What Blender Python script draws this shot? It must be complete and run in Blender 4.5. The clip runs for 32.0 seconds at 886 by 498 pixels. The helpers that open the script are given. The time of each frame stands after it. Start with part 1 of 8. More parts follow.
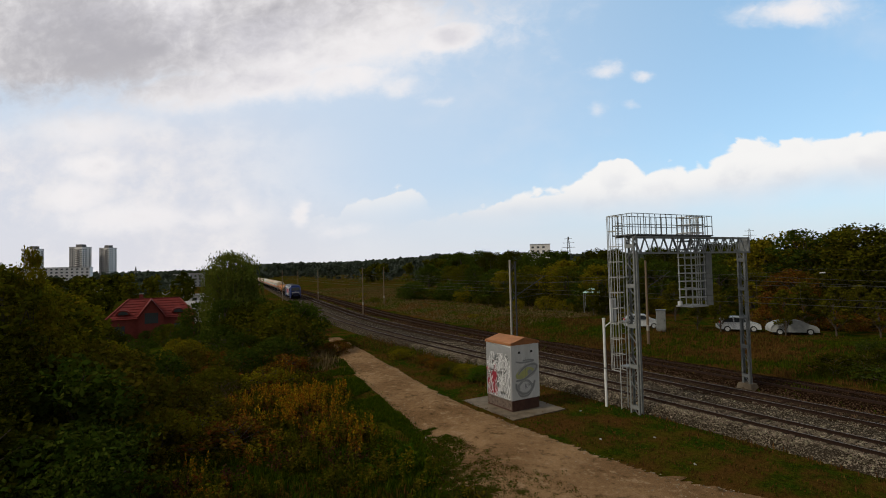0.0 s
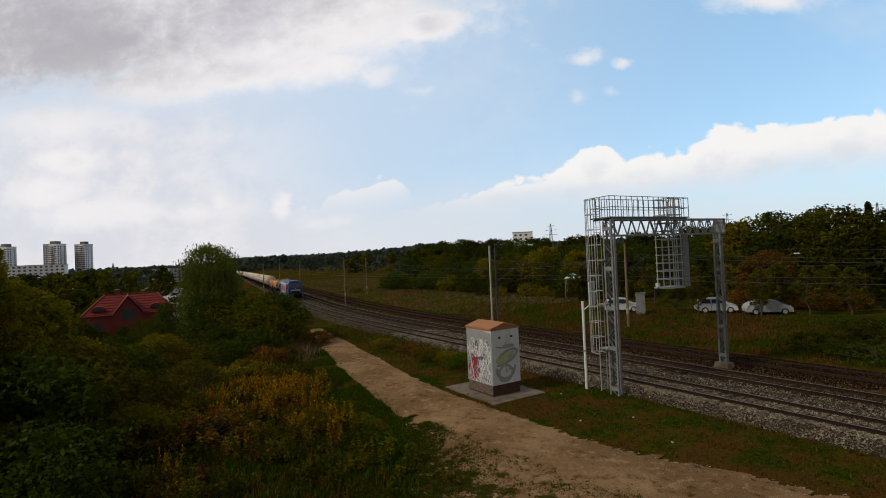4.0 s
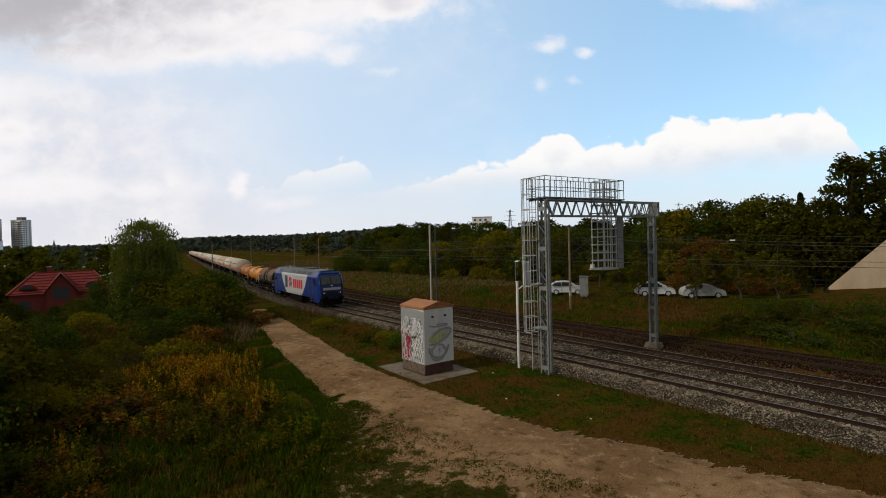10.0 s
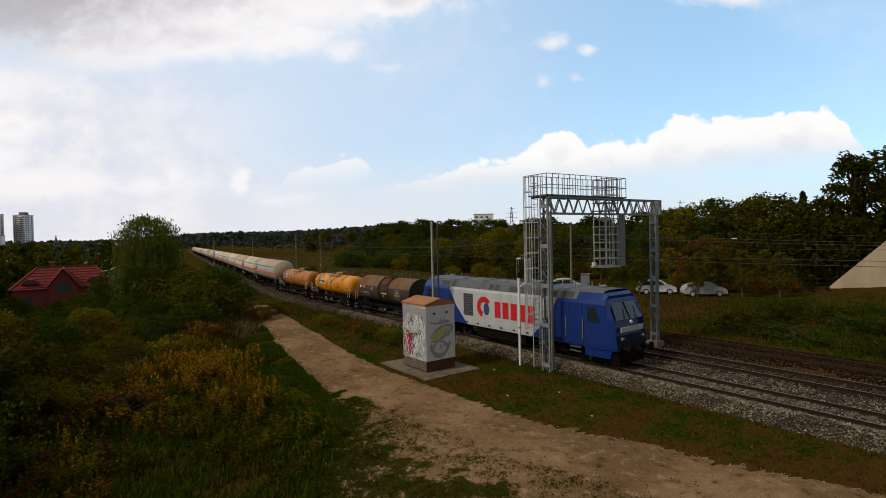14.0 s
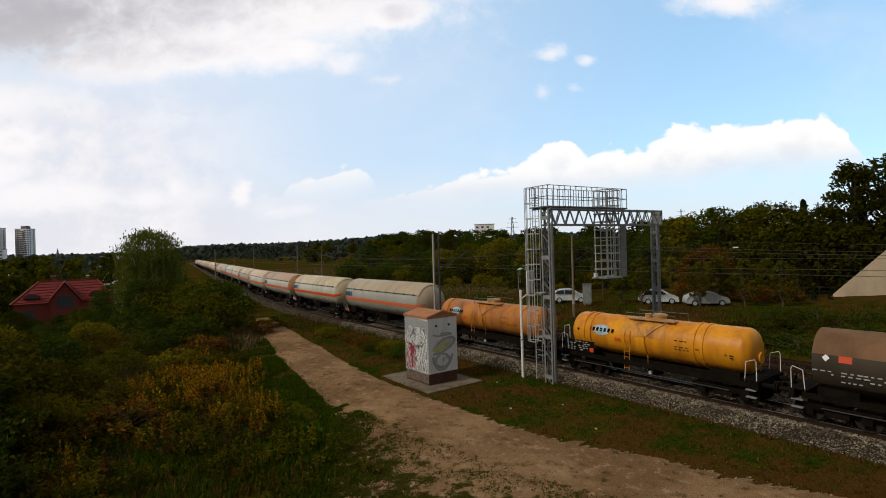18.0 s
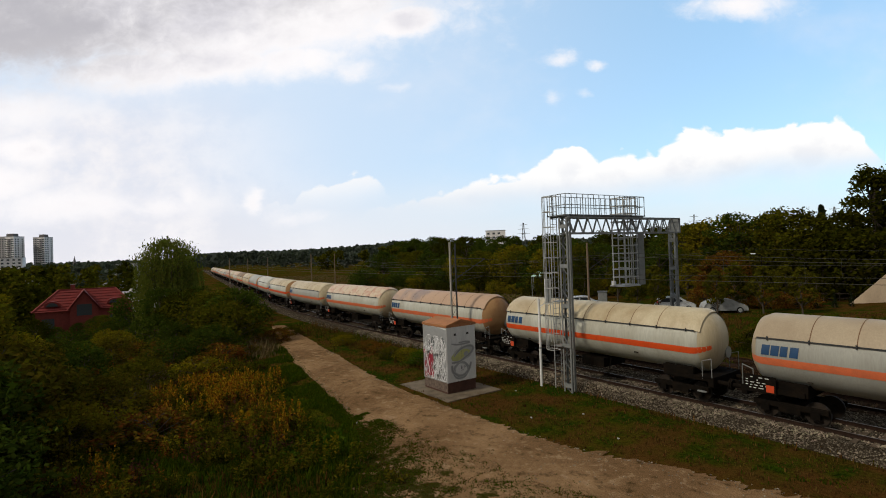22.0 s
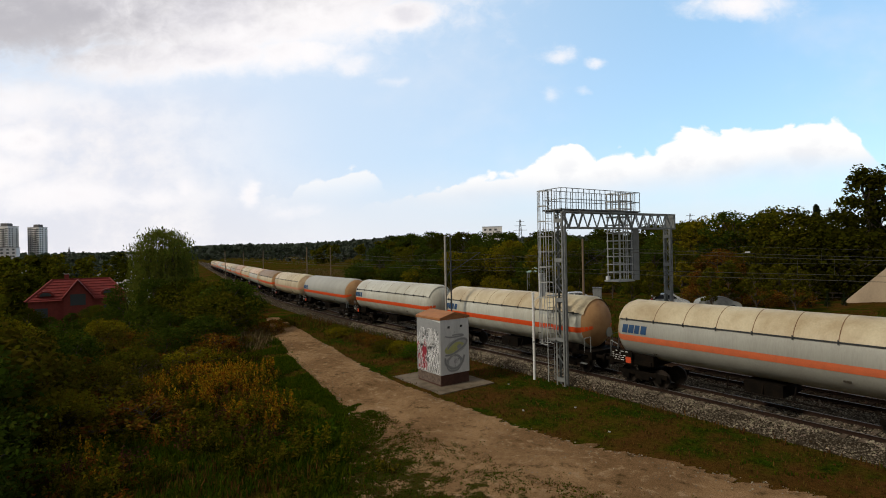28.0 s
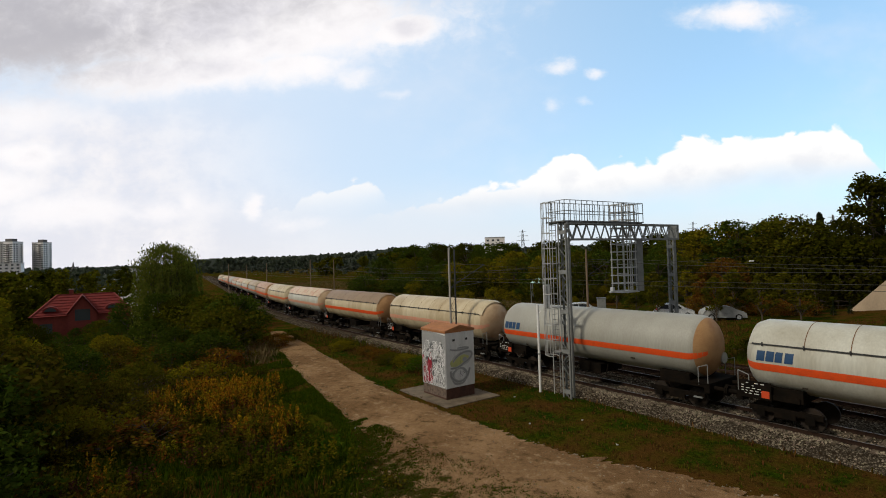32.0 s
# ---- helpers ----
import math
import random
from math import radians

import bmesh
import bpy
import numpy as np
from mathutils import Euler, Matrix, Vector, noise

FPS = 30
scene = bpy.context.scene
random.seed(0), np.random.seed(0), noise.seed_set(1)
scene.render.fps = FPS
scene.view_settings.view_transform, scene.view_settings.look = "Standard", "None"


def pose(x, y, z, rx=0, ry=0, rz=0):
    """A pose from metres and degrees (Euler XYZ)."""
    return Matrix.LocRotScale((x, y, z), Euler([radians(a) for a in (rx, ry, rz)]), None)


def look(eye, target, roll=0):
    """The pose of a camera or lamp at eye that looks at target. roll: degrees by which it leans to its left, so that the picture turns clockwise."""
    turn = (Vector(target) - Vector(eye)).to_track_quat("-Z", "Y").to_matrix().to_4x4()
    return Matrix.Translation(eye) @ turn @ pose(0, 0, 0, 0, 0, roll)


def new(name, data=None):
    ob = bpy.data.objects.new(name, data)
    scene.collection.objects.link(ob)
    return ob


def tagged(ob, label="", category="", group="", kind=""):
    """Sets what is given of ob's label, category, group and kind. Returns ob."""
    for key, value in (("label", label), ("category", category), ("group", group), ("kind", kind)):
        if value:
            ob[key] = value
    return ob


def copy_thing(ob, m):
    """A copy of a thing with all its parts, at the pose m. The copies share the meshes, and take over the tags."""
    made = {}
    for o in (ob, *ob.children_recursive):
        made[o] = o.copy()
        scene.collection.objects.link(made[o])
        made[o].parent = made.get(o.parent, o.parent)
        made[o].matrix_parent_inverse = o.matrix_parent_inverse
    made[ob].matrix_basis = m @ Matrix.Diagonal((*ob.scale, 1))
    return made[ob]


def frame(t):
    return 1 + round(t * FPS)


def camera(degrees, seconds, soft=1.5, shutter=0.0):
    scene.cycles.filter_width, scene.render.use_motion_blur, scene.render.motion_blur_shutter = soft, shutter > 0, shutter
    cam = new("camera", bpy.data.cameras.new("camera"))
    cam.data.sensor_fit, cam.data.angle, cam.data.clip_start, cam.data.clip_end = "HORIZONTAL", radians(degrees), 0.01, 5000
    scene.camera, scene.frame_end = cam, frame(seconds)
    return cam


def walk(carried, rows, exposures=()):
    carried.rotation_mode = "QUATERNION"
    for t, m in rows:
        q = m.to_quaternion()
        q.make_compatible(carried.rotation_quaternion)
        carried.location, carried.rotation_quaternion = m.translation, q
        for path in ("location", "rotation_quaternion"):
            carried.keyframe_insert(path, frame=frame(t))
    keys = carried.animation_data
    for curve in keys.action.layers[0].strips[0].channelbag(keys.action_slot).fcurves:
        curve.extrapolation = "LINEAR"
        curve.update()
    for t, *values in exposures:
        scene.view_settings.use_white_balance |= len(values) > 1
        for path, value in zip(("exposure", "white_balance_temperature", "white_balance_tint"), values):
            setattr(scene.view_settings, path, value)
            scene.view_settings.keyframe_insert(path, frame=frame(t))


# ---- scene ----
# ---------------- camera ----------------
cam = camera(82.1, 32.0, soft=1.0)
PATH = [
    (0.0, -0.289, -25.876, 7.606, 92.26, 1.32, 59.26),
    (0.5, -0.357, -25.811, 7.536, 91.41, 1.09, 58.62),
    (1.0, -0.342, -25.849, 7.490, 91.30, 0.68, 58.48),
    (1.5, -0.385, -25.807, 7.494, 91.35, 0.80, 58.50),
    (2.0, -0.408, -25.699, 7.481, 90.99, 0.30, 58.20),
    (2.5, -0.381, -25.659, 7.440, 90.72, 0.86, 57.99),
    (3.0, -0.352, -25.471, 7.421, 91.01, 2.19, 57.56),
    (3.5, -0.370, -25.482, 7.410, 91.07, 2.50, 57.47),
    (5.5, -0.329, -25.395, 7.368, 90.74, 2.02, 57.19),
    (6.0, -0.364, -25.375, 7.337, 90.42, 1.59, 57.19),
    (6.5, -0.360, -25.277, 7.253, 90.09, 1.53, 56.96),
    (7.0, -0.344, -25.116, 7.209, 90.11, 1.14, 56.38),
    (7.5, -0.305, -24.902, 7.143, 89.56, 1.67, 55.82),
    (8.0, -0.282, -24.707, 7.060, 89.17, 1.77, 55.29),
    (8.5, -0.198, -24.442, 7.053, 89.25, 1.36, 54.61),
    (9.0, -0.134, -24.338, 7.041, 89.24, 1.11, 54.31),
    (9.5, 0.001, -24.089, 7.036, 89.12, 1.37, 53.62),
    (10.0, 0.050, -23.897, 6.985, 89.11, 1.46, 53.11),
    (10.5, -0.034, -24.021, 7.016, 89.16, 1.36, 53.47),
    (11.0, 0.036, -23.963, 7.030, 89.39, 1.21, 53.28),
    (11.5, 0.038, -24.033, 7.097, 89.55, 1.42, 53.49),
    (12.0, 0.009, -24.045, 7.035, 89.29, 1.60, 53.58),
    (12.5, 0.019, -24.039, 7.025, 89.21, 1.38, 53.40),
    (13.0, 0.024, -23.972, 6.953, 88.79, 1.18, 53.17),
    (13.5, 0.025, -23.942, 6.952, 88.73, 1.36, 53.26),
    (14.0, 0.055, -23.953, 6.991, 88.77, 1.20, 53.25),
    (14.5, 0.059, -23.989, 6.975, 88.65, 1.19, 53.24),
    (16.5, 0.004, -24.059, 7.003, 88.95, 2.01, 53.54),
    (17.0, -0.009, -24.064, 7.049, 89.24, 1.48, 53.52),
    (17.5, -0.001, -24.128, 7.061, 89.43, 1.58, 53.62),
    (18.0, 0.061, -23.994, 7.103, 89.93, 1.65, 53.36),
    (18.5, 0.128, -23.923, 7.108, 90.10, 1.59, 53.06),
    (19.0, 0.101, -23.939, 7.159, 90.43, 1.18, 53.10),
    (19.5, 0.153, -23.933, 7.195, 91.05, 0.80, 52.84),
    (20.0, 0.067, -24.085, 7.205, 90.92, 1.06, 53.44),
    (20.5, -0.039, -24.298, 7.193, 90.37, 1.47, 54.15),
    (21.0, -0.054, -24.313, 7.194, 90.42, 1.81, 54.15),
    (21.5, -0.077, -24.387, 7.230, 90.55, 1.86, 54.37),
    (22.0, -0.054, -24.439, 7.263, 90.68, 1.89, 54.56),
    (22.5, -0.167, -24.602, 7.250, 90.85, 1.79, 54.99),
    (23.0, -0.169, -24.663, 7.273, 90.82, 1.48, 55.17),
    (23.5, -0.110, -24.542, 7.248, 90.81, 0.94, 54.90),
    (24.0, -0.169, -24.637, 7.207, 90.52, 0.86, 54.98),
    (24.5, -0.208, -24.739, 7.216, 90.46, 1.45, 55.35),
    (25.0, -0.145, -24.628, 7.210, 90.41, 1.52, 54.98),
    (25.5, -0.141, -24.552, 7.226, 90.31, 1.85, 54.88),
    (27.5, -0.079, -24.458, 7.079, 89.62, 2.00, 54.49),
    (28.0, -0.027, -24.341, 7.084, 90.19, 1.11, 54.17),
    (28.5, -0.036, -24.483, 7.110, 90.37, 1.16, 54.67),
    (29.0, -0.049, -24.504, 7.158, 90.47, 1.32, 54.63),
    (29.5, -0.042, -24.456, 7.171, 90.63, 1.09, 54.65),
    (30.0, -0.014, -24.534, 7.157, 90.60, 1.38, 54.73),
    (30.5, 0.011, -24.458, 7.128, 91.06, 0.67, 54.36),
    (31.0, 0.005, -24.461, 7.155, 91.15, 0.83, 54.44),
    (31.5, -0.015, -24.471, 7.196, 91.33, 1.28, 54.44),
    (32.0, -0.006, -24.469, 7.196, 91.43, 1.68, 54.47),
]
walk(cam, [(t, pose(*row)) for t, *row in PATH], [(0, -0.17), (6, -0.17), (8, -0.09), (13, -0.06), (19, 0.0), (32, 0.02)])

# ---------------- world, sun ----------------
SUN_AZ, SUN_EL = -98.0, 42.0     # the side that the light comes from, seen from above (degrees from +x), and its height
sun = new("sun", bpy.data.lights.new("sun", "SUN"))
sun.data.energy, sun.data.angle, sun.data.color = 1.9, radians(9), (1.0, 0.90, 0.74)
sun_from = Vector((math.cos(radians(SUN_AZ)) * math.cos(radians(SUN_EL)), math.sin(radians(SUN_AZ)) * math.cos(radians(SUN_EL)), math.sin(radians(SUN_EL))))
sun.matrix_world = look(sun_from * 100, (0, 0, 0))

world = bpy.data.worlds.new("sky")
scene.world = world
world.use_nodes = True


class Nodes:
    """Short way to write node trees."""

    def __init__(self, tree):
        self.tree = tree
        tree.nodes.clear()

    def add(self, kind, **inputs):
        node = self.tree.nodes.new(kind)
        for key, value in inputs.items():
            self.put(node, key, value)
        return node

    def put(self, node, key, value):
        socket = node.inputs[int(key[1:])] if key[0] == "i" and key[1:].isdigit() else node.inputs[key.replace("_", " ")]
        if isinstance(value, bpy.types.NodeSocket):
            self.tree.links.new(value, socket)
        else:
            socket.default_value = value

    def math(self, op, a, b=0.0, c=None, clamp=False):
        node = self.add("ShaderNodeMath")
        node.operation, node.use_clamp = op, clamp
        self.put(node, "i0", a)
        self.put(node, "i1", b)
        if c is not None:
            self.put(node, "i2", c)
        return node.outputs[0]

    def dot(self, a, b):
        node = self.add("ShaderNodeVectorMath", i0=a, i1=b)
        node.operation = "DOT_PRODUCT"
        return node.outputs["Value"]

    def mix(self, fac, a, b, mode="MIX"):
        node = self.add("ShaderNodeMix")
        node.data_type, node.blend_type = "RGBA", mode
        for socket, value in zip((node.inputs[0], node.inputs[6], node.inputs[7]), (fac, a, b)):
            if isinstance(value, bpy.types.NodeSocket):
                self.tree.links.new(value, socket)
            else:
                socket.default_value = value
        return node.outputs[2]

    def noise(self, vector, scale, detail=4.0, rough=0.55):
        return self.add("ShaderNodeTexNoise", Vector=vector, Scale=scale, Detail=detail, Roughness=rough).outputs["Fac"]

    def ramp(self, fac, low, high):
        node = self.add("ShaderNodeMapRange", Value=fac, From_Min=low, From_Max=high)
        node.interpolation_type = "SMOOTHSTEP"
        return node.outputs[0]


def make_sky():
    n = Nodes(world.node_tree)
    way = n.add("ShaderNodeTexCoord").outputs["Generated"]
    air = n.add("ShaderNodeTexSky")
    air.sky_type, air.sun_disc, air.sun_elevation, air.sun_rotation = "NISHITA", False, radians(SUN_EL), radians(90 - SUN_AZ)
    air.air_density, air.dust_density, air.ozone_density = 1.0, 1.6, 2.0
    sky = air.outputs[0]
    # flat chart of the sky: u across, v up, about the bearing of the valley
    ahead, right = (-0.786, 0.618, 0.0), (0.618, 0.786, 0.0)
    depth = n.math("MAXIMUM", n.dot(way, ahead), 0.12)
    u = n.math("DIVIDE", n.dot(way, right), depth)
    v = n.math("DIVIDE", n.dot(way, (0, 0, 1.0)), depth)
    chart = n.add("ShaderNodeCombineXYZ", X=u, Y=n.math("MULTIPLY", v, 1.35)).outputs[0]

    def shifted(a, b):
        return n.add("ShaderNodeVectorMath", i0=chart, i1=(a, b, 0.0)).outputs[0]

    def centred(fac, size):
        return n.math("MULTIPLY", n.math("SUBTRACT", fac, 0.5), size)

    def lumps(vector, scale):
        """Rounded heads, 1 at a head's middle and about 0 between heads."""
        cell = n.add("ShaderNodeTexVoronoi", Vector=vector, Scale=scale)
        cell.feature = "SMOOTH_F1"
        n.put(cell, "Smoothness", 0.25)
        return n.math("SUBTRACT", 1.0, n.math("MULTIPLY", cell.outputs["Distance"], 1.5))

    sway = n.add("ShaderNodeCombineXYZ", X=centred(n.noise(chart, 9.0, 4.0, 0.6), 0.10), Y=centred(n.noise(shifted(7, 3), 9.0, 4.0, 0.6), 0.08)).outputs[0]
    warped = n.add("ShaderNodeVectorMath", i0=chart, i1=sway).outputs[0]
    heads, small_heads = lumps(warped, 15.0), lumps(warped, 38.0)
    fine = n.noise(warped, 26.0, 6.0, 0.62)
    wide = n.noise(shifted(3, 9), 3.0, 5.0, 0.6)
    u1 = n.math("ADD", u, centred(n.noise(shifted(2, 5), 6.0, 5.0, 0.62), 0.09))
    v1 = n.math("ADD", v, centred(n.noise(shifted(11, 4), 7.0, 5.0, 0.62), 0.055))
    # broad masses: (u, v, half width, half height, weight)
    masses = [(-0.86, 0.56, 0.50, 0.150, 1.00), (-0.45, 0.50, 0.40, 0.105, 0.95), (-0.66, 0.40, 0.22, 0.050, 0.72), (-0.50, 0.405, 0.15, 0.046, 0.80), (-0.33, 0.40, 0.15, 0.050, 0.62), (-0.22, 0.375, 0.09, 0.030, 0.42), (-0.11, 0.465, 0.085, 0.036, 0.85), (-0.13, 0.34, 0.05, 0.014, 0.30), (-0.92, 0.33, 0.18, 0.060, 0.45),
              (-0.90, 0.240, 0.085, 0.032, 0.72), (-0.93, 0.175, 0.09, 0.040, 0.55), (-0.80, 0.125, 0.20, 0.036, 0.50), (-0.62, 0.115, 0.13, 0.026, 0.42), (-0.55, 0.135, 0.035, 0.030, 0.42), (-0.433, 0.118, 0.022, 0.026, 0.50), (-0.34, 0.085, 0.10, 0.018, 0.30),
              (0.20, 0.376, 0.045, 0.016, 0.44), (0.262, 0.357, 0.022, 0.013, 0.46), (0.235, 0.305, 0.024, 0.013, 0.34), (0.17, 0.30, 0.02, 0.02, 0.26), (0.53, 0.462, 0.12, 0.034, 0.56), (1.25, 0.24, 0.25, 0.08, 0.6)]
    total = None
    for mu, mv, hw, hh, weight in masses:
        du = n.math("MULTIPLY", n.math("SUBTRACT", u1, mu), 1 / hw)
        dv = n.math("MULTIPLY", n.math("SUBTRACT", v1, mv), 1 / hh)
        bump = n.math("MULTIPLY", n.math("EXPONENT", n.math("MULTIPLY", n.math("ADD", n.math("MULTIPLY", du, du), n.math("MULTIPLY", dv, dv)), -1.0)), weight)
        total = bump if total is None else n.math("MAXIMUM", total, bump)
    cover = n.math("ADD", total, n.math("ADD", centred(fine, 0.36), n.math("ADD", centred(heads, 0.07), centred(wide, 0.34))))
    mask = n.ramp(cover, 0.06, 0.58)
    # grey undersides high on the left, white sunlit edges
    grey = n.math("MULTIPLY", n.ramp(n.math("SUBTRACT", v1, n.math("MULTIPLY", u, 0.22)), 0.46, 0.66), n.ramp(n.math("ADD", n.noise(chart, 2.6, 5.0, 0.6), centred(fine, 0.25)), 0.30, 0.66))
    lilac = n.math("MULTIPLY", n.ramp(cover, 0.35, 0.95), n.ramp(n.noise(shifted(5, 1), 4.0, 5.0, 0.6), 0.36, 0.60))
    lit = n.mix(n.math("MULTIPLY", lilac, 0.75), (1.09, 1.06, 1.07, 1), (0.78, 0.765, 0.83, 1))
    lit = n.mix(n.math("MULTIPLY", grey, 0.78), lit, (0.47, 0.46, 0.50, 1))

    def bank_at(tops, first, last, low_at_left, low_slope):
        """A bank of cumulus under the line of its tops, fading away below its base."""
        span = tops[-1][0] - tops[0][0]
        chain = n.add("ShaderNodeValToRGB", Fac=n.add("ShaderNodeMapRange", Value=u, From_Min=tops[0][0], From_Max=tops[-1][0]).outputs[0])
        stops = chain.color_ramp.elements
        for stop, (a, b) in zip((stops[0], stops[1]), (tops[0], tops[-1])):
            stop.color = (b, b, b, 1)
        for a, b in tops[1:-1]:
            stops.new((a - tops[0][0]) / span).color = (b, b, b, 1)
        fluff = n.math("ADD", n.math("ADD", centred(heads, 0.020), centred(small_heads, 0.011)), centred(fine, 0.020))
        under = n.math("SUBTRACT", n.math("ADD", chain.outputs[0], fluff), v)
        base = n.math("ADD", low_at_left, n.math("MULTIPLY", u, low_slope))
        above = n.math("SUBTRACT", n.math("ADD", v, centred(wide, 0.05)), base)
        whole = n.math("MULTIPLY", n.ramp(under, 0.0, 0.010), n.ramp(above, -0.045, 0.03))
        return n.math("MULTIPLY", whole, n.math("MULTIPLY", n.ramp(u, first, first + 0.2), n.math("SUBTRACT", 1.0, n.ramp(u, last - 0.05, last)))), under, above

    long_bank, under, above = bank_at([(-0.26, 0.085), (-0.20, 0.097), (-0.114, 0.118), (-0.047, 0.138), (0.03, 0.152), (0.086, 0.158), (0.119, 0.176), (0.147, 0.203), (0.18, 0.214), (0.212, 0.223), (0.24, 0.212), (0.262, 0.190), (0.295, 0.196), (0.338, 0.188), (0.371, 0.199), (0.398, 0.219), (0.431, 0.240), (0.463, 0.242), (0.496, 0.227), (0.533, 0.232), (0.592, 0.227), (0.63, 0.235), (0.646, 0.247), (0.684, 0.251), (0.716, 0.247), (0.737, 0.232), (0.753, 0.216), (0.775, 0.185), (0.80, 0.15), (0.90, 0.13)], -0.26, 0.82, 0.105, 0.06)
    small_bank, under2, above2 = bank_at([(-0.345, 0.120), (-0.325, 0.142), (-0.30, 0.157), (-0.27, 0.160), (-0.245, 0.166), (-0.22, 0.182), (-0.19, 0.184), (-0.172, 0.170), (-0.155, 0.145), (-0.13, 0.12)], -0.48, -0.13, 0.155, 0.06)
    shade = n.math("MULTIPLY", n.ramp(under, 0.012, 0.075), n.ramp(n.math("ADD", centred(n.noise(shifted(0.013, 0.02), 17.0, 5.0, 0.6), 1.0), centred(heads, 0.5)), -0.22, 0.20))
    billow = n.mix(n.math("MULTIPLY", shade, 0.42), (1.12, 1.11, 1.10, 1), (0.80, 0.83, 0.91, 1))
    billow = n.mix(n.math("MULTIPLY", n.math("SUBTRACT", 1.0, n.ramp(above, -0.01, 0.05)), 0.6), billow, (0.80, 0.84, 0.92, 1))
    # clear air: blue to the right and above, milky to the left and towards the horizon
    haze = n.math("SUBTRACT", 1.0, n.ramp(v, -0.03, 0.19))
    left = n.ramp(n.math("MULTIPLY", u, -1.0), -0.55, 0.45)
    clear = n.mix(1.0, sky, (0.262, 0.270, 0.258, 1), "MULTIPLY")
    clear = n.mix(0.55, clear, (0.43, 0.735, 1.02, 1))
    clear = n.mix(n.math("MULTIPLY", left, 0.88), clear, (0.74, 0.865, 1.03, 1))
    clear = n.mix(n.math("MULTIPLY", haze, 0.80), clear, (0.84, 0.885, 0.96, 1))
    clear = n.mix(n.math("MULTIPLY", n.math("MULTIPLY", haze, left), 0.7), clear, (0.95, 0.95, 0.985, 1))
    # a white, faintly lilac sheet of cloud low over the town
    sheet = n.math("MULTIPLY", n.ramp(n.math("ADD", n.math("MULTIPLY", u, -1.0), n.math("MULTIPLY", v, -0.45)), 0.10, 0.62), n.math("SUBTRACT", 1.0, n.ramp(v1, 0.27, 0.44)))
    mottle = n.ramp(n.math("ADD", n.noise(shifted(8, 6), 5.0, 6.0, 0.6), centred(fine, 0.25)), 0.36, 0.66)
    clear = n.mix(n.math("MULTIPLY", sheet, n.add("ShaderNodeMapRange", Value=mottle, To_Min=0.96, To_Max=0.70).outputs[0]), clear, n.mix(mottle, (1.015, 0.99, 1.01, 1), (0.86, 0.85, 0.92, 1)))
    veil = n.math("MULTIPLY", n.ramp(n.noise(shifted(1, 2), 2.2, 5.0, 0.6), 0.48, 0.75), 0.35)
    clear = n.mix(veil, clear, (0.92, 0.95, 1.02, 1))
    colour = n.mix(mask, clear, lit)
    colour = n.mix(long_bank, colour, billow)
    colour = n.mix(n.math("MULTIPLY", small_bank, 0.92), colour, (1.06, 1.05, 1.05, 1))
    # unseen dark grey cloud added overhead and behind, to dim the sky's light
    high = n.ramp(n.dot(way, (0, 0, 1.0)), 0.50, 0.66)
    behind = n.math("SUBTRACT", 1.0, n.ramp(n.dot(way, ahead), -0.05, 0.35))
    deck = n.mix(n.noise(way, 3.0, 5.0), (0.20, 0.20, 0.205, 1), (0.46, 0.45, 0.44, 1))
    colour = n.mix(n.math("MAXIMUM", high, behind), colour, deck)
    back = n.add("ShaderNodeBackground", Color=colour, Strength=SKY)
    n.tree.links.new(back.outputs[0], n.add("ShaderNodeOutputWorld").inputs[0])


SKY = 0.92
make_sky()


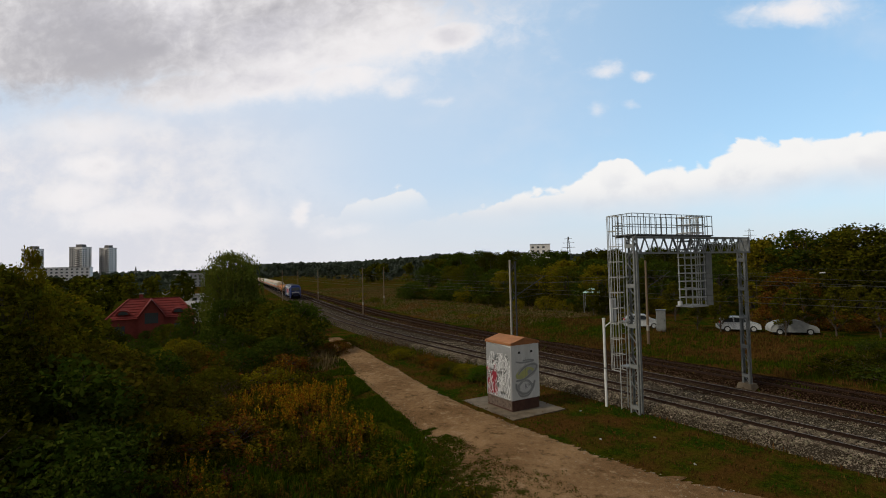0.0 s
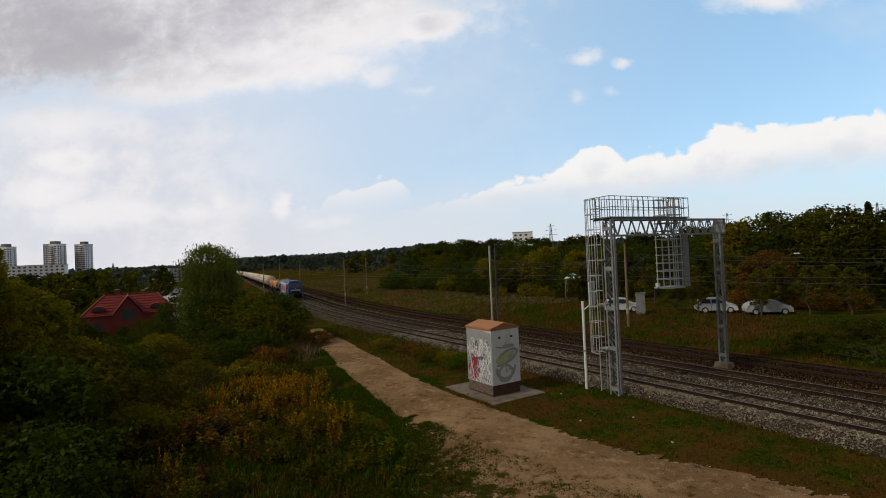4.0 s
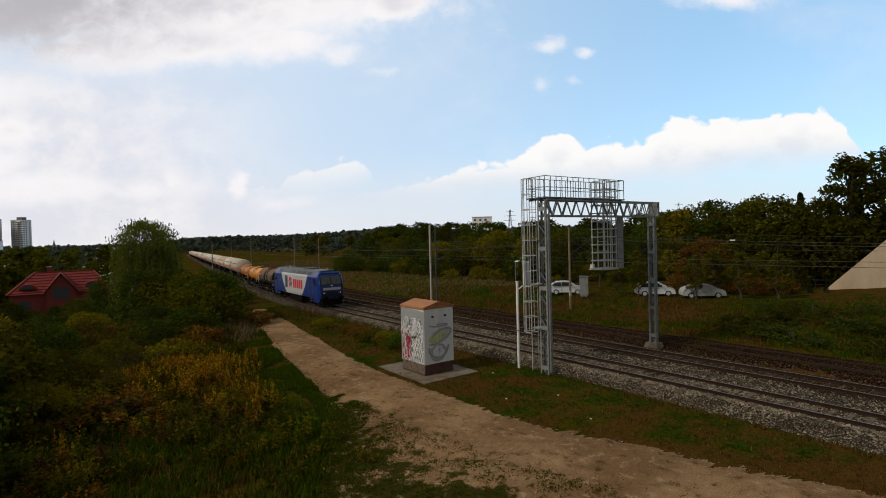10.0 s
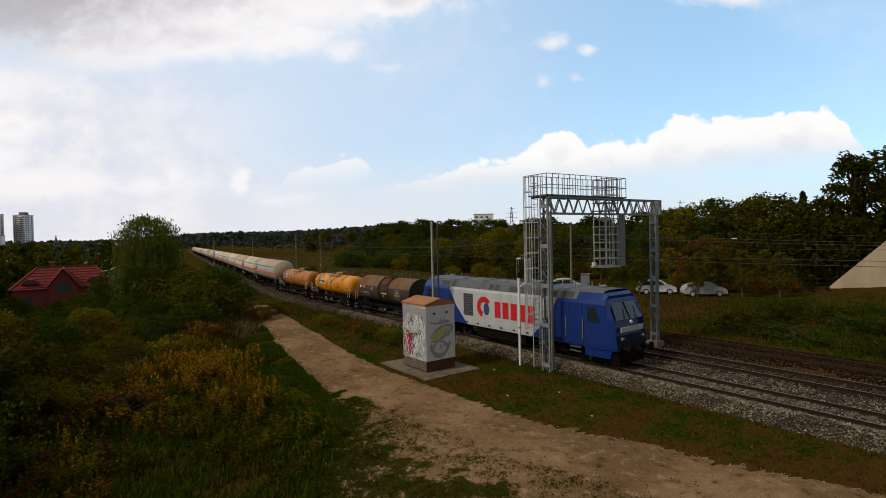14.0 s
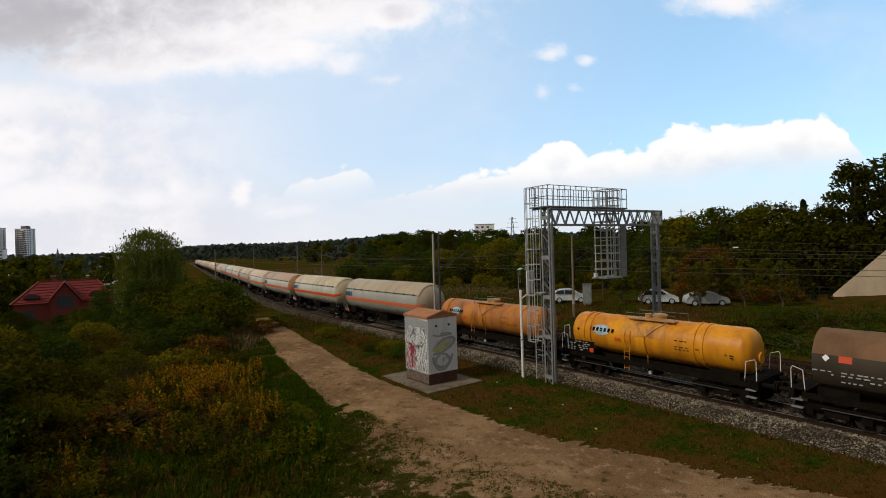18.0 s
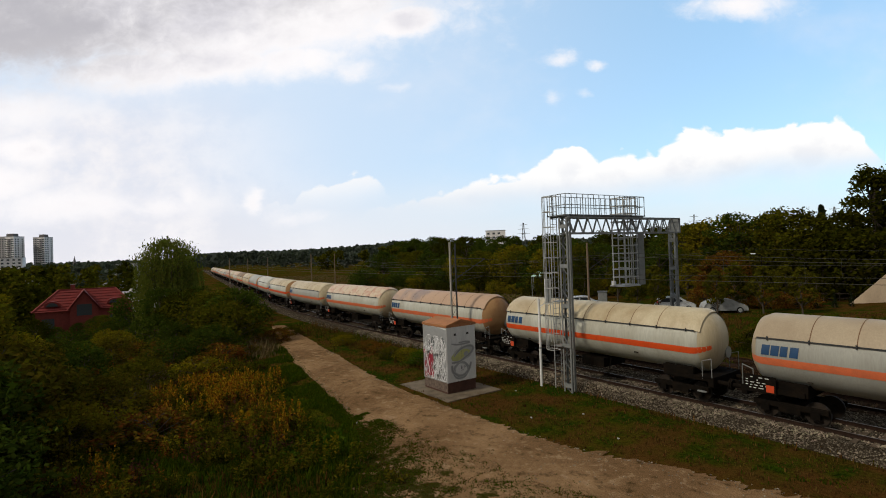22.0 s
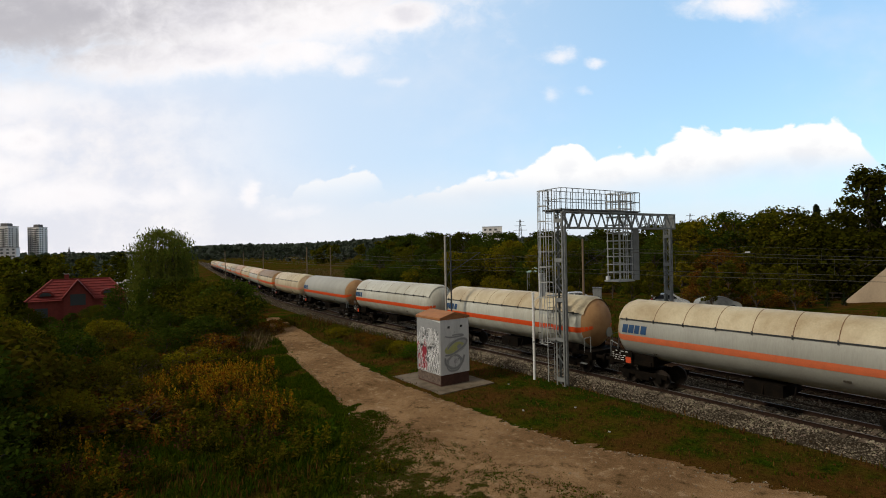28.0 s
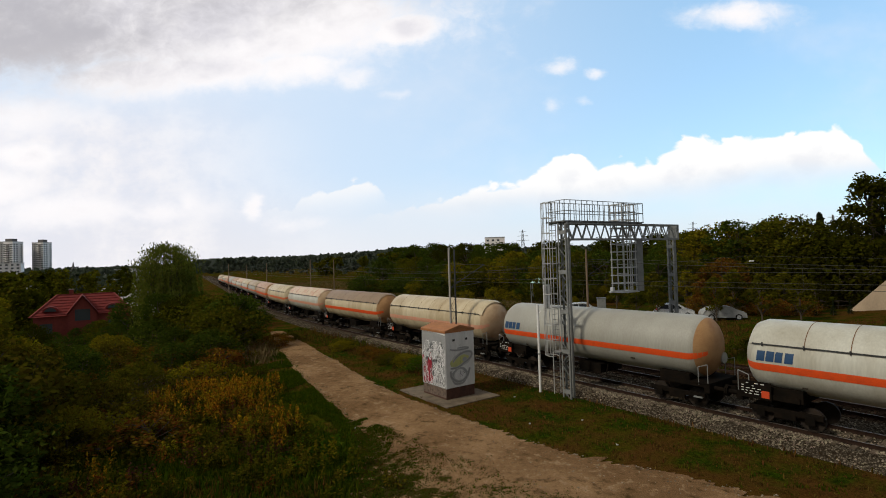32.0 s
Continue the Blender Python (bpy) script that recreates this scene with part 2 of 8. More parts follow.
# ---------------- materials ----------------
def material(name, colour, colour2=None, rough=0.8, metal=0.0, scale=3.0, fine=40.0, bump=0.15, stain=0.35, island=0.0, each=0.0, translucent=0.0, where="Object", streak=False, spec=0.3):
    """A worn surface: two colours mixed by broad stains and fine grain, uneven gloss, fine relief."""
    m = bpy.data.materials.new(name)
    m.use_nodes = True
    n = Nodes(m.node_tree)
    place = n.add("ShaderNodeTexCoord").outputs[where]
    if streak:
        place = n.add("ShaderNodeMapping", Vector=place, Scale=(1.0, 1.0, 0.12)).outputs[0]
    broad = n.noise(place, scale, 5.0, 0.6)
    grain = n.noise(place, fine, 3.0, 0.6)
    c1 = (*colour, 1)
    c2 = (*(colour2 or [c * 0.6 for c in colour]), 1)
    base = n.mix(n.ramp(broad, 0.5 - stain / 2, 0.5 + stain / 2 + 0.1), c1, c2)
    base = n.mix(0.5, base, n.mix(grain, (0.55, 0.55, 0.55, 1), (1.35, 1.35, 1.35, 1)), "MULTIPLY")
    base = n.mix(1.0, base, (1.1, 1.1, 1.1, 1), "MULTIPLY")
    if island or each:
        rnd = n.add("ShaderNodeNewGeometry").outputs["Random Per Island"] if island else n.add("ShaderNodeObjectInfo").outputs["Random"]
        amount = island or each
        hsv = n.add("ShaderNodeHueSaturation", Hue=n.math("ADD", 0.5 - 0.035 * amount, n.math("MULTIPLY", rnd, 0.07 * amount)), Value=n.math("ADD", 1 - 0.5 * amount, n.math("MULTIPLY", n.math("FRACT", n.math("MULTIPLY", rnd, 7.3)), amount)), Color=base)
        base = hsv.outputs[0]
    bsdf = n.add("ShaderNodeBsdfPrincipled", Base_Color=base, Metallic=metal, Roughness=n.math("ADD", rough - 0.12, n.math("MULTIPLY", grain, 0.24), clamp=True))
    n.put(bsdf, "Specular_IOR_Level", spec)
    if bump:
        n.put(bsdf, "Normal", n.add("ShaderNodeBump", Height=n.math("ADD", n.math("MULTIPLY", broad, 0.6), n.math("MULTIPLY", grain, 0.4)), Strength=bump, Distance=0.03).outputs[0])
    out = bsdf.outputs[0]
    if translucent:
        thin = n.add("ShaderNodeBsdfTranslucent", Color=n.mix(1.0, base, (1.3, 1.5, 0.6, 1), "MULTIPLY"))
        out = n.add("ShaderNodeMixShader", Fac=translucent, i1=out, i2=thin.outputs[0]).outputs[0]
    n.tree.links.new(out, n.add("ShaderNodeOutputMaterial").inputs[0])
    return m


def glass(name, colour=(0.02, 0.025, 0.03)):
    m = bpy.data.materials.new(name)
    m.use_nodes = True
    n = Nodes(m.node_tree)
    b = n.add("ShaderNodeBsdfPrincipled", Base_Color=(*colour, 1), Roughness=0.06)
    n.put(b, "Specular_IOR_Level", 0.7)
    n.tree.links.new(b.outputs[0], n.add("ShaderNodeOutputMaterial").inputs[0])
    return m


def ground_material():
    """Grass and bare soil, in patches of several sizes."""
    m = bpy.data.materials.new("verge_grass")
    m.use_nodes = True
    n = Nodes(m.node_tree)
    place = n.add("ShaderNodeTexCoord").outputs["Object"]
    wide, mid, fine, tiny = n.noise(place, 0.09, 4.0), n.noise(place, 0.6, 5.0), n.noise(place, 7.0, 5.0, 0.7), n.noise(place, 30.0, 3.0, 0.7)
    grass = n.mix(n.ramp(mid, 0.35, 0.65), (0.018, 0.034, 0.002, 1), (0.044, 0.044, 0.003, 1))
    dry = n.mix(n.ramp(fine, 0.3, 0.7), (0.100, 0.048, 0.012, 1), (0.045, 0.023, 0.006, 1))
    # the strip between the footpath and the line, and the bank beyond, are drier
    spot = n.add("ShaderNodeSeparateXYZ", Vector=place)
    strip = n.math("MULTIPLY", n.math("MULTIPLY", n.ramp(spot.outputs[1], -10.5, -7.5), n.math("SUBTRACT", 1.0, n.math("MULTIPLY", n.ramp(spot.outputs[1], 13.0, 19.0), n.ramp(spot.outputs[0], -95.0, -60.0)))), n.math("SUBTRACT", 1.0, n.math("MULTIPLY", n.ramp(spot.outputs[0], -30.0, -40.0), 0.5)))
    parch = n.math("ADD", n.math("ADD", n.math("MULTIPLY", wide, 0.6), n.math("MULTIPLY", mid, 0.4)), n.math("MULTIPLY", strip, 0.05))
    base = n.mix(n.ramp(parch, 0.46, 0.60), grass, dry)
    base = n.mix(0.85, base, n.mix(n.ramp(fine, 0.25, 0.75), (0.22, 0.22, 0.22, 1), (1.7, 1.7, 1.7, 1)), "MULTIPLY")
    base = n.mix(0.8, base, n.mix(n.ramp(tiny, 0.3, 0.7), (0.4, 0.4, 0.4, 1), (1.6, 1.6, 1.6, 1)), "MULTIPLY")
    b = n.add("ShaderNodeBsdfPrincipled", Base_Color=base, Roughness=0.95)
    n.put(b, "Specular_IOR_Level", 0.0)
    n.put(b, "Normal", n.add("ShaderNodeBump", Height=n.math("ADD", fine, mid), Strength=0.6, Distance=0.12).outputs[0])
    n.tree.links.new(b.outputs[0], n.add("ShaderNodeOutputMaterial").inputs[0])
    return m


def gravel_material(name, pale, dark, joint, spread_out=1.0, scale=15.0):
    """Crushed stone: single stones told apart by tone, dark gaps between them, dirt in broad patches."""
    m = bpy.data.materials.new(name)
    m.use_nodes = True
    n = Nodes(m.node_tree)
    place = n.add("ShaderNodeTexCoord").outputs["Object"]
    bend = n.add("ShaderNodeVectorMath", i0=place, i1=n.add("ShaderNodeTexNoise", Vector=place, Scale=9.0).outputs["Color"])
    bend.operation = "ADD"
    cells = n.add("ShaderNodeTexVoronoi", Vector=n.mix(0.06, place, bend.outputs[0]), Scale=scale)
    tone = n.add("ShaderNodeSeparateXYZ", Vector=cells.outputs["Color"]).outputs[0]
    gap = n.ramp(cells.outputs["Distance"], 0.30, 0.62)
    broad = n.noise(place, 0.9, 5.0, 0.62)
    base = n.mix(n.math("POWER", tone, spread_out), (*dark, 1), (*pale, 1))
    base = n.mix(n.math("MULTIPLY", n.ramp(broad, 0.46, 0.70), 0.5), base, (*joint, 1))
    base = n.mix(n.math("MULTIPLY", gap, 0.85), base, (joint[0] * 0.35, joint[1] * 0.35, joint[2] * 0.35, 1))
    b = n.add("ShaderNodeBsdfPrincipled", Base_Color=base, Roughness=0.95)
    n.put(b, "Specular_IOR_Level", 0.0)
    n.put(b, "Normal", n.add("ShaderNodeBump", Height=n.math("SUBTRACT", n.math("MULTIPLY", tone, 0.5), gap), Strength=0.9, Distance=0.04).outputs[0])
    n.tree.links.new(b.outputs[0], n.add("ShaderNodeOutputMaterial").inputs[0])
    return m


def path_material():
    """Trodden sandy earth with gravel, damp patches and tufts worn into it."""
    m = bpy.data.materials.new("trodden_earth")
    m.use_nodes = True
    n = Nodes(m.node_tree)
    place = n.add("ShaderNodeTexCoord").outputs["Object"]
    wide, mid, fine = n.noise(place, 0.28, 5.0, 0.6), n.noise(place, 2.2, 6.0, 0.65), n.noise(place, 34.0, 3.0, 0.7)
    base = n.mix(n.ramp(wide, 0.34, 0.66), (0.275, 0.172, 0.090, 1), (0.172, 0.102, 0.050, 1))
    base = n.mix(n.ramp(mid, 0.52, 0.72), base, (0.072, 0.046, 0.020, 1))
    base = n.mix(n.ramp(mid, 0.46, 0.30), base, (0.32, 0.220, 0.130, 1))
    base = n.mix(0.75, base, n.mix(n.ramp(fine, 0.3, 0.7), (0.5, 0.48, 0.45, 1), (1.45, 1.45, 1.45, 1)), "MULTIPLY")
    # grass creeps in from the lower edge in ragged patches
    spot = n.add("ShaderNodeSeparateXYZ", Vector=place)
    below = n.math("SUBTRACT", n.math("ADD", -9.8, n.math("MULTIPLY", spot.outputs[0], 0.139)), spot.outputs[1])
    patch = n.math("ADD", n.noise(place, 0.9, 6.0, 0.68), n.math("MULTIPLY", n.math("SUBTRACT", mid, 0.5), 0.5))
    creep = n.ramp(n.math("ADD", patch, n.math("MULTIPLY", n.ramp(below, 0.0, 3.4), 0.24)), 0.62, 0.72)
    creep = n.math("MULTIPLY", creep, n.ramp(below, -0.2, 0.7))
    turf = n.mix(n.ramp(fine, 0.3, 0.7), (0.013, 0.022, 0.002, 1), (0.042, 0.036, 0.006, 1))
    base = n.mix(n.math("MULTIPLY", creep, 0.95), base, turf)
    b = n.add("ShaderNodeBsdfPrincipled", Base_Color=base, Roughness=0.95)
    n.put(b, "Specular_IOR_Level", 0.0)
    n.put(b, "Normal", n.add("ShaderNodeBump", Height=n.math("ADD", n.math("MULTIPLY", fine, 0.5), mid), Strength=0.8, Distance=0.05).outputs[0])
    n.tree.links.new(b.outputs[0], n.add("ShaderNodeOutputMaterial").inputs[0])
    return m


M = {
    "ground": ground_material(),
    "path": path_material(),
    "ballast": gravel_material("ballast_stone", (0.235, 0.200, 0.150), (0.040, 0.030, 0.020), (0.060, 0.045, 0.029), 1.05),
    "far_ballast": gravel_material("far_ballast", (0.235, 0.172, 0.115), (0.030, 0.020, 0.012), (0.044, 0.028, 0.016), 1.3),
    "stone": material("loose_stone", (0.225, 0.190, 0.140), (0.060, 0.046, 0.031), rough=0.9, island=1.0, bump=0.2, spec=0.02),
    "old_stone": material("rusty_stone", (0.110, 0.070, 0.042), (0.036, 0.022, 0.014), rough=0.95, island=1.0, bump=0.2, spec=0.0),
    "rust_bed": gravel_material("brown_ballast", (0.115, 0.066, 0.036), (0.016, 0.010, 0.006), (0.026, 0.014, 0.008), 2.2, 11.0),
    "rail": material("rusty_rail", (0.034, 0.019, 0.013), (0.020, 0.012, 0.009), rough=0.8, metal=0.1, scale=8, spec=0.1),
    "railhead": material("worn_steel", (0.20, 0.175, 0.155), (0.13, 0.11, 0.095), rough=0.6, metal=0.3, scale=6),
    "sleeper": material("sleeper_concrete", (0.115, 0.092, 0.066), (0.060, 0.045, 0.032), rough=0.95, scale=3, each=0.4, spec=0.0),
    "sleeper_wood": material("sleeper_wood", (0.045, 0.030, 0.020), (0.026, 0.018, 0.012), rough=0.95, scale=3, each=0.4, spec=0.0),
    "galv": material("galvanised_steel", (0.235, 0.245, 0.240), (0.16, 0.17, 0.168), rough=0.55, metal=0.15, scale=2.5, fine=25, bump=0.05),
    "cage_paint": material("cage_steel", (0.44, 0.45, 0.44), (0.32, 0.33, 0.325), rough=0.6, metal=0.1, scale=2.5, fine=25, bump=0.03),
    "galv_dark": material("weathered_steel", (0.16, 0.17, 0.17), (0.10, 0.10, 0.10), rough=0.65, metal=0.3, scale=2),
    "mast_rust": material("rusty_mast", (0.20, 0.145, 0.095), (0.11, 0.075, 0.05), rough=0.85, scale=2, streak=True),
    "concrete": material("pole_concrete", (0.36, 0.34, 0.30), (0.25, 0.23, 0.20), rough=0.9, scale=1.5, fine=30),
    "slab": material("slab_concrete", (0.165, 0.132, 0.092), (0.075, 0.056, 0.036), rough=0.92, scale=1.4, fine=22, bump=0.3),
    "abutment": material("paved_slope", (0.37, 0.29, 0.20), (0.27, 0.21, 0.145), rough=0.9, scale=0.5, fine=14, bump=0.2, streak=True),
    "white": material("white_paint", (0.74, 0.75, 0.74), (0.60, 0.60, 0.57), rough=0.6, scale=2),
    "wire": material("wire", (0.075, 0.075, 0.06), (0.05, 0.05, 0.04), rough=0.6, metal=0.4, bump=0),
    "kiosk": material("kiosk_paint", (0.68, 0.70, 0.70), (0.52, 0.54, 0.535), rough=0.7, scale=1.6, fine=30, stain=0.5, streak=True),
    "plinth": material("kiosk_plinth", (0.090, 0.043, 0.030), (0.050, 0.026, 0.02), rough=0.85, scale=3, stain=0.5),
    "plinth_worn": material("plinth_worn", (0.16, 0.12, 0.095), (0.06, 0.04, 0.032), rough=0.85, scale=5, stain=0.3),
    "mint_roof": material("mint_roof", (0.42, 0.62, 0.50), (0.34, 0.52, 0.42), rough=0.6, scale=1),
    "kiosk_roof": material("kiosk_roof", (0.38, 0.165, 0.065), (0.27, 0.12, 0.055), rough=0.8, scale=1.5),
    "spray_white": material("spray_white", (0.72, 0.73, 0.74), (0.6, 0.6, 0.62), rough=0.6, bump=0),
    "spray_red": material("spray_red", (0.30, 0.022, 0.040), (0.19, 0.018, 0.032), rough=0.6, bump=0),
    "spray_grey": material("spray_grey", (0.13, 0.14, 0.145), (0.075, 0.08, 0.085), rough=0.6, bump=0),
    "spray_silver": material("spray_silver", (0.36, 0.38, 0.39), (0.28, 0.30, 0.31), rough=0.5, bump=0),
    "spray_lime": material("spray_lime", (0.50, 0.52, 0.20), (0.40, 0.43, 0.22), rough=0.6, bump=0),
    "loco_blue": material("loco_blue", (0.010, 0.034, 0.180), (0.007, 0.024, 0.130), rough=0.30, scale=1, bump=0.02, spec=0.4),
    "loco_navy": material("loco_navy", (0.006, 0.010, 0.034), (0.004, 0.006, 0.018), rough=0.5, scale=2, spec=0.3),
    "loco_white": material("loco_silver", (0.46, 0.47, 0.48), (0.37, 0.38, 0.39), rough=0.35, scale=1, bump=0.02, streak=True, spec=0.5),
    "loco_roof": material("loco_roof", (0.105, 0.112, 0.118), (0.07, 0.074, 0.078), rough=0.6, scale=1),
    "brand_red": material("brand_red", (0.55, 0.015, 0.02), (0.45, 0.013, 0.018), rough=0.4, bump=0),
    "brand_blue": material("brand_blue", (0.025, 0.07, 0.16), (0.02, 0.055, 0.12), rough=0.5, bump=0),
    "black": material("black_underframe", (0.007, 0.006, 0.005), (0.014, 0.010, 0.007), rough=0.95, scale=3, spec=0.03),
    "wheel": material("wheel_steel", (0.022, 0.017, 0.013), (0.035, 0.025, 0.018), rough=0.75, metal=0.3),
    "grille": material("dark_grille", (0.05, 0.053, 0.055), (0.03, 0.03, 0.032), rough=0.6),
    "glass": glass("dark_glass"),
    "lamp_lens": glass("lamp_lens", (0.75, 0.75, 0.72)),
    "stripe": material("orange_stripe", (0.72, 0.085, 0.016), (0.60, 0.075, 0.018), rough=0.45, bump=0),
    "stripe_faded": material("faded_stripe", (0.66, 0.155, 0.060), (0.55, 0.14, 0.06), rough=0.55, bump=0),
    "tank_cream": material("tank_cream", (0.56, 0.49, 0.335), (0.34, 0.255, 0.145), rough=0.5, scale=0.9, fine=14, stain=0.5, bump=0.03, streak=True),
    "tank_white": material("tank_white", (0.52, 0.525, 0.46), (0.36, 0.34, 0.27), rough=0.45, scale=0.9, fine=14, stain=0.5, bump=0.03, streak=True),
    "tank_beige": material("tank_beige", (0.42, 0.345, 0.24), (0.31, 0.24, 0.16), rough=0.55, scale=0.8, fine=20, stain=0.6, bump=0.03, streak=True),
    "tank_grey": material("tank_grey", (0.36, 0.36, 0.32), (0.28, 0.275, 0.24), rough=0.5, scale=0.8, fine=20, stain=0.6, bump=0.03, streak=True),
    "tank_pink": material("tank_dusty", (0.46, 0.305, 0.215), (0.36, 0.235, 0.165), rough=0.55, scale=0.5, fine=20, stain=0.3, bump=0.03),
    "tank_patchy": material("tank_patchy", (0.44, 0.30, 0.205), (0.25, 0.20, 0.185), rough=0.6, scale=0.35, fine=9, stain=0.12, bump=0.03),
    "tank_blotched": material("tank_blotched", (0.56, 0.47, 0.35), (0.50, 0.29, 0.215), rough=0.6, scale=1.7, fine=9, stain=0.15, bump=0.03),
    "tank_dun": material("tank_dun", (0.27, 0.20, 0.135), (0.21, 0.15, 0.10), rough=0.6, scale=0.8, fine=14, stain=0.4, bump=0.03),
    "stripe_pale": material("washed_stripe", (0.62, 0.29, 0.19), (0.56, 0.33, 0.22), rough=0.6, bump=0),
    "end_pale": material("end_pale", (0.55, 0.42, 0.27), (0.40, 0.26, 0.15), rough=0.6, scale=1.4, stain=0.6, bump=0.03, spec=0.2),
    "tank_dripped": material("tank_dripped", (0.60, 0.27, 0.035), (0.26, 0.10, 0.025), rough=0.5, scale=2.6, fine=12, stain=0.3, streak=True),
    "badge_blue": material("badge_blue", (0.42, 0.54, 0.60), (0.20, 0.32, 0.44), rough=0.5, scale=4, stain=0.3, bump=0),
    "tank_hatch": material("tank_hatch", (0.46, 0.27, 0.11), (0.28, 0.12, 0.045), rough=0.7, scale=4, stain=0.4),
    "tank_olive": material("tank_olive", (0.052, 0.041, 0.028), (0.034, 0.027, 0.019), rough=0.6, scale=1, streak=True, spec=0.2),
    "end_dark": material("end_dark", (0.060, 0.032, 0.020), (0.030, 0.018, 0.013), rough=0.75, scale=3, stain=0.4, spec=0.1),
    "rust_dark": material("rust_dark", (0.120, 0.050, 0.028), (0.060, 0.028, 0.018), rough=0.8, scale=2.5, stain=0.4, spec=0.1),
    "tank_brown": material("tank_brown", (0.038, 0.031, 0.022), (0.022, 0.018, 0.014), rough=0.55, scale=1, streak=True, spec=0.2),
    "end_rust": material("end_rust", (0.42, 0.25, 0.115), (0.27, 0.135, 0.06), rough=0.6, scale=1.4, stain=0.6, bump=0.03, spec=0.2),
    "rust_top": material("rust_top", (0.185, 0.105, 0.055), (0.115, 0.064, 0.036), rough=0.75, scale=1.2, streak=True, spec=0.1),
    "tank_yellow": material("tank_yellow", (0.70, 0.29, 0.010), (0.40, 0.135, 0.012), rough=0.42, scale=1.6, stain=0.4, streak=True, spec=0.3),
    "tank_orange": material("tank_orange", (0.48, 0.17, 0.022), (0.20, 0.075, 0.022), rough=0.5, scale=1.6, stain=0.4, streak=True),
    "roof_tile": material("red_roof_tile", (0.19, 0.024, 0.020), (0.12, 0.018, 0.016), rough=0.7, scale=1.5),
    "red_wall": material("red_wall", (0.20, 0.04, 0.03), (0.15, 0.03, 0.026), rough=0.85),
    "tower_wall": material("tower_wall", (0.86, 0.84, 0.83), (0.78, 0.76, 0.76), rough=0.9, scale=0.1, fine=1),
    "tower_dark": material("tower_dark", (0.16, 0.15, 0.15), (0.11, 0.105, 0.105), rough=0.9, scale=0.1, fine=1),
    "tower_grey": material("tower_grey", (0.40, 0.39, 0.39), (0.34, 0.33, 0.33), rough=0.9, scale=0.1, fine=1),
    "window": glass("window_glass", (0.06, 0.07, 0.08)),
    "car_glass": material("car_glass", (0.02, 0.024, 0.027), (0.012, 0.015, 0.017), rough=0.25, bump=0, spec=0.2),
    "bark": material("bark", (0.075, 0.058, 0.042), (0.045, 0.036, 0.028), rough=0.95, scale=4, bump=0.5),
    "leaf_dark": material("leaf_dark", (0.0279, 0.0300, 0.0021), (0.0432, 0.0400, 0.0034), rough=0.7, island=0.6, translucent=0.25, bump=0, spec=0.0),
    "leaf_deep": material("leaf_deep", (0.034, 0.050, 0.006), (0.056, 0.070, 0.010), rough=0.7, island=0.7, translucent=0.25, bump=0, spec=0.0),
    "leaf_mid": material("leaf_mid", (0.0594, 0.0588, 0.0048), (0.0933, 0.0784, 0.0072), rough=0.7, island=0.6, translucent=0.28, bump=0, spec=0.0),
    "leaf_light": material("leaf_light", (0.130, 0.108, 0.006), (0.165, 0.118, 0.010), rough=0.7, island=0.6, translucent=0.3, bump=0, spec=0.0),
    "leaf_fresh": material("leaf_fresh", (0.0400, 0.0760, 0.0048), (0.0680, 0.0960, 0.0080), rough=0.7, island=0.6, translucent=0.3, bump=0, spec=0.0),
    "leaf_willow": material("leaf_willow", (0.090, 0.104, 0.020), (0.128, 0.130, 0.028), rough=0.7, island=0.7, translucent=0.3, bump=0, spec=0.0),
    "leaf_autumn": material("leaf_autumn", (0.140, 0.058, 0.010), (0.092, 0.062, 0.010), rough=0.7, island=1.0, translucent=0.3, bump=0, spec=0.0),
    "leaf_rust": material("leaf_rust", (0.150, 0.058, 0.009), (0.082, 0.040, 0.008), rough=0.75, island=0.8, translucent=0.25, bump=0, spec=0.0),
    "leaf_maroon": material("leaf_maroon", (0.062, 0.026, 0.016), (0.040, 0.022, 0.012), rough=0.75, island=0.8, translucent=0.2, bump=0, spec=0.0),
    "leaf_olive": material("leaf_olive", (0.102, 0.078, 0.008), (0.064, 0.054, 0.006), rough=0.75, island=0.7, translucent=0.25, bump=0, spec=0.0),
    "leaf_red": material("leaf_red", (0.1440, 0.0315, 0.0162), (0.0900, 0.0315, 0.0135), rough=0.7, island=1.0, translucent=0.3, bump=0, spec=0.0),
    "conifer": material("conifer", (0.0144, 0.0224, 0.0096), (0.0224, 0.0288, 0.0120), rough=0.8, island=0.8, bump=0, spec=0.0),
    "blade": material("grass_blade", (0.0285, 0.0450, 0.0023), (0.0638, 0.0660, 0.0037), rough=0.8, island=0.9, translucent=0.25, bump=0, spec=0.0),
    "blade_lush": material("lush_blade", (0.030, 0.052, 0.003), (0.058, 0.068, 0.005), rough=0.8, island=0.8, translucent=0.25, bump=0, spec=0.0),
    "blade_dry": material("dry_blade", (0.1000, 0.0528, 0.0144), (0.0496, 0.0304, 0.0080), rough=0.85, island=1.0, translucent=0.2, bump=0, spec=0.0),
    "blade_tan": material("tan_grass", (0.1520, 0.1080, 0.0560), (0.0920, 0.0640, 0.0304), rough=0.9, island=0.6, translucent=0.15, bump=0, spec=0.0),
    "goldenrod": material("goldenrod", (0.340, 0.165, 0.010), (0.180, 0.090, 0.008), rough=0.8, island=1.0, translucent=0.2, bump=0, spec=0.0),
    "car_silver": material("car_silver", (0.60, 0.62, 0.63), (0.52, 0.54, 0.55), rough=0.28, metal=0.35, bump=0, spec=0.6),
    "car_cover": material("car_cover", (0.36, 0.37, 0.365), (0.25, 0.26, 0.255), rough=0.6, scale=2.5, bump=0.4),
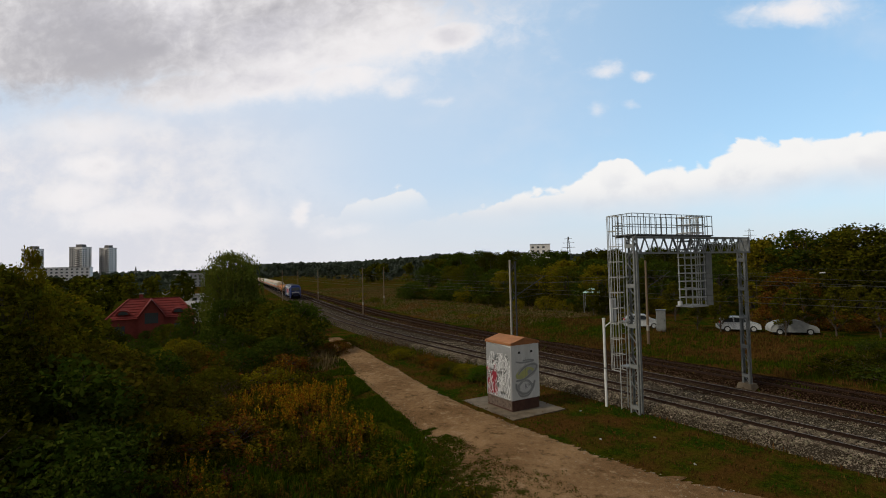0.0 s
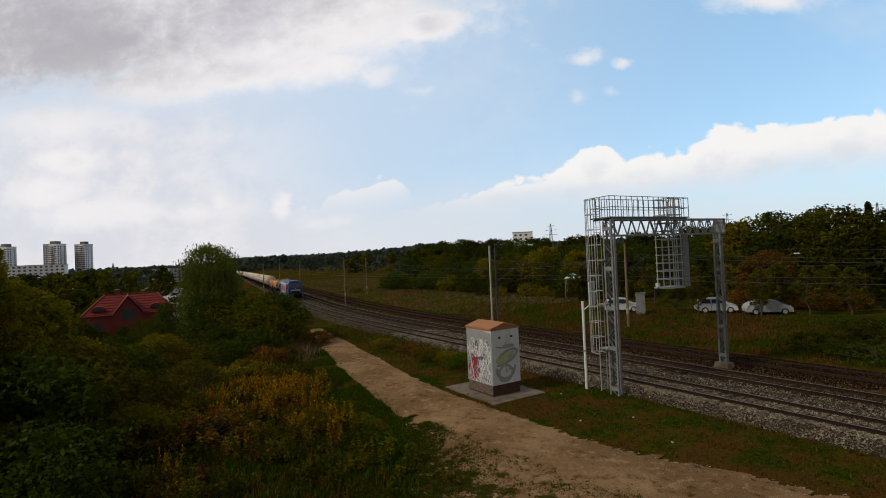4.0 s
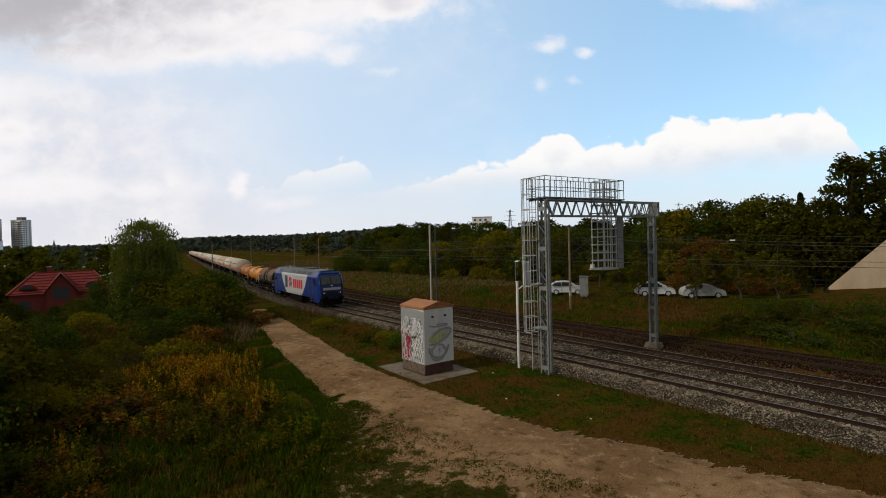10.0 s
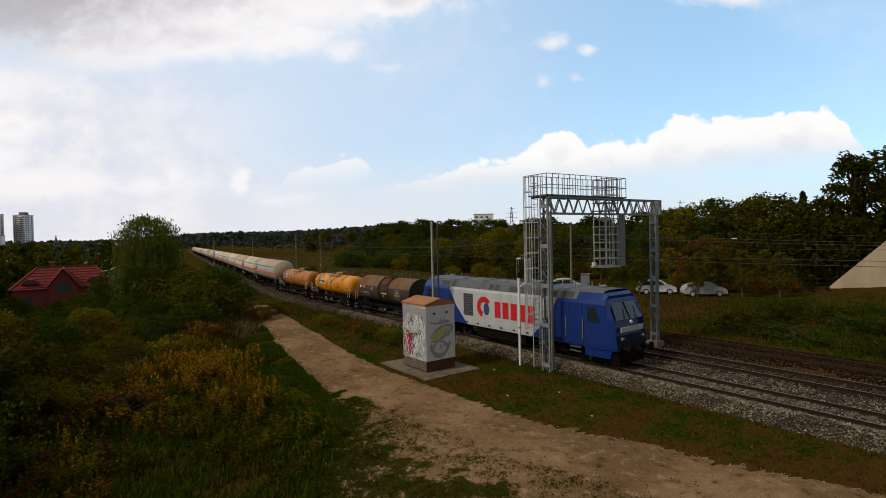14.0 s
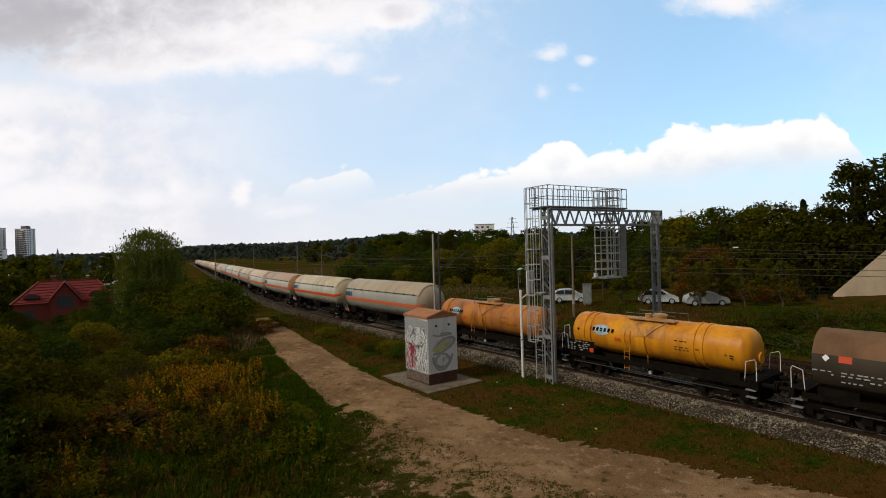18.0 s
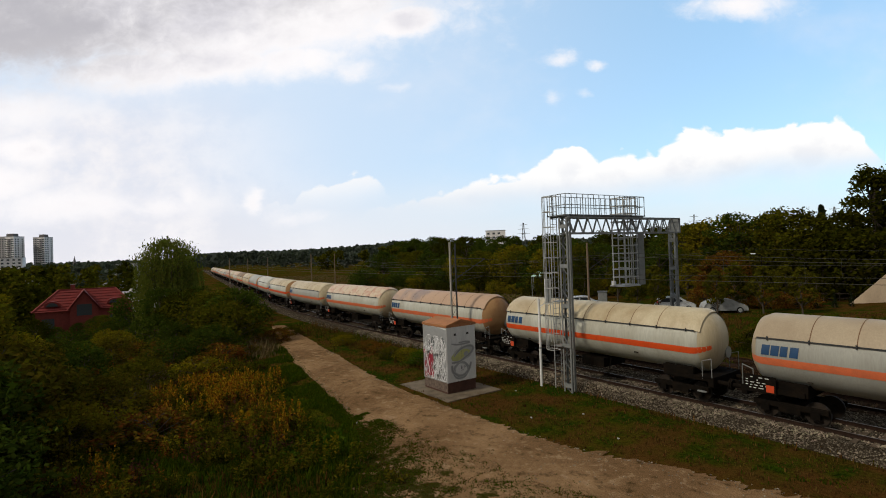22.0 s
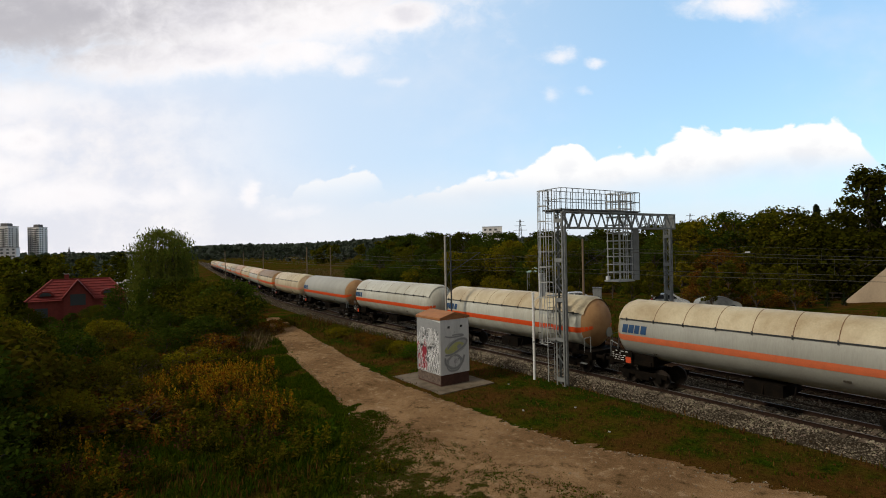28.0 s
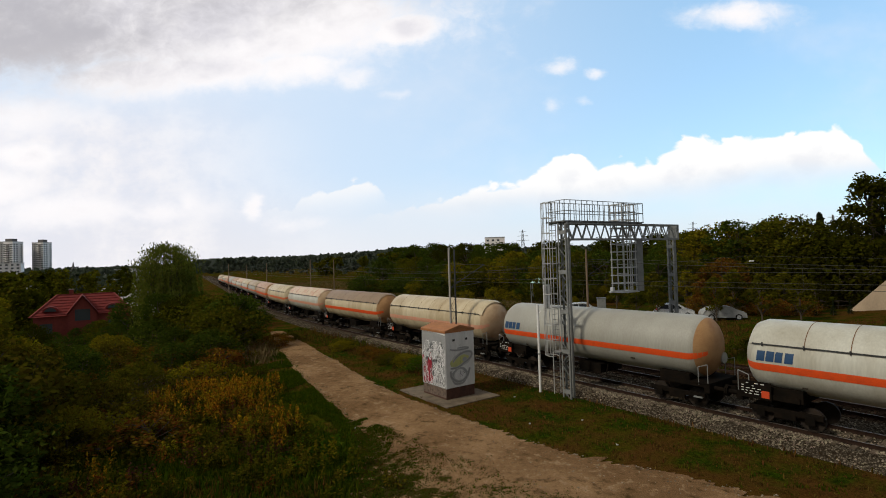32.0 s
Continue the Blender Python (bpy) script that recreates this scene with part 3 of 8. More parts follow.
    "tyre": material("tyre", (0.02, 0.02, 0.02), (0.028, 0.027, 0.026), rough=0.9),
    "orange_plate": material("hazard_plate", (0.60, 0.07, 0.02), (0.5, 0.06, 0.02), rough=0.5, bump=0),
    "yellow_bar": material("yellow_bar", (0.65, 0.55, 0.06), (0.55, 0.45, 0.06), rough=0.5, bump=0),
    # far leaves: the blue-grey haze of distance is put into the base colour
    "leaf_far_haze": material("leaf_far_haze", (0.064, 0.077, 0.066), (0.082, 0.094, 0.078), rough=0.8, island=0.5, translucent=0.2, bump=0, spec=0.0),
    "spray_mist": material("spray_mist", (0.45, 0.465, 0.47), (0.38, 0.40, 0.405), rough=0.65, bump=0),
    "spray_haze": material("spray_haze", (0.29, 0.30, 0.305), (0.25, 0.26, 0.265), rough=0.65, bump=0),
    "litter": material("litter", (0.42, 0.42, 0.40), (0.30, 0.30, 0.28), rough=0.7, bump=0),
}


# ---------------- mesh building ----------------
class Geo:
    def __init__(self):
        self.v, self.f = [], []

    def quad(self, *pts):
        k = len(self.v)
        self.v += [tuple(p) for p in pts]
        self.f.append(tuple(range(k, k + len(pts))))
        return self

    def box(self, x, y, z, sx, sy, sz, rz=0.0):
        """A box about the centre (x, y, z)."""
        k, c, s = len(self.v), math.cos(rz), math.sin(rz)
        for dz in (-0.5, 0.5):
            for dx, dy in ((-0.5, -0.5), (0.5, -0.5), (0.5, 0.5), (-0.5, 0.5)):
                a, b = dx * sx, dy * sy
                self.v.append((x + a * c - b * s, y + a * s + b * c, z + dz * sz))
        self.f += [(k + 3, k + 2, k + 1, k), (k + 4, k + 5, k + 6, k + 7)]
        self.f += [(k + i, k + (i + 1) % 4, k + 4 + (i + 1) % 4, k + 4 + i) for i in range(4)]
        return self

    def tube(self, p, q, r, n=8, r2=None, caps=True):
        p, q = Vector(p), Vector(q)
        d = q - p
        if d.length < 1e-6:
            return self
        a = d.orthogonal().normalized()
        b = d.normalized().cross(a)
        k = len(self.v)
        for c, rr in ((p, r), (q, r if r2 is None else r2)):
            for i in range(n):
                w = 2 * math.pi * i / n
                self.v.append(tuple(c + a * (math.cos(w) * rr) + b * (math.sin(w) * rr)))
        self.f += [(k + i, k + (i + 1) % n, k + n + (i + 1) % n, k + n + i) for i in range(n)]
        if caps:
            self.f += [tuple(range(k + n - 1, k - 1, -1)), tuple(range(k + n, k + 2 * n))]
        return self

    def line(self, pts, r, n=4):
        """A thin tube through several points."""
        pts = [Vector(p) for p in pts]
        rings = []
        for i, p in enumerate(pts):
            d = (pts[min(i + 1, len(pts) - 1)] - pts[max(i - 1, 0)]).normalized()
            a = d.cross(Vector((0, 0, 1)))
            a = Vector((1, 0, 0)) if a.length < 0.01 else a.normalized()
            b = a.cross(d)
            rings.append([p + a * (r * math.cos(2 * math.pi * k / n)) + b * (r * math.sin(2 * math.pi * k / n)) for k in range(n)])
        return self.loft(rings)

    def bar(self, p, q, w, h=None):
        """A square bar from p to q."""
        p, q, h = Vector(p), Vector(q), h or w
        d = (q - p).normalized()
        side = d.cross(Vector((0, 0, 1)))
        side = Vector((1, 0, 0)) if side.length < 0.01 else side.normalized()
        up = side.cross(d)
        k = len(self.v)
        for c in (p, q):
            for a, b in ((-1, -1), (1, -1), (1, 1), (-1, 1)):
                self.v.append(tuple(c + side * (a * w / 2) + up * (b * h / 2)))
        self.f += [(k + 3, k + 2, k + 1, k), (k + 4, k + 5, k + 6, k + 7)]
        self.f += [(k + i, k + (i + 1) % 4, k + 4 + (i + 1) % 4, k + 4 + i) for i in range(4)]
        return self

    def loft(self, rings, closed=True, caps=True):
        """Rings of equal length, joined one after the other."""
        k, n = len(self.v), len(rings[0])
        for ring in rings:
            self.v += [tuple(p) for p in ring]
        last = n if closed else n - 1
        for j in range(len(rings) - 1):
            self.f += [(k + j * n + i, k + j * n + (i + 1) % n, k + (j + 1) * n + (i + 1) % n, k + (j + 1) * n + i) for i in range(last)]
        if caps and closed:
            self.f += [tuple(range(k + n - 1, k - 1, -1)), tuple(range(k + (len(rings) - 1) * n, k + len(rings) * n))]
        return self

    def lathe_x(self, outline, n=32, cz=0.0, a0=0.0, a1=2 * math.pi):
        """Turns an outline of (x, radius) about the x axis at height cz."""
        full = abs(a1 - a0 - 2 * math.pi) < 1e-6
        m = n if full else n + 1
        rings = [[(x, math.sin(a0 + (a1 - a0) * i / n) * r, cz + math.cos(a0 + (a1 - a0) * i / n) * r) for i in range(m)] for x, r in outline]
        return self.loft(rings, closed=full, caps=full)

    def mesh(self, name, mat, smooth=False):
        me = bpy.data.meshes.new(name)
        me.from_pydata(self.v, [], self.f)
        me.materials.append(mat)
        if smooth:
            me.shade_smooth()
            me.set_sharp_from_angle(angle=radians(35))
        me.update()
        return me


def part(name, geo, mat, parent, label="", smooth=False, bevel=0.0):
    """One mesh object under a thing or under a part."""
    ob = new(name, geo.mesh(name, M[mat] if isinstance(mat, str) else mat, smooth))
    ob.parent = parent
    if bevel:
        mod = ob.modifiers.new("bevel", "BEVEL")
        mod.width, mod.segments, mod.limit_method = bevel, 2, "ANGLE"
    return tagged(ob, label) if label else ob


def thing(name, label, category, group="", kind="", m=None):
    ob = tagged(new(name), label, category, group, kind)
    if m is not None:
        ob.matrix_basis = m
    return ob


def solid(name, geo, mat, label, category="", group="", kind="", smooth=False, m=None):
    """A thing of one mesh."""
    ob = tagged(new(name, geo.mesh(name, M[mat], smooth)), label, category, group, kind)
    if m is not None:
        ob.matrix_basis = m
    return ob


# ---------------- the lie of the land ----------------
CURVE, BEND_AT, BEND_LENGTH = 0.0032, -45.5, 49.0


def track_y(s):
    """Sideways place and slope of the near track's middle at s metres along it."""
    d = min(s - BEND_AT, 0.0)
    if d < -BEND_LENGTH:
        return CURVE * BEND_LENGTH ** 2 / 2 + CURVE * BEND_LENGTH * (-d - BEND_LENGTH), -CURVE * BEND_LENGTH
    return CURVE * d * d / 2, CURVE * d


def on_track(s, lateral=0.0, z=0.0):
    y, slope = track_y(s)
    a = math.atan(slope)
    return Vector((s - lateral * math.sin(a), y + lateral * math.cos(a), z))


def smooth_step(x, a, b):
    k = min(max((x - a) / (b - a), 0.0), 1.0)
    return k * k * (3 - 2 * k)


def land(x, y):
    """Height of the ground."""
    lat = y - track_y(x)[0]
    z = -0.62
    z += 0.32 * smooth_step(lat, 6.5, 9.0)
    z += 0.85 * smooth_step(lat, 15.0, 22.0) * (1 - 0.5 * smooth_step(-x, 45, 75))
    z += 1.3 * smooth_step(lat, 14.0, 30.0) * smooth_step(x, -22.0, -6.0)
    z -= 0.25 * smooth_step(-lat, 9.0, 16.0)
    z -= 3.6 * smooth_step(-lat, 12.0, 30.0) * smooth_step(-x, 48.0, 95.0)
    far = math.hypot(x, y)
    z += 2.0 * smooth_step(far, 350.0, 1100.0)
    ahead = -0.786 * x + 0.618 * (y + 25.5)
    bank = min(5.4, 5.4 - (ahead - 2.0) * 0.66) * (1 - smooth_step(y, -15.0, -9.0)) - 0.9 * smooth_step(y, -15.0, -9.0)
    z = max(z, bank) if bank > -0.9 else z
    if -2.4 < lat < 7.2:
        z = min(z, -0.62)
    else:
        z += 0.09 * noise.noise((x * 0.35, y * 0.35, 0)) + 0.05 * noise.noise((x * 1.3, y * 1.3, 4))
    return z


def spread(fine0, fine1, step, out0, out1):
    """Grid lines: fine in the middle, ever wider outside."""
    lines = list(np.arange(fine0, fine1 + 1e-6, step))
    d, x = step, fine1
    while x < out1:
        d *= 1.22
        x += d
        lines.append(x)
    d, x = step, fine0
    while x > out0:
        d *= 1.22
        x -= d
        lines.insert(0, x)
    return lines


def make_ground():
    xs, ys = spread(-62, 8, 0.6, -4200, 4200), spread(-34, 44, 0.6, -4200, 4200)
    g = Geo()
    g.v = [(x, y, land(x, y)) for y in ys for x in xs]
    w = len(xs)
    g.f = [(j * w + i, j * w + i + 1, (j + 1) * w + i + 1, (j + 1) * w + i) for j in range(len(ys) - 1) for i in range(w - 1)]
    solid("ground", g, "ground", "rough grass verge and fields", "ground", kind="structure", smooth=True)


make_ground()


def make_path():
    """The trodden earth path, with a ragged edge."""
    upper = [(-62, -4.4), (-46.5, -6.6), (-36, -8.0), (-31.5, -8.7), (-26.7, -9.2), (-21.4, -9.1), (-18.8, -9.0), (-15.5, -8.9), (-13.6, -8.5), (-10.2, -7.3), (-7.5, -6.8), (-5.3, -5.8), (0, -3.6), (6, -2.9)]
    lower = [(-62, -6.0), (-47.5, -9.3), (-38.5, -11.2), (-34.6, -11.8), (-28.5, -12.7), (-24.5, -13.3), (-21.0, -14.3), (-17.8, -16.0), (-15.2, -17.6), (-12.8, -18.3), (-10.5, -17.0), (-8.0, -15.0), (-2, -11.0), (6, -8.0)]
    g, rows, across = Geo(), 640, 16
    for i in range(rows + 1):
        k = i / rows * (len(upper) - 1)
        j = min(int(k), len(upper) - 2)
        a = Vector(upper[j]).lerp(Vector(upper[j + 1]), k - j)
        b = Vector(lower[j]).lerp(Vector(lower[j + 1]), k - j)
        a += (b - a) * (0.05 * noise.noise((i * 0.11, 1, 0)) + 0.04 * noise.noise((i * 0.3, 7, 0)) + 0.010 * noise.noise((i * 0.8, 9, 0)))
        b += (a - b) * (0.10 * noise.noise((i * 0.11, 3, 0)) + 0.07 * noise.noise((i * 0.3, 5, 0)) + 0.012 * noise.noise((i * 0.8, 2, 0)))
        for n in range(across + 1):
            q = a.lerp(b, n / across)
            edge = 1 - abs(n / across * 2 - 1) ** 3
            g.v.append((q.x, q.y, land(q.x, q.y) + 0.028 + 0.02 * edge + 0.012 * noise.noise((q.x * 2, q.y * 2, 0))))
    w = across + 1
    g.f = [(r * w + c, r * w + c + 1, (r + 1) * w + c + 1, (r + 1) * w + c) for r in range(rows) for c in range(across)]
    solid("path", g, "path", "trodden brown earth footpath with ragged grassy edges", "path", kind="structure", smooth=True)


make_path()


# ---------------- railway ----------------
SPACING, GAUGE = 4.24, 0.75


def strip_along(stations, profile):
    """Sweeps a profile of (lateral, z) along the track."""
    return Geo().loft([[on_track(s, lat, z) for lat, z in profile] for s in stations], closed=False)


STATIONS = [20, 12, 6, 0, -5, -10, -15, -20] + [-20 - 3.0 * i for i in range(1, 37)] + [-150 - 25.0 * i for i in range(0, 26)]


def make_railway():
    bed = [(-2.05, -0.66), (-1.8, -0.48), (-1.5, -0.22), (-1.25, -0.17), (0, -0.19), (1.3, -0.17), (2.1, -0.24), (2.9, -0.17), (4.24, -0.19), (5.6, -0.17), (6.2, -0.24), (6.9, -0.48), (7.5, -0.64)]
    fine = [20 - 0.5 * i for i in range(0, 200)]
    stations = fine + [s for s in STATIONS if s < fine[-1] - 1]
    cut = 7
    lift = lambda s, lat, z: on_track(s, lat, z + 0.035 * noise.noise((s * 1.7, lat * 3.1, 0)) + 0.03 * noise.noise((s * 4.1, lat * 5.3, 2)))
    for first, last, mat, label in ((0, cut, "ballast", "pale crushed stone ballast under the near track"), (cut, len(bed) - 1, "far_ballast", "rust-brown stone ballast under the far track")):
        g, rows = Geo(), []
        for s in stations:
            row = []
            for j in range(first, last):
                for k in range(4):
                    t = k / 4
                    row.append(lift(s, bed[j][0] * (1 - t) + bed[j + 1][0] * t, bed[j][1] * (1 - t) + bed[j + 1][1] * t))
            row.append(lift(s, *bed[last]))
            rows.append(row)
        g.loft(rows, closed=False)
        g.f = [f[::-1] for f in g.f]
        solid("ballast_bed", g, mat, label, "ballast", kind="structure")
    old = strip_along(STATIONS, [(7.4, -0.52), (7.9, -0.36), (8.8, -0.24), (10.2, -0.21), (11.2, -0.25), (12.0, -0.36)])
    old.f = [f[::-1] for f in old.f]
    solid("old_trackbed", old, "rust_bed", "rust-brown stony bed of a disused track", "trackbed", kind="structure")
    th = thing("disused_track", "disused rust-red rails sunk in brown stones", "track", "tracks", "structure")
    for c in (8.62, 10.12):
        part("rail", strip_along(STATIONS, [(c - 0.06, -0.30), (c - 0.035, -0.13), (c + 0.035, -0.13), (c + 0.06, -0.30)]), "rail", th)
    for track in (0, 1):
        mid = track * SPACING
        th = thing("railway_track", "rusty steel rails on sleepers in stone ballast", "track", "tracks", "structure")
        for side in (-1, 1):
            c = mid + side * GAUGE
            shape = [(c - 0.07, -0.155), (c - 0.07, -0.14), (c - 0.012, -0.125), (c - 0.012, -0.04), (c - 0.036, -0.03), (c - 0.036, -0.004), (c + 0.036, -0.004), (c + 0.036, -0.03), (c + 0.012, -0.04), (c + 0.012, -0.125), (c + 0.07, -0.14), (c + 0.07, -0.155)]
            rail = part("rail", strip_along(STATIONS, shape), "rail", th)
            part("rail_head", strip_along(STATIONS, [(c - 0.033, 0.0), (c + 0.033, 0.0)]), "railhead", rail, "worn bright running surface")
        RAILWAYS.append((th, mid))


RAILWAYS = []
make_railway()


# ---------------- signal gantry ----------------
def lattice_leg(th, x, y, z0, z1, w, d):
    """Two flat-flanged uprights with zigzag lacing and tie plates."""
    for sx in (-1, 1):
        for sy in (-1, 1):
            u = Geo().box(x + sx * w / 2, y + sy * (d / 2 - 0.04), (z0 + z1) / 2, 0.022, 0.08, z1 - z0)
            u.box(x + sx * (w / 2 - 0.045), y + sy * d / 2, (z0 + z1) / 2, 0.10, 0.022, z1 - z0)
            part("upright", u, "galv", th)
        for i in range(8):
            part("batten_plate", Geo().box(x + sx * (w / 2 + 0.004), y, z0 + 0.4 + (z1 - z0 - 0.8) * i / 7, 0.02, d + 0.02, 0.16), "galv", th)
    steps = int((z1 - z0) / 0.62)
    for sy in (-1, 1):
        for i in range(steps):
            a, b = z0 + (z1 - z0) * i / steps, z0 + (z1 - z0) * (i + 1) / steps
            k = 1 if i % 2 else -1
            part("lacing_bar", Geo().bar((x - k * w / 2, y + sy * d / 2, a), (x + k * w / 2, y + sy * d / 2, b), 0.055, 0.02), "galv", th)
    for i in range(5):
        z = z0 + 0.5 + (z1 - z0 - 1) * i / 4
        part("tie_plate", Geo().box(x, y - d / 2 - 0.016, z, w, 0.02, 0.22), "galv", th)


def truss_side(th, x, y0, y1, z0, z1):
    for z in (z0, z1):
        part("chord", Geo().box(x, (y0 + y1) / 2, z, 0.08, y1 - y0, 0.09), "galv", th)
    n = 26
    for i in range(n):
        a, b = y0 + (y1 - y0) * i / n, y0 + (y1 - y0) * (i + 1) / n
        za, zb = (z0, z1) if i % 2 else (z1, z0)
        part("truss_web_bar", Geo().bar((x, a, za), (x, b, zb), 0.05), "galv", th)


def guard_rail(th, pts, heights, post_every, r=0.022):
    for a, b in zip(pts, pts[1:]):
        a, b = Vector(a), Vector(b)
        for h in heights:
            part("handrail", Geo().tube(a + Vector((0, 0, h)), b + Vector((0, 0, h)), r, 6), "galv", th)
    for a, b in zip(pts, pts[1:]):
        a, b = Vector(a), Vector(b)
        n = max(1, round((b - a).length / post_every))
        for i in range(n + 1):
            p = a.lerp(b, i / n)
            part("railing_post", Geo().tube(p, p + Vector((0, 0, heights[-1])), r, 6), "galv", th)


def caged_ladder(th, x, y, z0, z1, cage0, out=(0, -1), width=0.5, depth=0.62):
    """A ladder whose rungs run across `out`, with round hoops and straps."""
    ox, oy = out
    ax, ay = -oy, ox
    for s in (-1, 1):
        p = (x + ax * s * width / 2, y + ay * s * width / 2)
        part("ladder_stile", Geo().tube((*p, z0), (*p, z1), 0.024, 6), "cage_paint", th)
    n = int((z1 - z0) / 0.3)
    for i in range(1, n):
        z = z0 + 0.3 * i
        part("rung", Geo().tube((x - ax * width / 2, y - ay * width / 2, z), (x + ax * width / 2, y + ay * width / 2, z), 0.014, 5), "galv", th)
    hoops = int((z1 - cage0) / 0.85)
    shape = [(-width / 2, 0), (-width * 0.62, depth * 0.5), (-width * 0.42, depth * 0.92), (0, depth * 1.08), (width * 0.42, depth * 0.92), (width * 0.62, depth * 0.5), (width / 2, 0)]
    for i in range(hoops + 1):
        z = cage0 + (z1 - cage0) * i / hoops
        g = Geo()
        q = [(x + ax * a + ox * b, y + ay * a + oy * b, z) for a, b in shape]
        g.loft([[(a, b, c - 0.024) for a, b, c in q], [(a, b, c + 0.024) for a, b, c in q]], closed=False)
        part("cage_hoop", g, "cage_paint", th)
    for a, b in shape[1:-1]:
        px, py = x + ax * a + ox * b, y + ay * a + oy * b
        part("cage_strap", Geo().box(px, py, (cage0 + z1) / 2, 0.03, 0.03, z1 - cage0), "cage_paint", th)


def make_gantry():
    th = thing("signal_gantry", "grey galvanised lattice signal gantry with railed walkway over tracks", "signal gantry", m=pose(-19.2, 0, 0, 0, 0, -4))
    near, far, low, high = -2.25, 7.55, 8.25, 9.15
    lattice_leg(th, 0, near, -0.75, high, 0.64, 0.30)
    lattice_leg(th, 0.0, far, -0.13, low, 0.50, 0.24)
    foot = Geo().loft([[(-0.6, far - 0.5, -0.8), (0.6, far - 0.5, -0.8), (0.6, far + 0.5, -0.8), (-0.6, far + 0.5, -0.8)], [(-0.4, far - 0.32, -0.12), (0.4, far - 0.32, -0.12), (0.4, far + 0.32, -0.12), (-0.4, far + 0.32, -0.12)]])
    part("foundation", foot, "slab", th, "tapered concrete footing")
    part("foundation", Geo().box(0, near, -0.95, 1.0, 0.8, 0.5), "concrete", th)
    for x in (-0.34, 0.34):
        truss_side(th, x, near - 0.1, far + 0.25, low, high)
    for i in range(15):
        y = near + (far - near) * i / 14
        for z in (low, high):
            part("cross_bar", Geo().bar((-0.34, y, z), (0.34, y + (0.7 if i < 14 and z == high else 0), z), 0.04), "galv", th)
    part("end_plate", Geo().box(0, far + 0.27, (low + high) / 2, 0.8, 0.03, high - low + 0.1), "galv", th)
    # walkway on top, towards the side that faces away from the trains
    deck = high + 0.14
    part("walkway_deck", Geo().box(-0.55, 1.1, deck, 1.5, 6.9, 0.07), "galv_dark", th)
    for y in (-2.1, -0.9, 0.4, 1.7, 3.0, 4.3):
        part("deck_bearer", Geo().box(-0.55, y, deck - 0.08, 1.5, 0.08, 0.09), "galv", th)
    guard_rail(th, [(-1.28, -2.3, deck), (0.18, -2.3, deck)], (0.58, 1.2), 0.36)
    guard_rail(th, [(0.18, -2.3, deck), (0.18, 4.5, deck), (-1.28, 4.5, deck), (-1.28, -2.3, deck)], (0.58, 1.2), 0.46)
    # climbing ladder beside the near leg
    caged_ladder(th, -0.78, near - 0.10, -0.5, deck + 1.15, 1.6, out=(-1, 0), width=0.5, depth=0.75)
    for z in (1.9, 4.4, 6.9):
        part("ladder_bracket", Geo().box(-0.55, near, z, 0.6, 0.6, 0.06), "galv", th)
    # hanging signal cage between the tracks, up through the walkway's end
    x0, x1, y0, y1, zb, zt = -1.25, -0.35, 3.15, 4.35, 5.0, deck + 1.2
    ring = [(x0 + (x1 - x0) * i / 2, y0) for i in range(2)] + [(x1, y0 + (y1 - y0) * i / 3) for i in range(3)] + [(x1 + (x0 - x1) * i / 2, y1) for i in range(2)] + [(x0, y1)]
    for px, py in ring:
        part("cage_strap", Geo().box(px, py, (zb + zt) / 2, 0.05, 0.05, zt - zb), "cage_paint", th)
    for i in range(12):
        z = zb + (zt - zb) * i / 11
        hoop = Geo().loft([[(x0 - o, y0 - o, z + d), (x1 + o, y0 - o, z + d), (x1 + o, y1 + o, z + d), (x0 - o, y1 + o, z + d)] for o, d in ((0.028, -0.032), (0.055, -0.032), (0.055, 0.032), (0.028, 0.032), (0.028, -0.032))], caps=False)
        part("cage_hoop", hoop, "cage_paint", th)
    part("cage_floor", Geo().box(-0.85, 3.75, zb - 0.05, 1.15, 1.5, 0.07), "cage_paint", th)
    part("junction_box", Geo().box(-1.1, 2.95, zb + 0.14, 0.22, 0.16, 0.24), "white", th)
    part("signal_backboard", Geo().box(-0.30, 4.68, 6.62, 0.07, 0.56, 3.3), "galv", th, "flat grey signal backboard", bevel=0.01)
    part("signal_housing", Geo().box(-0.5, 4.68, 6.5, 0.26, 0.42, 2.4), "galv_dark", th, bevel=0.02)
    for i in range(6):
        part("ladder_bracket", Geo().box(-0.75, 3.5, zb + 0.5 + 0.6 * i, 0.8, 0.05, 0.04), "cage_paint", th)
    part("cable_duct", Geo().tube((0.42, near - 0.1, -0.5), (0.42, near - 0.1, 8.3), 0.035, 8), "galv", th)
    # line-side pipe and board by the ladder
    post = thing("marker_post", "white round post with angled top bracket beside the track", "post", m=pose(-21.2, -2.6, 0))
    part("pole", Geo().tube((0, 0, -0.8), (0, 0, 4.45), 0.075, 12), "white", post, smooth=True)
    part("bracket", Geo().bar((0, 0, 4.0), (0.35, 0.25, 4.35), 0.06), "white", post)
    part("cap", Geo().tube((0, 0, 4.45), (0, 0, 4.52), 0.09, 12), "white", post)
    part("collar", Geo().tube((0, 0, 1.6), (0, 0, 1.68), 0.09, 12), "galv", post)
    part("notice_board", Geo().box(0.42, 0.35, 5.0, 0.05, 0.5, 1.35), "white", post, "narrow white board", bevel=0.01)
    part("board_stem", Geo().tube((0.45, 0.35, 4.3), (0.45, 0.35, 5.6), 0.03, 8), "galv", post)


make_gantry()


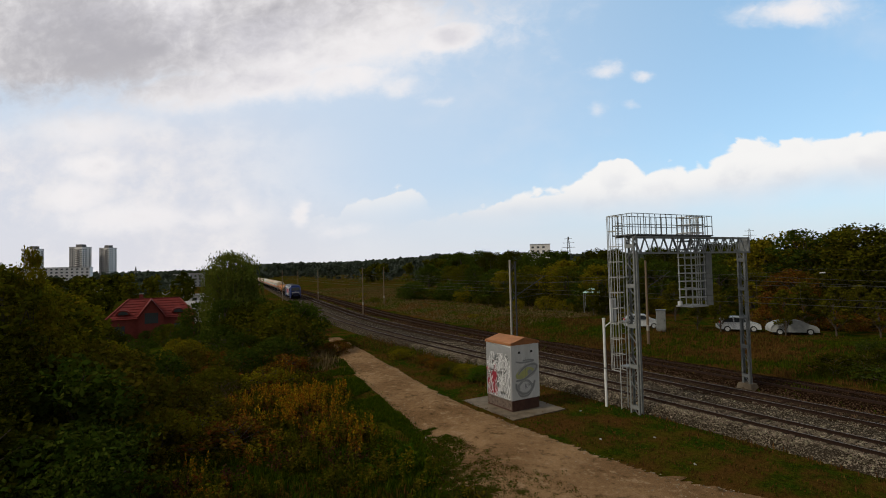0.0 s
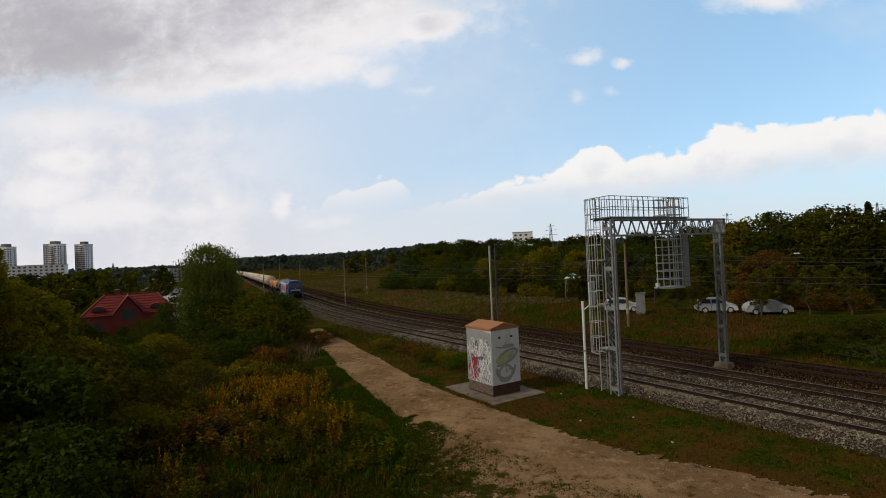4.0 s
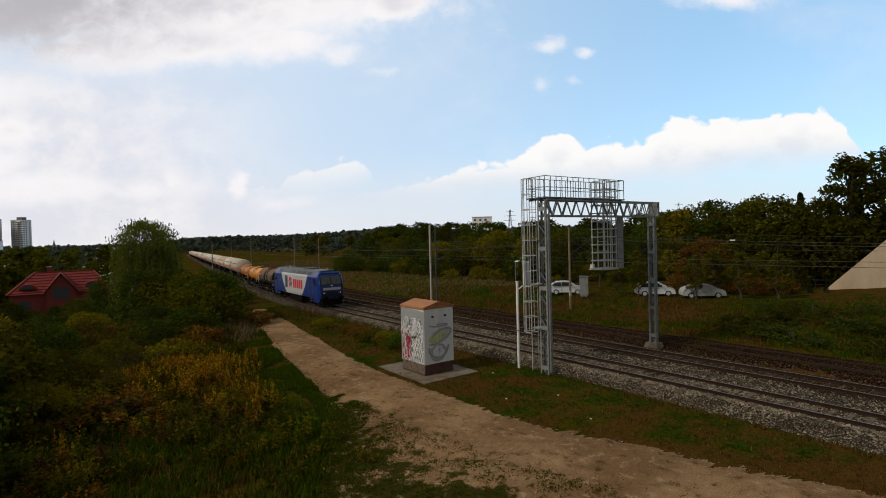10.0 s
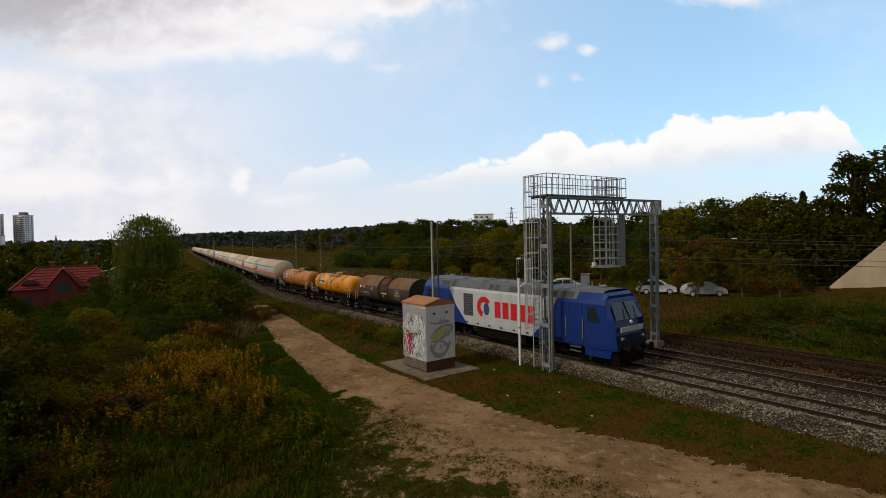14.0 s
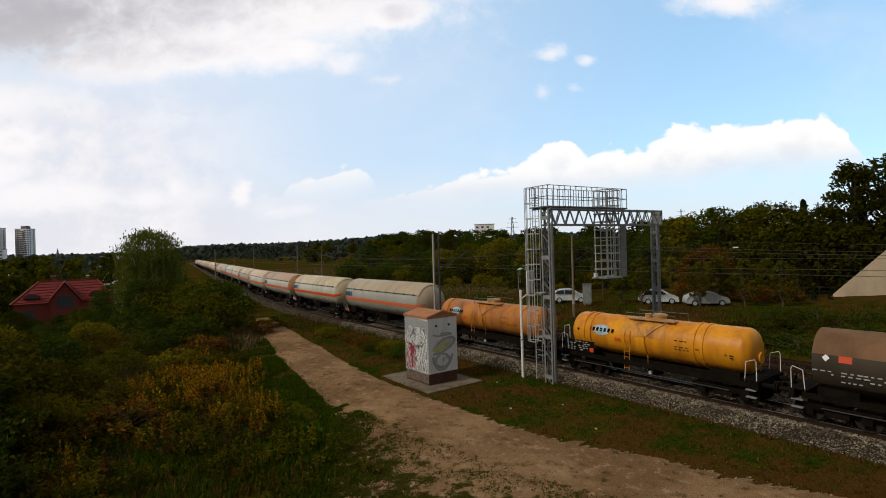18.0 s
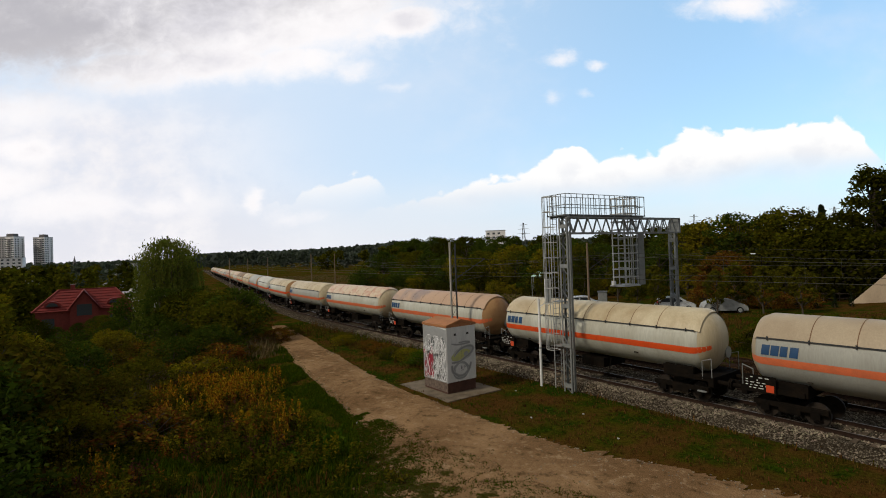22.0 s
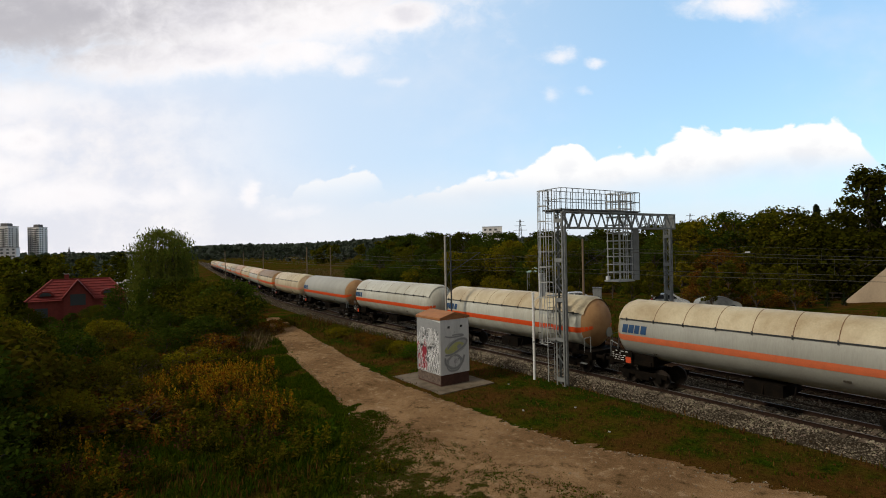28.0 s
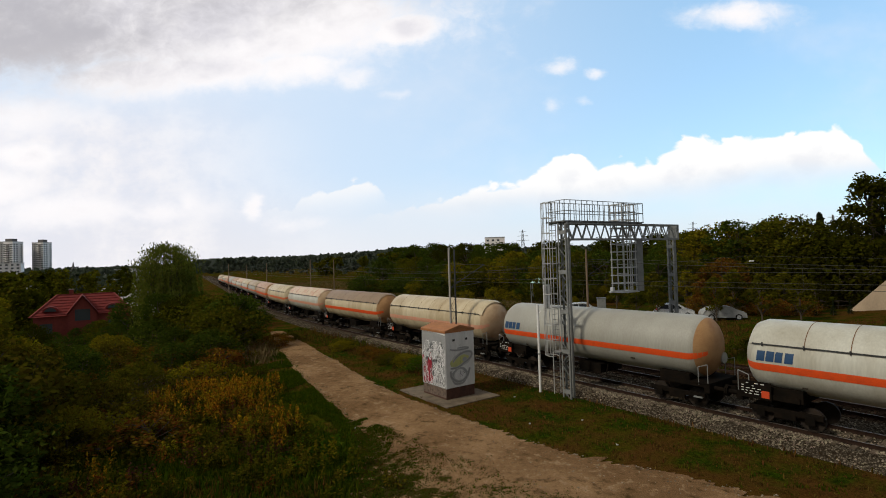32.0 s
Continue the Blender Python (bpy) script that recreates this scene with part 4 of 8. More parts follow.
# ---------------- graffiti kiosk ----------------
def make_kiosk():
    slab = Geo().box(0, 0, 0, 5.05, 3.8, 0.22)
    solid("concrete_slab", slab, "slab", "worn concrete base slab set in the grass", "slab", m=pose(-24.75, -6.75, -0.69, 0, 0, 0))
    th = thing("transformer_kiosk", "grey-white painted transformer kiosk covered with sprayed graffiti", "kiosk", m=pose(-24.6, -6.75, -0.53))
    lx, ly, h = 2.35, 2.0, 3.68
    part("plinth", Geo().box(0, 0, 0.24, lx, ly, 0.64), "plinth", th, "dark red-brown plinth", bevel=0.01)
    part("plinth_plaster", Geo().box(0, -ly / 2 - 0.006, 0.29, lx - 0.04, 0.014, 0.5), "plinth_worn", th, "scuffed grey-brown plaster")
    part("body", Geo().box(0, 0, 0.56 + (h - 0.56) / 2, lx + 0.06, ly + 0.06, h - 0.56), "kiosk", th, bevel=0.015)
    ex, ey = lx / 2 + 0.07, ly / 2 + 0.07
    roof = Geo()
    a = [(-ex, -ey, h), (-ex, 0, h + 0.28), (-ex, ey, h)]
    b = [(ex, -ey, h), (ex, 0, h + 0.28), (ex, ey, h)]
    lift = Vector((0, 0, 0.13))
    roof.loft([[Vector(p) for p in a] + [Vector(p) + lift for p in a[::-1]], [Vector(p) for p in b] + [Vector(p) + lift for p in b[::-1]]])
    part("roof", roof, "kiosk_roof", th, "low orange-brown pitched roof")
    part("gable", Geo().loft([[(ex - 0.14, -ly / 2, h), (ex - 0.14, ly / 2, h), (ex - 0.14, 0, h + 0.26)], [(ex - 0.02, -ly / 2, h), (ex - 0.02, ly / 2, h), (ex - 0.02, 0, h + 0.26)]]), "kiosk_roof", th)
    fx, fy = lx / 2 + 0.035, -ly / 2 - 0.035
    for y in (-0.45, 0.45):
        v = part("vent", Geo().box(fx, y, 3.24, 0.02, 0.24, 0.2), "kiosk", th)
        part("vent_slot", Geo().box(fx + 0.012, y, 3.24, 0.012, 0.16, 0.12), "grille", v)
    part("door_seam", Geo().box(fx, 0.0, 1.8, 0.008, 0.012, 2.3), "spray_grey", th)

    layers = [0.0088]

    def stroke(pts, width, mat, face, name):
        """A flat sprayed stroke on the wall, through points (across, up)."""
        g, pts = Geo(), [Vector(p) for p in pts]
        fine = []
        for i in range(len(pts) - 1):
            p0, p1, p2, p3 = pts[max(i - 1, 0)], pts[i], pts[i + 1], pts[min(i + 2, len(pts) - 1)]
            for k in range(6):
                t = k / 6
                fine.append(0.5 * (2 * p1 + (p2 - p0) * t + (2 * p0 - 5 * p1 + 4 * p2 - p3) * t * t + (3 * p1 - p0 - 3 * p2 + p3) * t ** 3))
        fine.append(pts[-1])
        n = len(fine)
        layers[0] += 0.00006
        layer = layers[0]
        for i, q in enumerate(fine):
            d = fine[min(i + 1, n - 1)] - fine[max(i - 1, 0)]
            side = Vector((-d.y, d.x)).normalized() * width / 2 * (0.6 + 0.4 * math.sin(math.pi * (i + 0.5) / n))
            for e in (q - side, q + side):
                g.v.append((fx + layer, e.x, e.y) if face == "end" else (e.x, fy - layer, e.y))
        g.f = [(2 * i, 2 * i + 1, 2 * i + 3, 2 * i + 2) for i in range(n - 1)]
        part(name, g, mat, th)

    def blot(cx, cy, rx, ry, mat, face, name, turn=0.0, layer=0.004):
        g = Geo()
        ring = []
        for i in range(28):
            w = 2 * math.pi * i / 28
            r = 1 + 0.10 * noise.noise((math.cos(w) * 2, math.sin(w) * 2, cx * 9))
            a, b = rx * r * math.cos(w), ry * r * math.sin(w)
            ring.append((cx + a * math.cos(turn) - b * math.sin(turn), cy + a * math.sin(turn) + b * math.cos(turn)))
        g.quad(*[(fx + layer, a, b) if face == "end" else (a, fy - layer, b) for a, b in ring])
        part(name, g, mat, th)

    random.seed(4)
    # long wall: a thicket of white curls over grey, with dark red towards the far bottom
    part("sprayed_ground", Geo().quad((-1.19, fy - 0.0007, 0.58), (1.19, fy - 0.0007, 0.58), (1.19, fy - 0.0007, 3.10), (1.19, fy - 0.0007, 3.55), (0.4, fy - 0.0007, 3.62), (-0.4, fy - 0.0007, 3.64), (-1.19, fy - 0.0007, 3.64)), "spray_haze", th, "grey sprayed ground of the long wall")
    for cx, cz, rx, ry in ((-0.5, 1.5, 0.50, 0.75), (0.4, 1.55, 0.55, 0.85), (-0.05, 2.2, 0.9, 0.42), (-0.1, 1.05, 0.95, 0.36)):
        blot(cx, cz, rx + 0.1, ry + 0.1, "spray_haze", "side", "sprayed_patch", layer=0.0010)
        blot(cx, cz, rx, ry, "spray_silver", "side", "sprayed_patch", layer=0.0016)
    for i in range(34):
        blot(random.uniform(-1.0, 1.0), random.uniform(0.85, 2.85), random.uniform(0.10, 0.22), random.uniform(0.16, 0.34), "spray_haze" if i % 4 == 0 else "spray_grey", "side", "sprayed_patch", layer=0.0022 + 0.0001 * i)
    for i in range(18):
        blot(random.uniform(-1.08, -0.22), random.uniform(0.8, 2.35), random.uniform(0.06, 0.14), random.uniform(0.12, 0.28), "spray_red", "side", "sprayed_patch", layer=0.0058 + 0.0002 * i)
    for i in range(140):
        x, z = random.uniform(-1.12, 1.08), random.uniform(0.70, 3.0)
        w, turn = random.uniform(0, 6.28), random.choice((-1, 1)) * random.uniform(0.5, 1.2)
        pts = [(x, z)]
        for k in range(random.randint(3, 5)):
            w += turn * random.uniform(0.5, 1.3)
            pts.append((min(max(pts[-1][0] + 0.12 * math.cos(w), -1.12), 1.12), min(max(pts[-1][1] + 0.24 * math.sin(w), 0.64), 3.12)))
        stroke(pts, random.uniform(0.022, 0.042), "spray_red" if x < -0.12 and z < 2.45 and i % 2 == 0 else "spray_white", "side", "sprayed_stroke")
    for i in range(7):
        x = -0.95 + 0.3 * i + random.uniform(-0.08, 0.08)
        stroke([(x, 0.62), (x + 0.12, 0.85), (x + 0.02, 1.1), (x + 0.16, 1.35)], 0.04, "spray_white", "side", "sprayed_stroke")

    def soft(pts, width):
        """A misty grey stroke: paler towards its edges."""
        for k, (wide, mat) in enumerate(((2.6, "spray_mist"), (1.8, "spray_silver"), (1.1, "spray_haze"))):
            stroke(pts, width * wide, mat, "end", "sprayed_stroke")

    # end wall: pale lime lens with a misty grey outline and a scribbled ball below
    blot(0.08, 2.10, 0.80, 0.40, "spray_mist", "end", "sprayed_patch", 0.26, 0.0016)
    blot(-0.04, 2.04, 0.70, 0.29, "spray_lime", "end", "sprayed_patch", 0.22, 0.0030)
    blot(0.30, 2.08, 0.16, 0.12, "spray_silver", "end", "sprayed_patch", 0.3, 0.0036)
    soft([(-0.72, 1.66), (-0.2, 1.68), (0.3, 1.90), (0.70, 2.12), (0.82, 2.38), (0.55, 2.50), (0.1, 2.44), (-0.3, 2.24), (-0.55, 2.0)], 0.07)
    soft([(-0.72, 2.74), (-0.35, 2.66), (0.2, 2.66), (0.6, 2.70), (0.3, 2.77), (-0.2, 2.76)], 0.05)
    blot(-0.05, 1.20, 0.60, 0.46, "spray_silver", "end", "sprayed_patch", 0.1, 0.0020)
    blot(-0.05, 1.22, 0.40, 0.32, "kiosk", "end", "sprayed_patch", 0.1, 0.0040)
    soft([(-0.72, 1.52), (-0.66, 1.18), (-0.30, 0.88), (0.12, 0.86), (0.46, 1.12), (0.66, 1.55)], 0.09)
    soft([(-0.6, 0.98), (-0.35, 0.76), (0.1, 0.76), (0.35, 0.92)], 0.06)
    for i in range(11):
        x, z = random.uniform(-0.38, 0.16), random.uniform(1.05, 1.36)
        stroke([(x, z - 0.10), (x + 0.04, z + 0.08), (x + 0.10, z - 0.05), (x + 0.15, z + 0.09)], 0.022, "spray_white" if i % 3 else "spray_grey", "end", "sprayed_stroke")


make_kiosk()


# ---------------- overhead line ----------------
def mast(s, lateral, height, arm=0.0, kind="concrete", base=-0.7):
    p = on_track(s, lateral)
    th = thing("catenary_mast", "slender pale concrete catenary mast" if kind == "concrete" else "dark steel catenary mast", "mast", "catenary masts", m=Matrix.Translation((p.x, p.y, 0)))
    if kind == "concrete":
        # bright lit front and dark rear: light and shade put into the two colours
        part("pole", Geo().box(0, 0, (base + height) / 2, 0.13, 0.10, height - base), "concrete", th, "front flange of the mast, sunlight in its pale colour", bevel=0.01)
        back = part("strut", Geo().box(0.19, 0.34, (base + height) / 2 - 0.05, 0.10, 0.07, height - base - 0.1), "grille", th, "rear flange of the mast, shade in its dark colour")
        n = 15
        for i in range(n):
            z, step = base + 0.3 + (height - base - 0.6) * i / n, (height - base - 0.6) / n
            part("lacing_bar", Geo().bar((0.03, 0.06, z + (step if i % 2 else 0)), (0.17, 0.31, z + (0 if i % 2 else step)), 0.05, 0.02), "grille", back)
    else:
        part("pole", Geo().tube((0, 0, base), (0, 0, height), 0.13, 8, 0.09), "mast_rust", th)
        part("band", Geo().tube((0, 0, 1.2), (0, 0, 1.75), 0.135, 8), "concrete", th)
    if arm:
        part("cantilever", Geo().tube((0, 0, 5.3), (0.3, arm, 6.9), 0.03, 6), "grille", th)
        part("stay", Geo().tube((0, 0, 7.0), (0.3, arm, 6.9), 0.014, 6), "grille", th)
        part("steady_arm", Geo().tube((0, 0, 5.3), (0.3, arm * 0.9, 5.6), 0.016, 6), "grille", th)
        part("insulator", Geo().tube((0.04, arm * 0.14, 5.55), (0.08, arm * 0.28, 5.75), 0.05, 8), "grille", th)


def make_overhead():
    mast(-29.4, -2.95, 8.15, 3.0)
    mast(-32.8, 16.4, 8.0, 3.4, "steel", -0.3)
    mast(-92.0, 6.9, 8.3, -2.6, "steel")
    mast(-112.0, 16.5, 8.4, 2.6, "steel", -0.3)
    mast(-150.0, 6.9, 8.3, -2.6, "steel")
    mast(-150.0, -3.2, 8.3, 3.0, "steel")
    mast(-205.0, 6.9, 8.3, -2.6, "steel")
    for lat, zc in ((0.0, 5.6), (SPACING, 5.6), (19.5, 5.6)):
        th = thing("overhead_line", "thin dark overhead contact line with droppers above the track", "overhead wire", "overhead lines")
        spans = [(34, -19.2), (-19.2, -60), (-60, -105), (-105, -150), (-150, -205)]
        for a, b in spans:
            pts = [a + (b - a) * i / 10 for i in range(11)]
            for u, w in zip(pts, pts[1:]):
                sag = lambda q: 1.35 - 0.75 * (1 - (2 * (q - a) / (b - a) - 1) ** 2)
                part("dropper", Geo().tube(on_track(u, lat, zc), on_track(u, lat, zc + sag(u)), 0.005, 4, caps=False), "wire", th)
            part("contact_wire", Geo().line([on_track(q, lat, zc) for q in pts], 0.010), "wire", th)
            part("messenger_wire", Geo().line([on_track(q, lat, zc + sag(q)) for q in pts], 0.009), "wire", th)


make_overhead()


# ---------------- train ----------------
def bogie(name, parent, x, wheelbase, r=0.46):
    g = Geo()
    for y in (-0.98, 0.98):
        g.box(x, y, 0.62, wheelbase + 0.9, 0.14, 0.22)
        g.box(x, y, 0.50, 0.8, 0.16, 0.34)
        for sx in (-1, 1):
            g.box(x + sx * wheelbase / 2, y, 0.47, 0.34, 0.2, 0.36)
    g.box(x, 0, 0.62, 0.5, 2.0, 0.2)
    ob = part(name, g, "black", parent, bevel=0.02)
    for sx in (-1, 1):
        for y in (-0.75, 0.75):
            w = Geo()
            w.tube((x + sx * wheelbase / 2, y - 0.065, r), (x + sx * wheelbase / 2, y + 0.065, r), r, 20)
            w.tube((x + sx * wheelbase / 2, y - 0.1, r), (x + sx * wheelbase / 2, y + 0.1, r), 0.12, 10)
            part("wheel", w, "wheel", ob)


def buffers(th, half):
    for sx in (-1, 1):
        for y in (-0.87, 0.87):
            g = Geo().tube((sx * (half - 0.62), y, 1.05), (sx * (half - 0.06), y, 1.05), 0.1, 10)
            g.tube((sx * (half - 0.06), y, 1.05), (sx * half, y, 1.05), 0.23, 14)
            part("buffer", g, "black", th)
        part("coupling", Geo().box(sx * (half - 0.25), 0, 1.0, 0.5, 0.12, 0.18), "black", th)


def bars(parent, x, y, z, w, h, rows, mat, name="lettering"):
    """Unreadable lettering as rows of plain bars on the near side."""
    g = Geo()
    rnd = random.Random(int(x * 100) + rows)
    for r in range(rows):
        zz, xx = z - r * max(h * 2.2, 0.11), x
        while xx < x + w:
            step = rnd.uniform(0.08, 0.24)
            if rnd.random() < 0.7:
                g.box(min(xx + step / 2, x + w), y, zz, step * 0.8, 0.006, h)
            xx += step + 0.06
    part(name, g, mat, parent)


def gas_wagon(m=None):
    """Bogie gas tank wagon, 15.4 m over the buffers."""
    th = thing("gas_tank_wagon", "bogie gas tank wagon", "tank wagon", "freight train")
    R, cz, L = 1.49, 2.76, 13.95
    prof = []
    for i in range(9):
        a = math.pi / 2 * i / 8
        prof.append((-L / 2 + 0.85 * (1 - math.cos(a)), max(R * math.sin(a), 0.02)))
    prof += [(-x, r) for x, r in prof[::-1]]
    part("tank", Geo().lathe_x(prof, 48, cz), "tank_cream", th, smooth=True)
    top = Geo().lathe_x([(-L / 2 + 0.42, R * 0.93), (-L / 2 + 0.75, R + 0.035), (L / 2 - 0.75, R + 0.035), (L / 2 - 0.42, R * 0.93)], 28, cz, -radians(66), radians(66))
    shade = part("sun_shield", top, "tank_cream", th, smooth=True)
    edge = Geo()
    for s in (-1, 1):
        a = s * radians(66)
        y, z = math.sin(a) * (R + 0.05), cz + math.cos(a) * (R + 0.05)
        edge.bar((-L / 2 + 0.6, y, z), (L / 2 - 0.6, y, z), 0.03, 0.05)
        for i in range(9):
            x = -L / 2 + 1.0 + (L - 2.0) * i / 8
            edge.box(x, y * 1.01, z, 0.05, 0.05, 0.16)
    part("shield_edge", edge, "grille", shade)
    for i in range(1, 8):
        x = -L / 2 + 1.0 + (L - 2.0) * i / 8
        part("shield_seam", Geo().lathe_x([(x - 0.016, R + 0.040), (x + 0.016, R + 0.040)], 24, cz, -radians(64), radians(64)), "rust_top", shade)
    a0, a1 = radians(96), radians(108)
    band = Geo()
    for lo, hi in ((a0, a1), (-a1, -a0)):
        end = [(-L / 2 + 0.85 * (1 - math.cos(radians(w))) - 0.006, R * math.sin(radians(w)) + 0.007) for w in (32, 42, 52, 62, 72, 82, 90)]
        band.lathe_x(end + [(-x, r) for x, r in end[::-1]], 4, cz, lo, hi)
    part("stripe", band, "stripe", th, "bright orange band round the tank", smooth=True)
    for sx in (-1, 1):
        cap = [(sx * (x + 0.006), r + 0.004) for x, r in prof[9:] if r < 0.97 * R]
        part("tank_end", Geo().lathe_x(cap, 40, cz), "end_rust", th, smooth=True)
        ring = Geo().tube((sx * (L / 2 - 0.10), 0.55, cz - 0.55), (sx * (L / 2 - 0.02), 0.55, cz - 0.55), 0.27, 16)
        part("manhole_cover", ring, "tank_grey", th)
        part("saddle", Geo().box(sx * 5.4, 0, 1.35, 1.5, 2.4, 0.5), "black", th)
        part("headstock", Geo().box(sx * 7.0, 0, 1.08, 0.24, 2.6, 0.42), "black", th)
        part("end_platform", Geo().box(sx * 6.65, 0, 1.26, 0.9, 2.6, 0.07), "black", th)
        bogie("bogie", th, sx * 5.4, 1.8)
        for y in (-1.28, 1.28):
            g = Geo()
            g.tube((sx * 7.05, y, 1.2), (sx * 7.05, y, 2.15), 0.02, 6)
            g.tube((sx * 6.62, y, 1.2), (sx * 6.62, y, 2.0), 0.02, 6)
            g.tube((sx * 7.05, y, 2.15), (sx * 6.62, y, 2.0), 0.02, 6)
            part("grab_rail", g, "galv", th)
            part("side_sill", Geo().box(sx * 5.9, y * 0.95, 1.2, 2.3, 0.12, 0.2), "black", th)
    buffers(th, 7.7)
    plate = part("data_panel", Geo().box(-6.35, -1.36, 1.42, 1.25, 0.03, 0.72), "black", th, "black lettered panel")
    bars(plate, -6.9, -1.378, 1.68, 0.95, 0.032, 5, "white")
    part("warning_label", Geo().box(-5.95, -1.378, 1.28, 0.3, 0.008, 0.3), "orange_plate", plate)
    # slanting blue blocks of the owner's mark, above the band
    for i, w in enumerate((0.30, 0.30, 0.26, 0.30)):
        u = -6.20 + i * 0.345
        low, high = radians(92), radians(76)
        hug = lambda x, a: (x, -math.sin(a) * (R + 0.012), cz + math.cos(a) * (R + 0.012))
        rows = [(low + (high - low) * k / 4, 0.05 * k / 4) for k in range(5)]
        part("logo_mark", Geo().loft([[hug(u + d, a), hug(u + w + d, a)] for a, d in rows], closed=False), "brand_blue", th, "dark blue block of the owner's mark")
    for x, z, k in ((3.2, 1.95, 0.26), (-4.6, 1.75, 0.2)):
        a = math.acos(max(-1, min(1, (z - cz) / R)))
        part("data_label", Geo().box(x, -math.sin(a) * (R + 0.01), z, k, 0.012, 0.09), "tank_brown", th)
    g = Geo()
    g.tube((-2.0, -1.1, 0.75), (2.6, -1.1, 0.75), 0.035, 6)
    for x in (-1.2, 0.2, 1.4):
        g.tube((x, -1.1, 0.75), (x, -0.9, 1.3), 0.03, 6)
    part("brake_pipe", g, "black", th)
    part("valve_box", Geo().box(0.2, 0, 1.0, 1.5, 1.9, 0.5), "black", th)
    part("ladder_step", Geo().box(6.6, -1.32, 0.62, 0.4, 0.12, 0.05), "galv", th)
    return th


def dished(L, R, depth, n=9, power=1.0):
    """Outline (x, radius) of a tank with domed ends."""
    half = []
    for i in range(n):
        a = math.pi / 2 * i / (n - 1)
        half.append((-L / 2 + depth * (1 - math.cos(a)), max(R * math.sin(a) ** power, 0.02)))
    return half + [(-x, r) for x, r in half[::-1]]


def running_gear(th, half, pivot, sill):
    """Underframe, bogies, buffers, end platforms and white handrails of a short tank wagon."""
    part("underframe", Geo().box(0, 0, 1.0, 2 * half - 1.3, 0.8, 0.30), "black", th)
    for y in (-1.18, 1.18):
        part("side_sill", Geo().box(0, y, 1.04, sill, 0.10, 0.22), "black", th)
    for sx in (-1, 1):
        part("headstock", Geo().box(sx * (half - 0.72), 0, 1.05, 0.2, 2.6, 0.40), "black", th)
        part("end_platform", Geo().box(sx * (half - 1.0), 0, 1.25, 0.55, 2.5, 0.05), "black", th)
        part("saddle", Geo().box(sx * pivot, 0, 1.22, 1.3, 1.7, 0.30), "black", th)
        bogie("bogie", th, sx * pivot, 1.8)
        for y in (-1.22, 1.22):
            rail = Geo().line([(sx * (half - 0.70), y, 1.2), (sx * (half - 0.70), y, 2.02), (sx * (half - 0.76), y, 2.12), (sx * (half - 1.1), y, 2.0), (sx * (half - 1.16), y, 1.2)], 0.016, 6)
            part("grab_rail", rail, "spray_white", th, "white end handrail")
        part("step", Geo().box(sx * (half - 0.9), -1.25, 0.55, 0.4, 0.14, 0.05), "galv", th)
        part("step", Geo().box(sx * (half - 0.9), -1.25, 0.85, 0.4, 0.14, 0.05), "galv", th)
    part("brake_pipe", Geo().tube((-sill / 2 + 0.6, -1.12, 0.62), (sill / 2 - 1.0, -1.12, 0.62), 0.025, 6), "grille", th)
    part("drain_valve", Geo().box(0.2, -0.5, 0.75, 0.5, 0.6, 0.4), "black", th)
    part("drain_cap", Geo().tube((0.25, -1.12, 0.72), (0.25, -1.0, 0.72), 0.09, 10), "spray_silver", th)
    buffers(th, half)


def side_patch(x0, x1, a0, a1, R, cz, lift=0.012, n=6):
    """A sheet that hugs the near side of a tank between two angles from the top (degrees)."""
    return Geo().lathe_x([(x0, R + lift), (x1, R + lift)], n, cz, -radians(a1), -radians(a0))


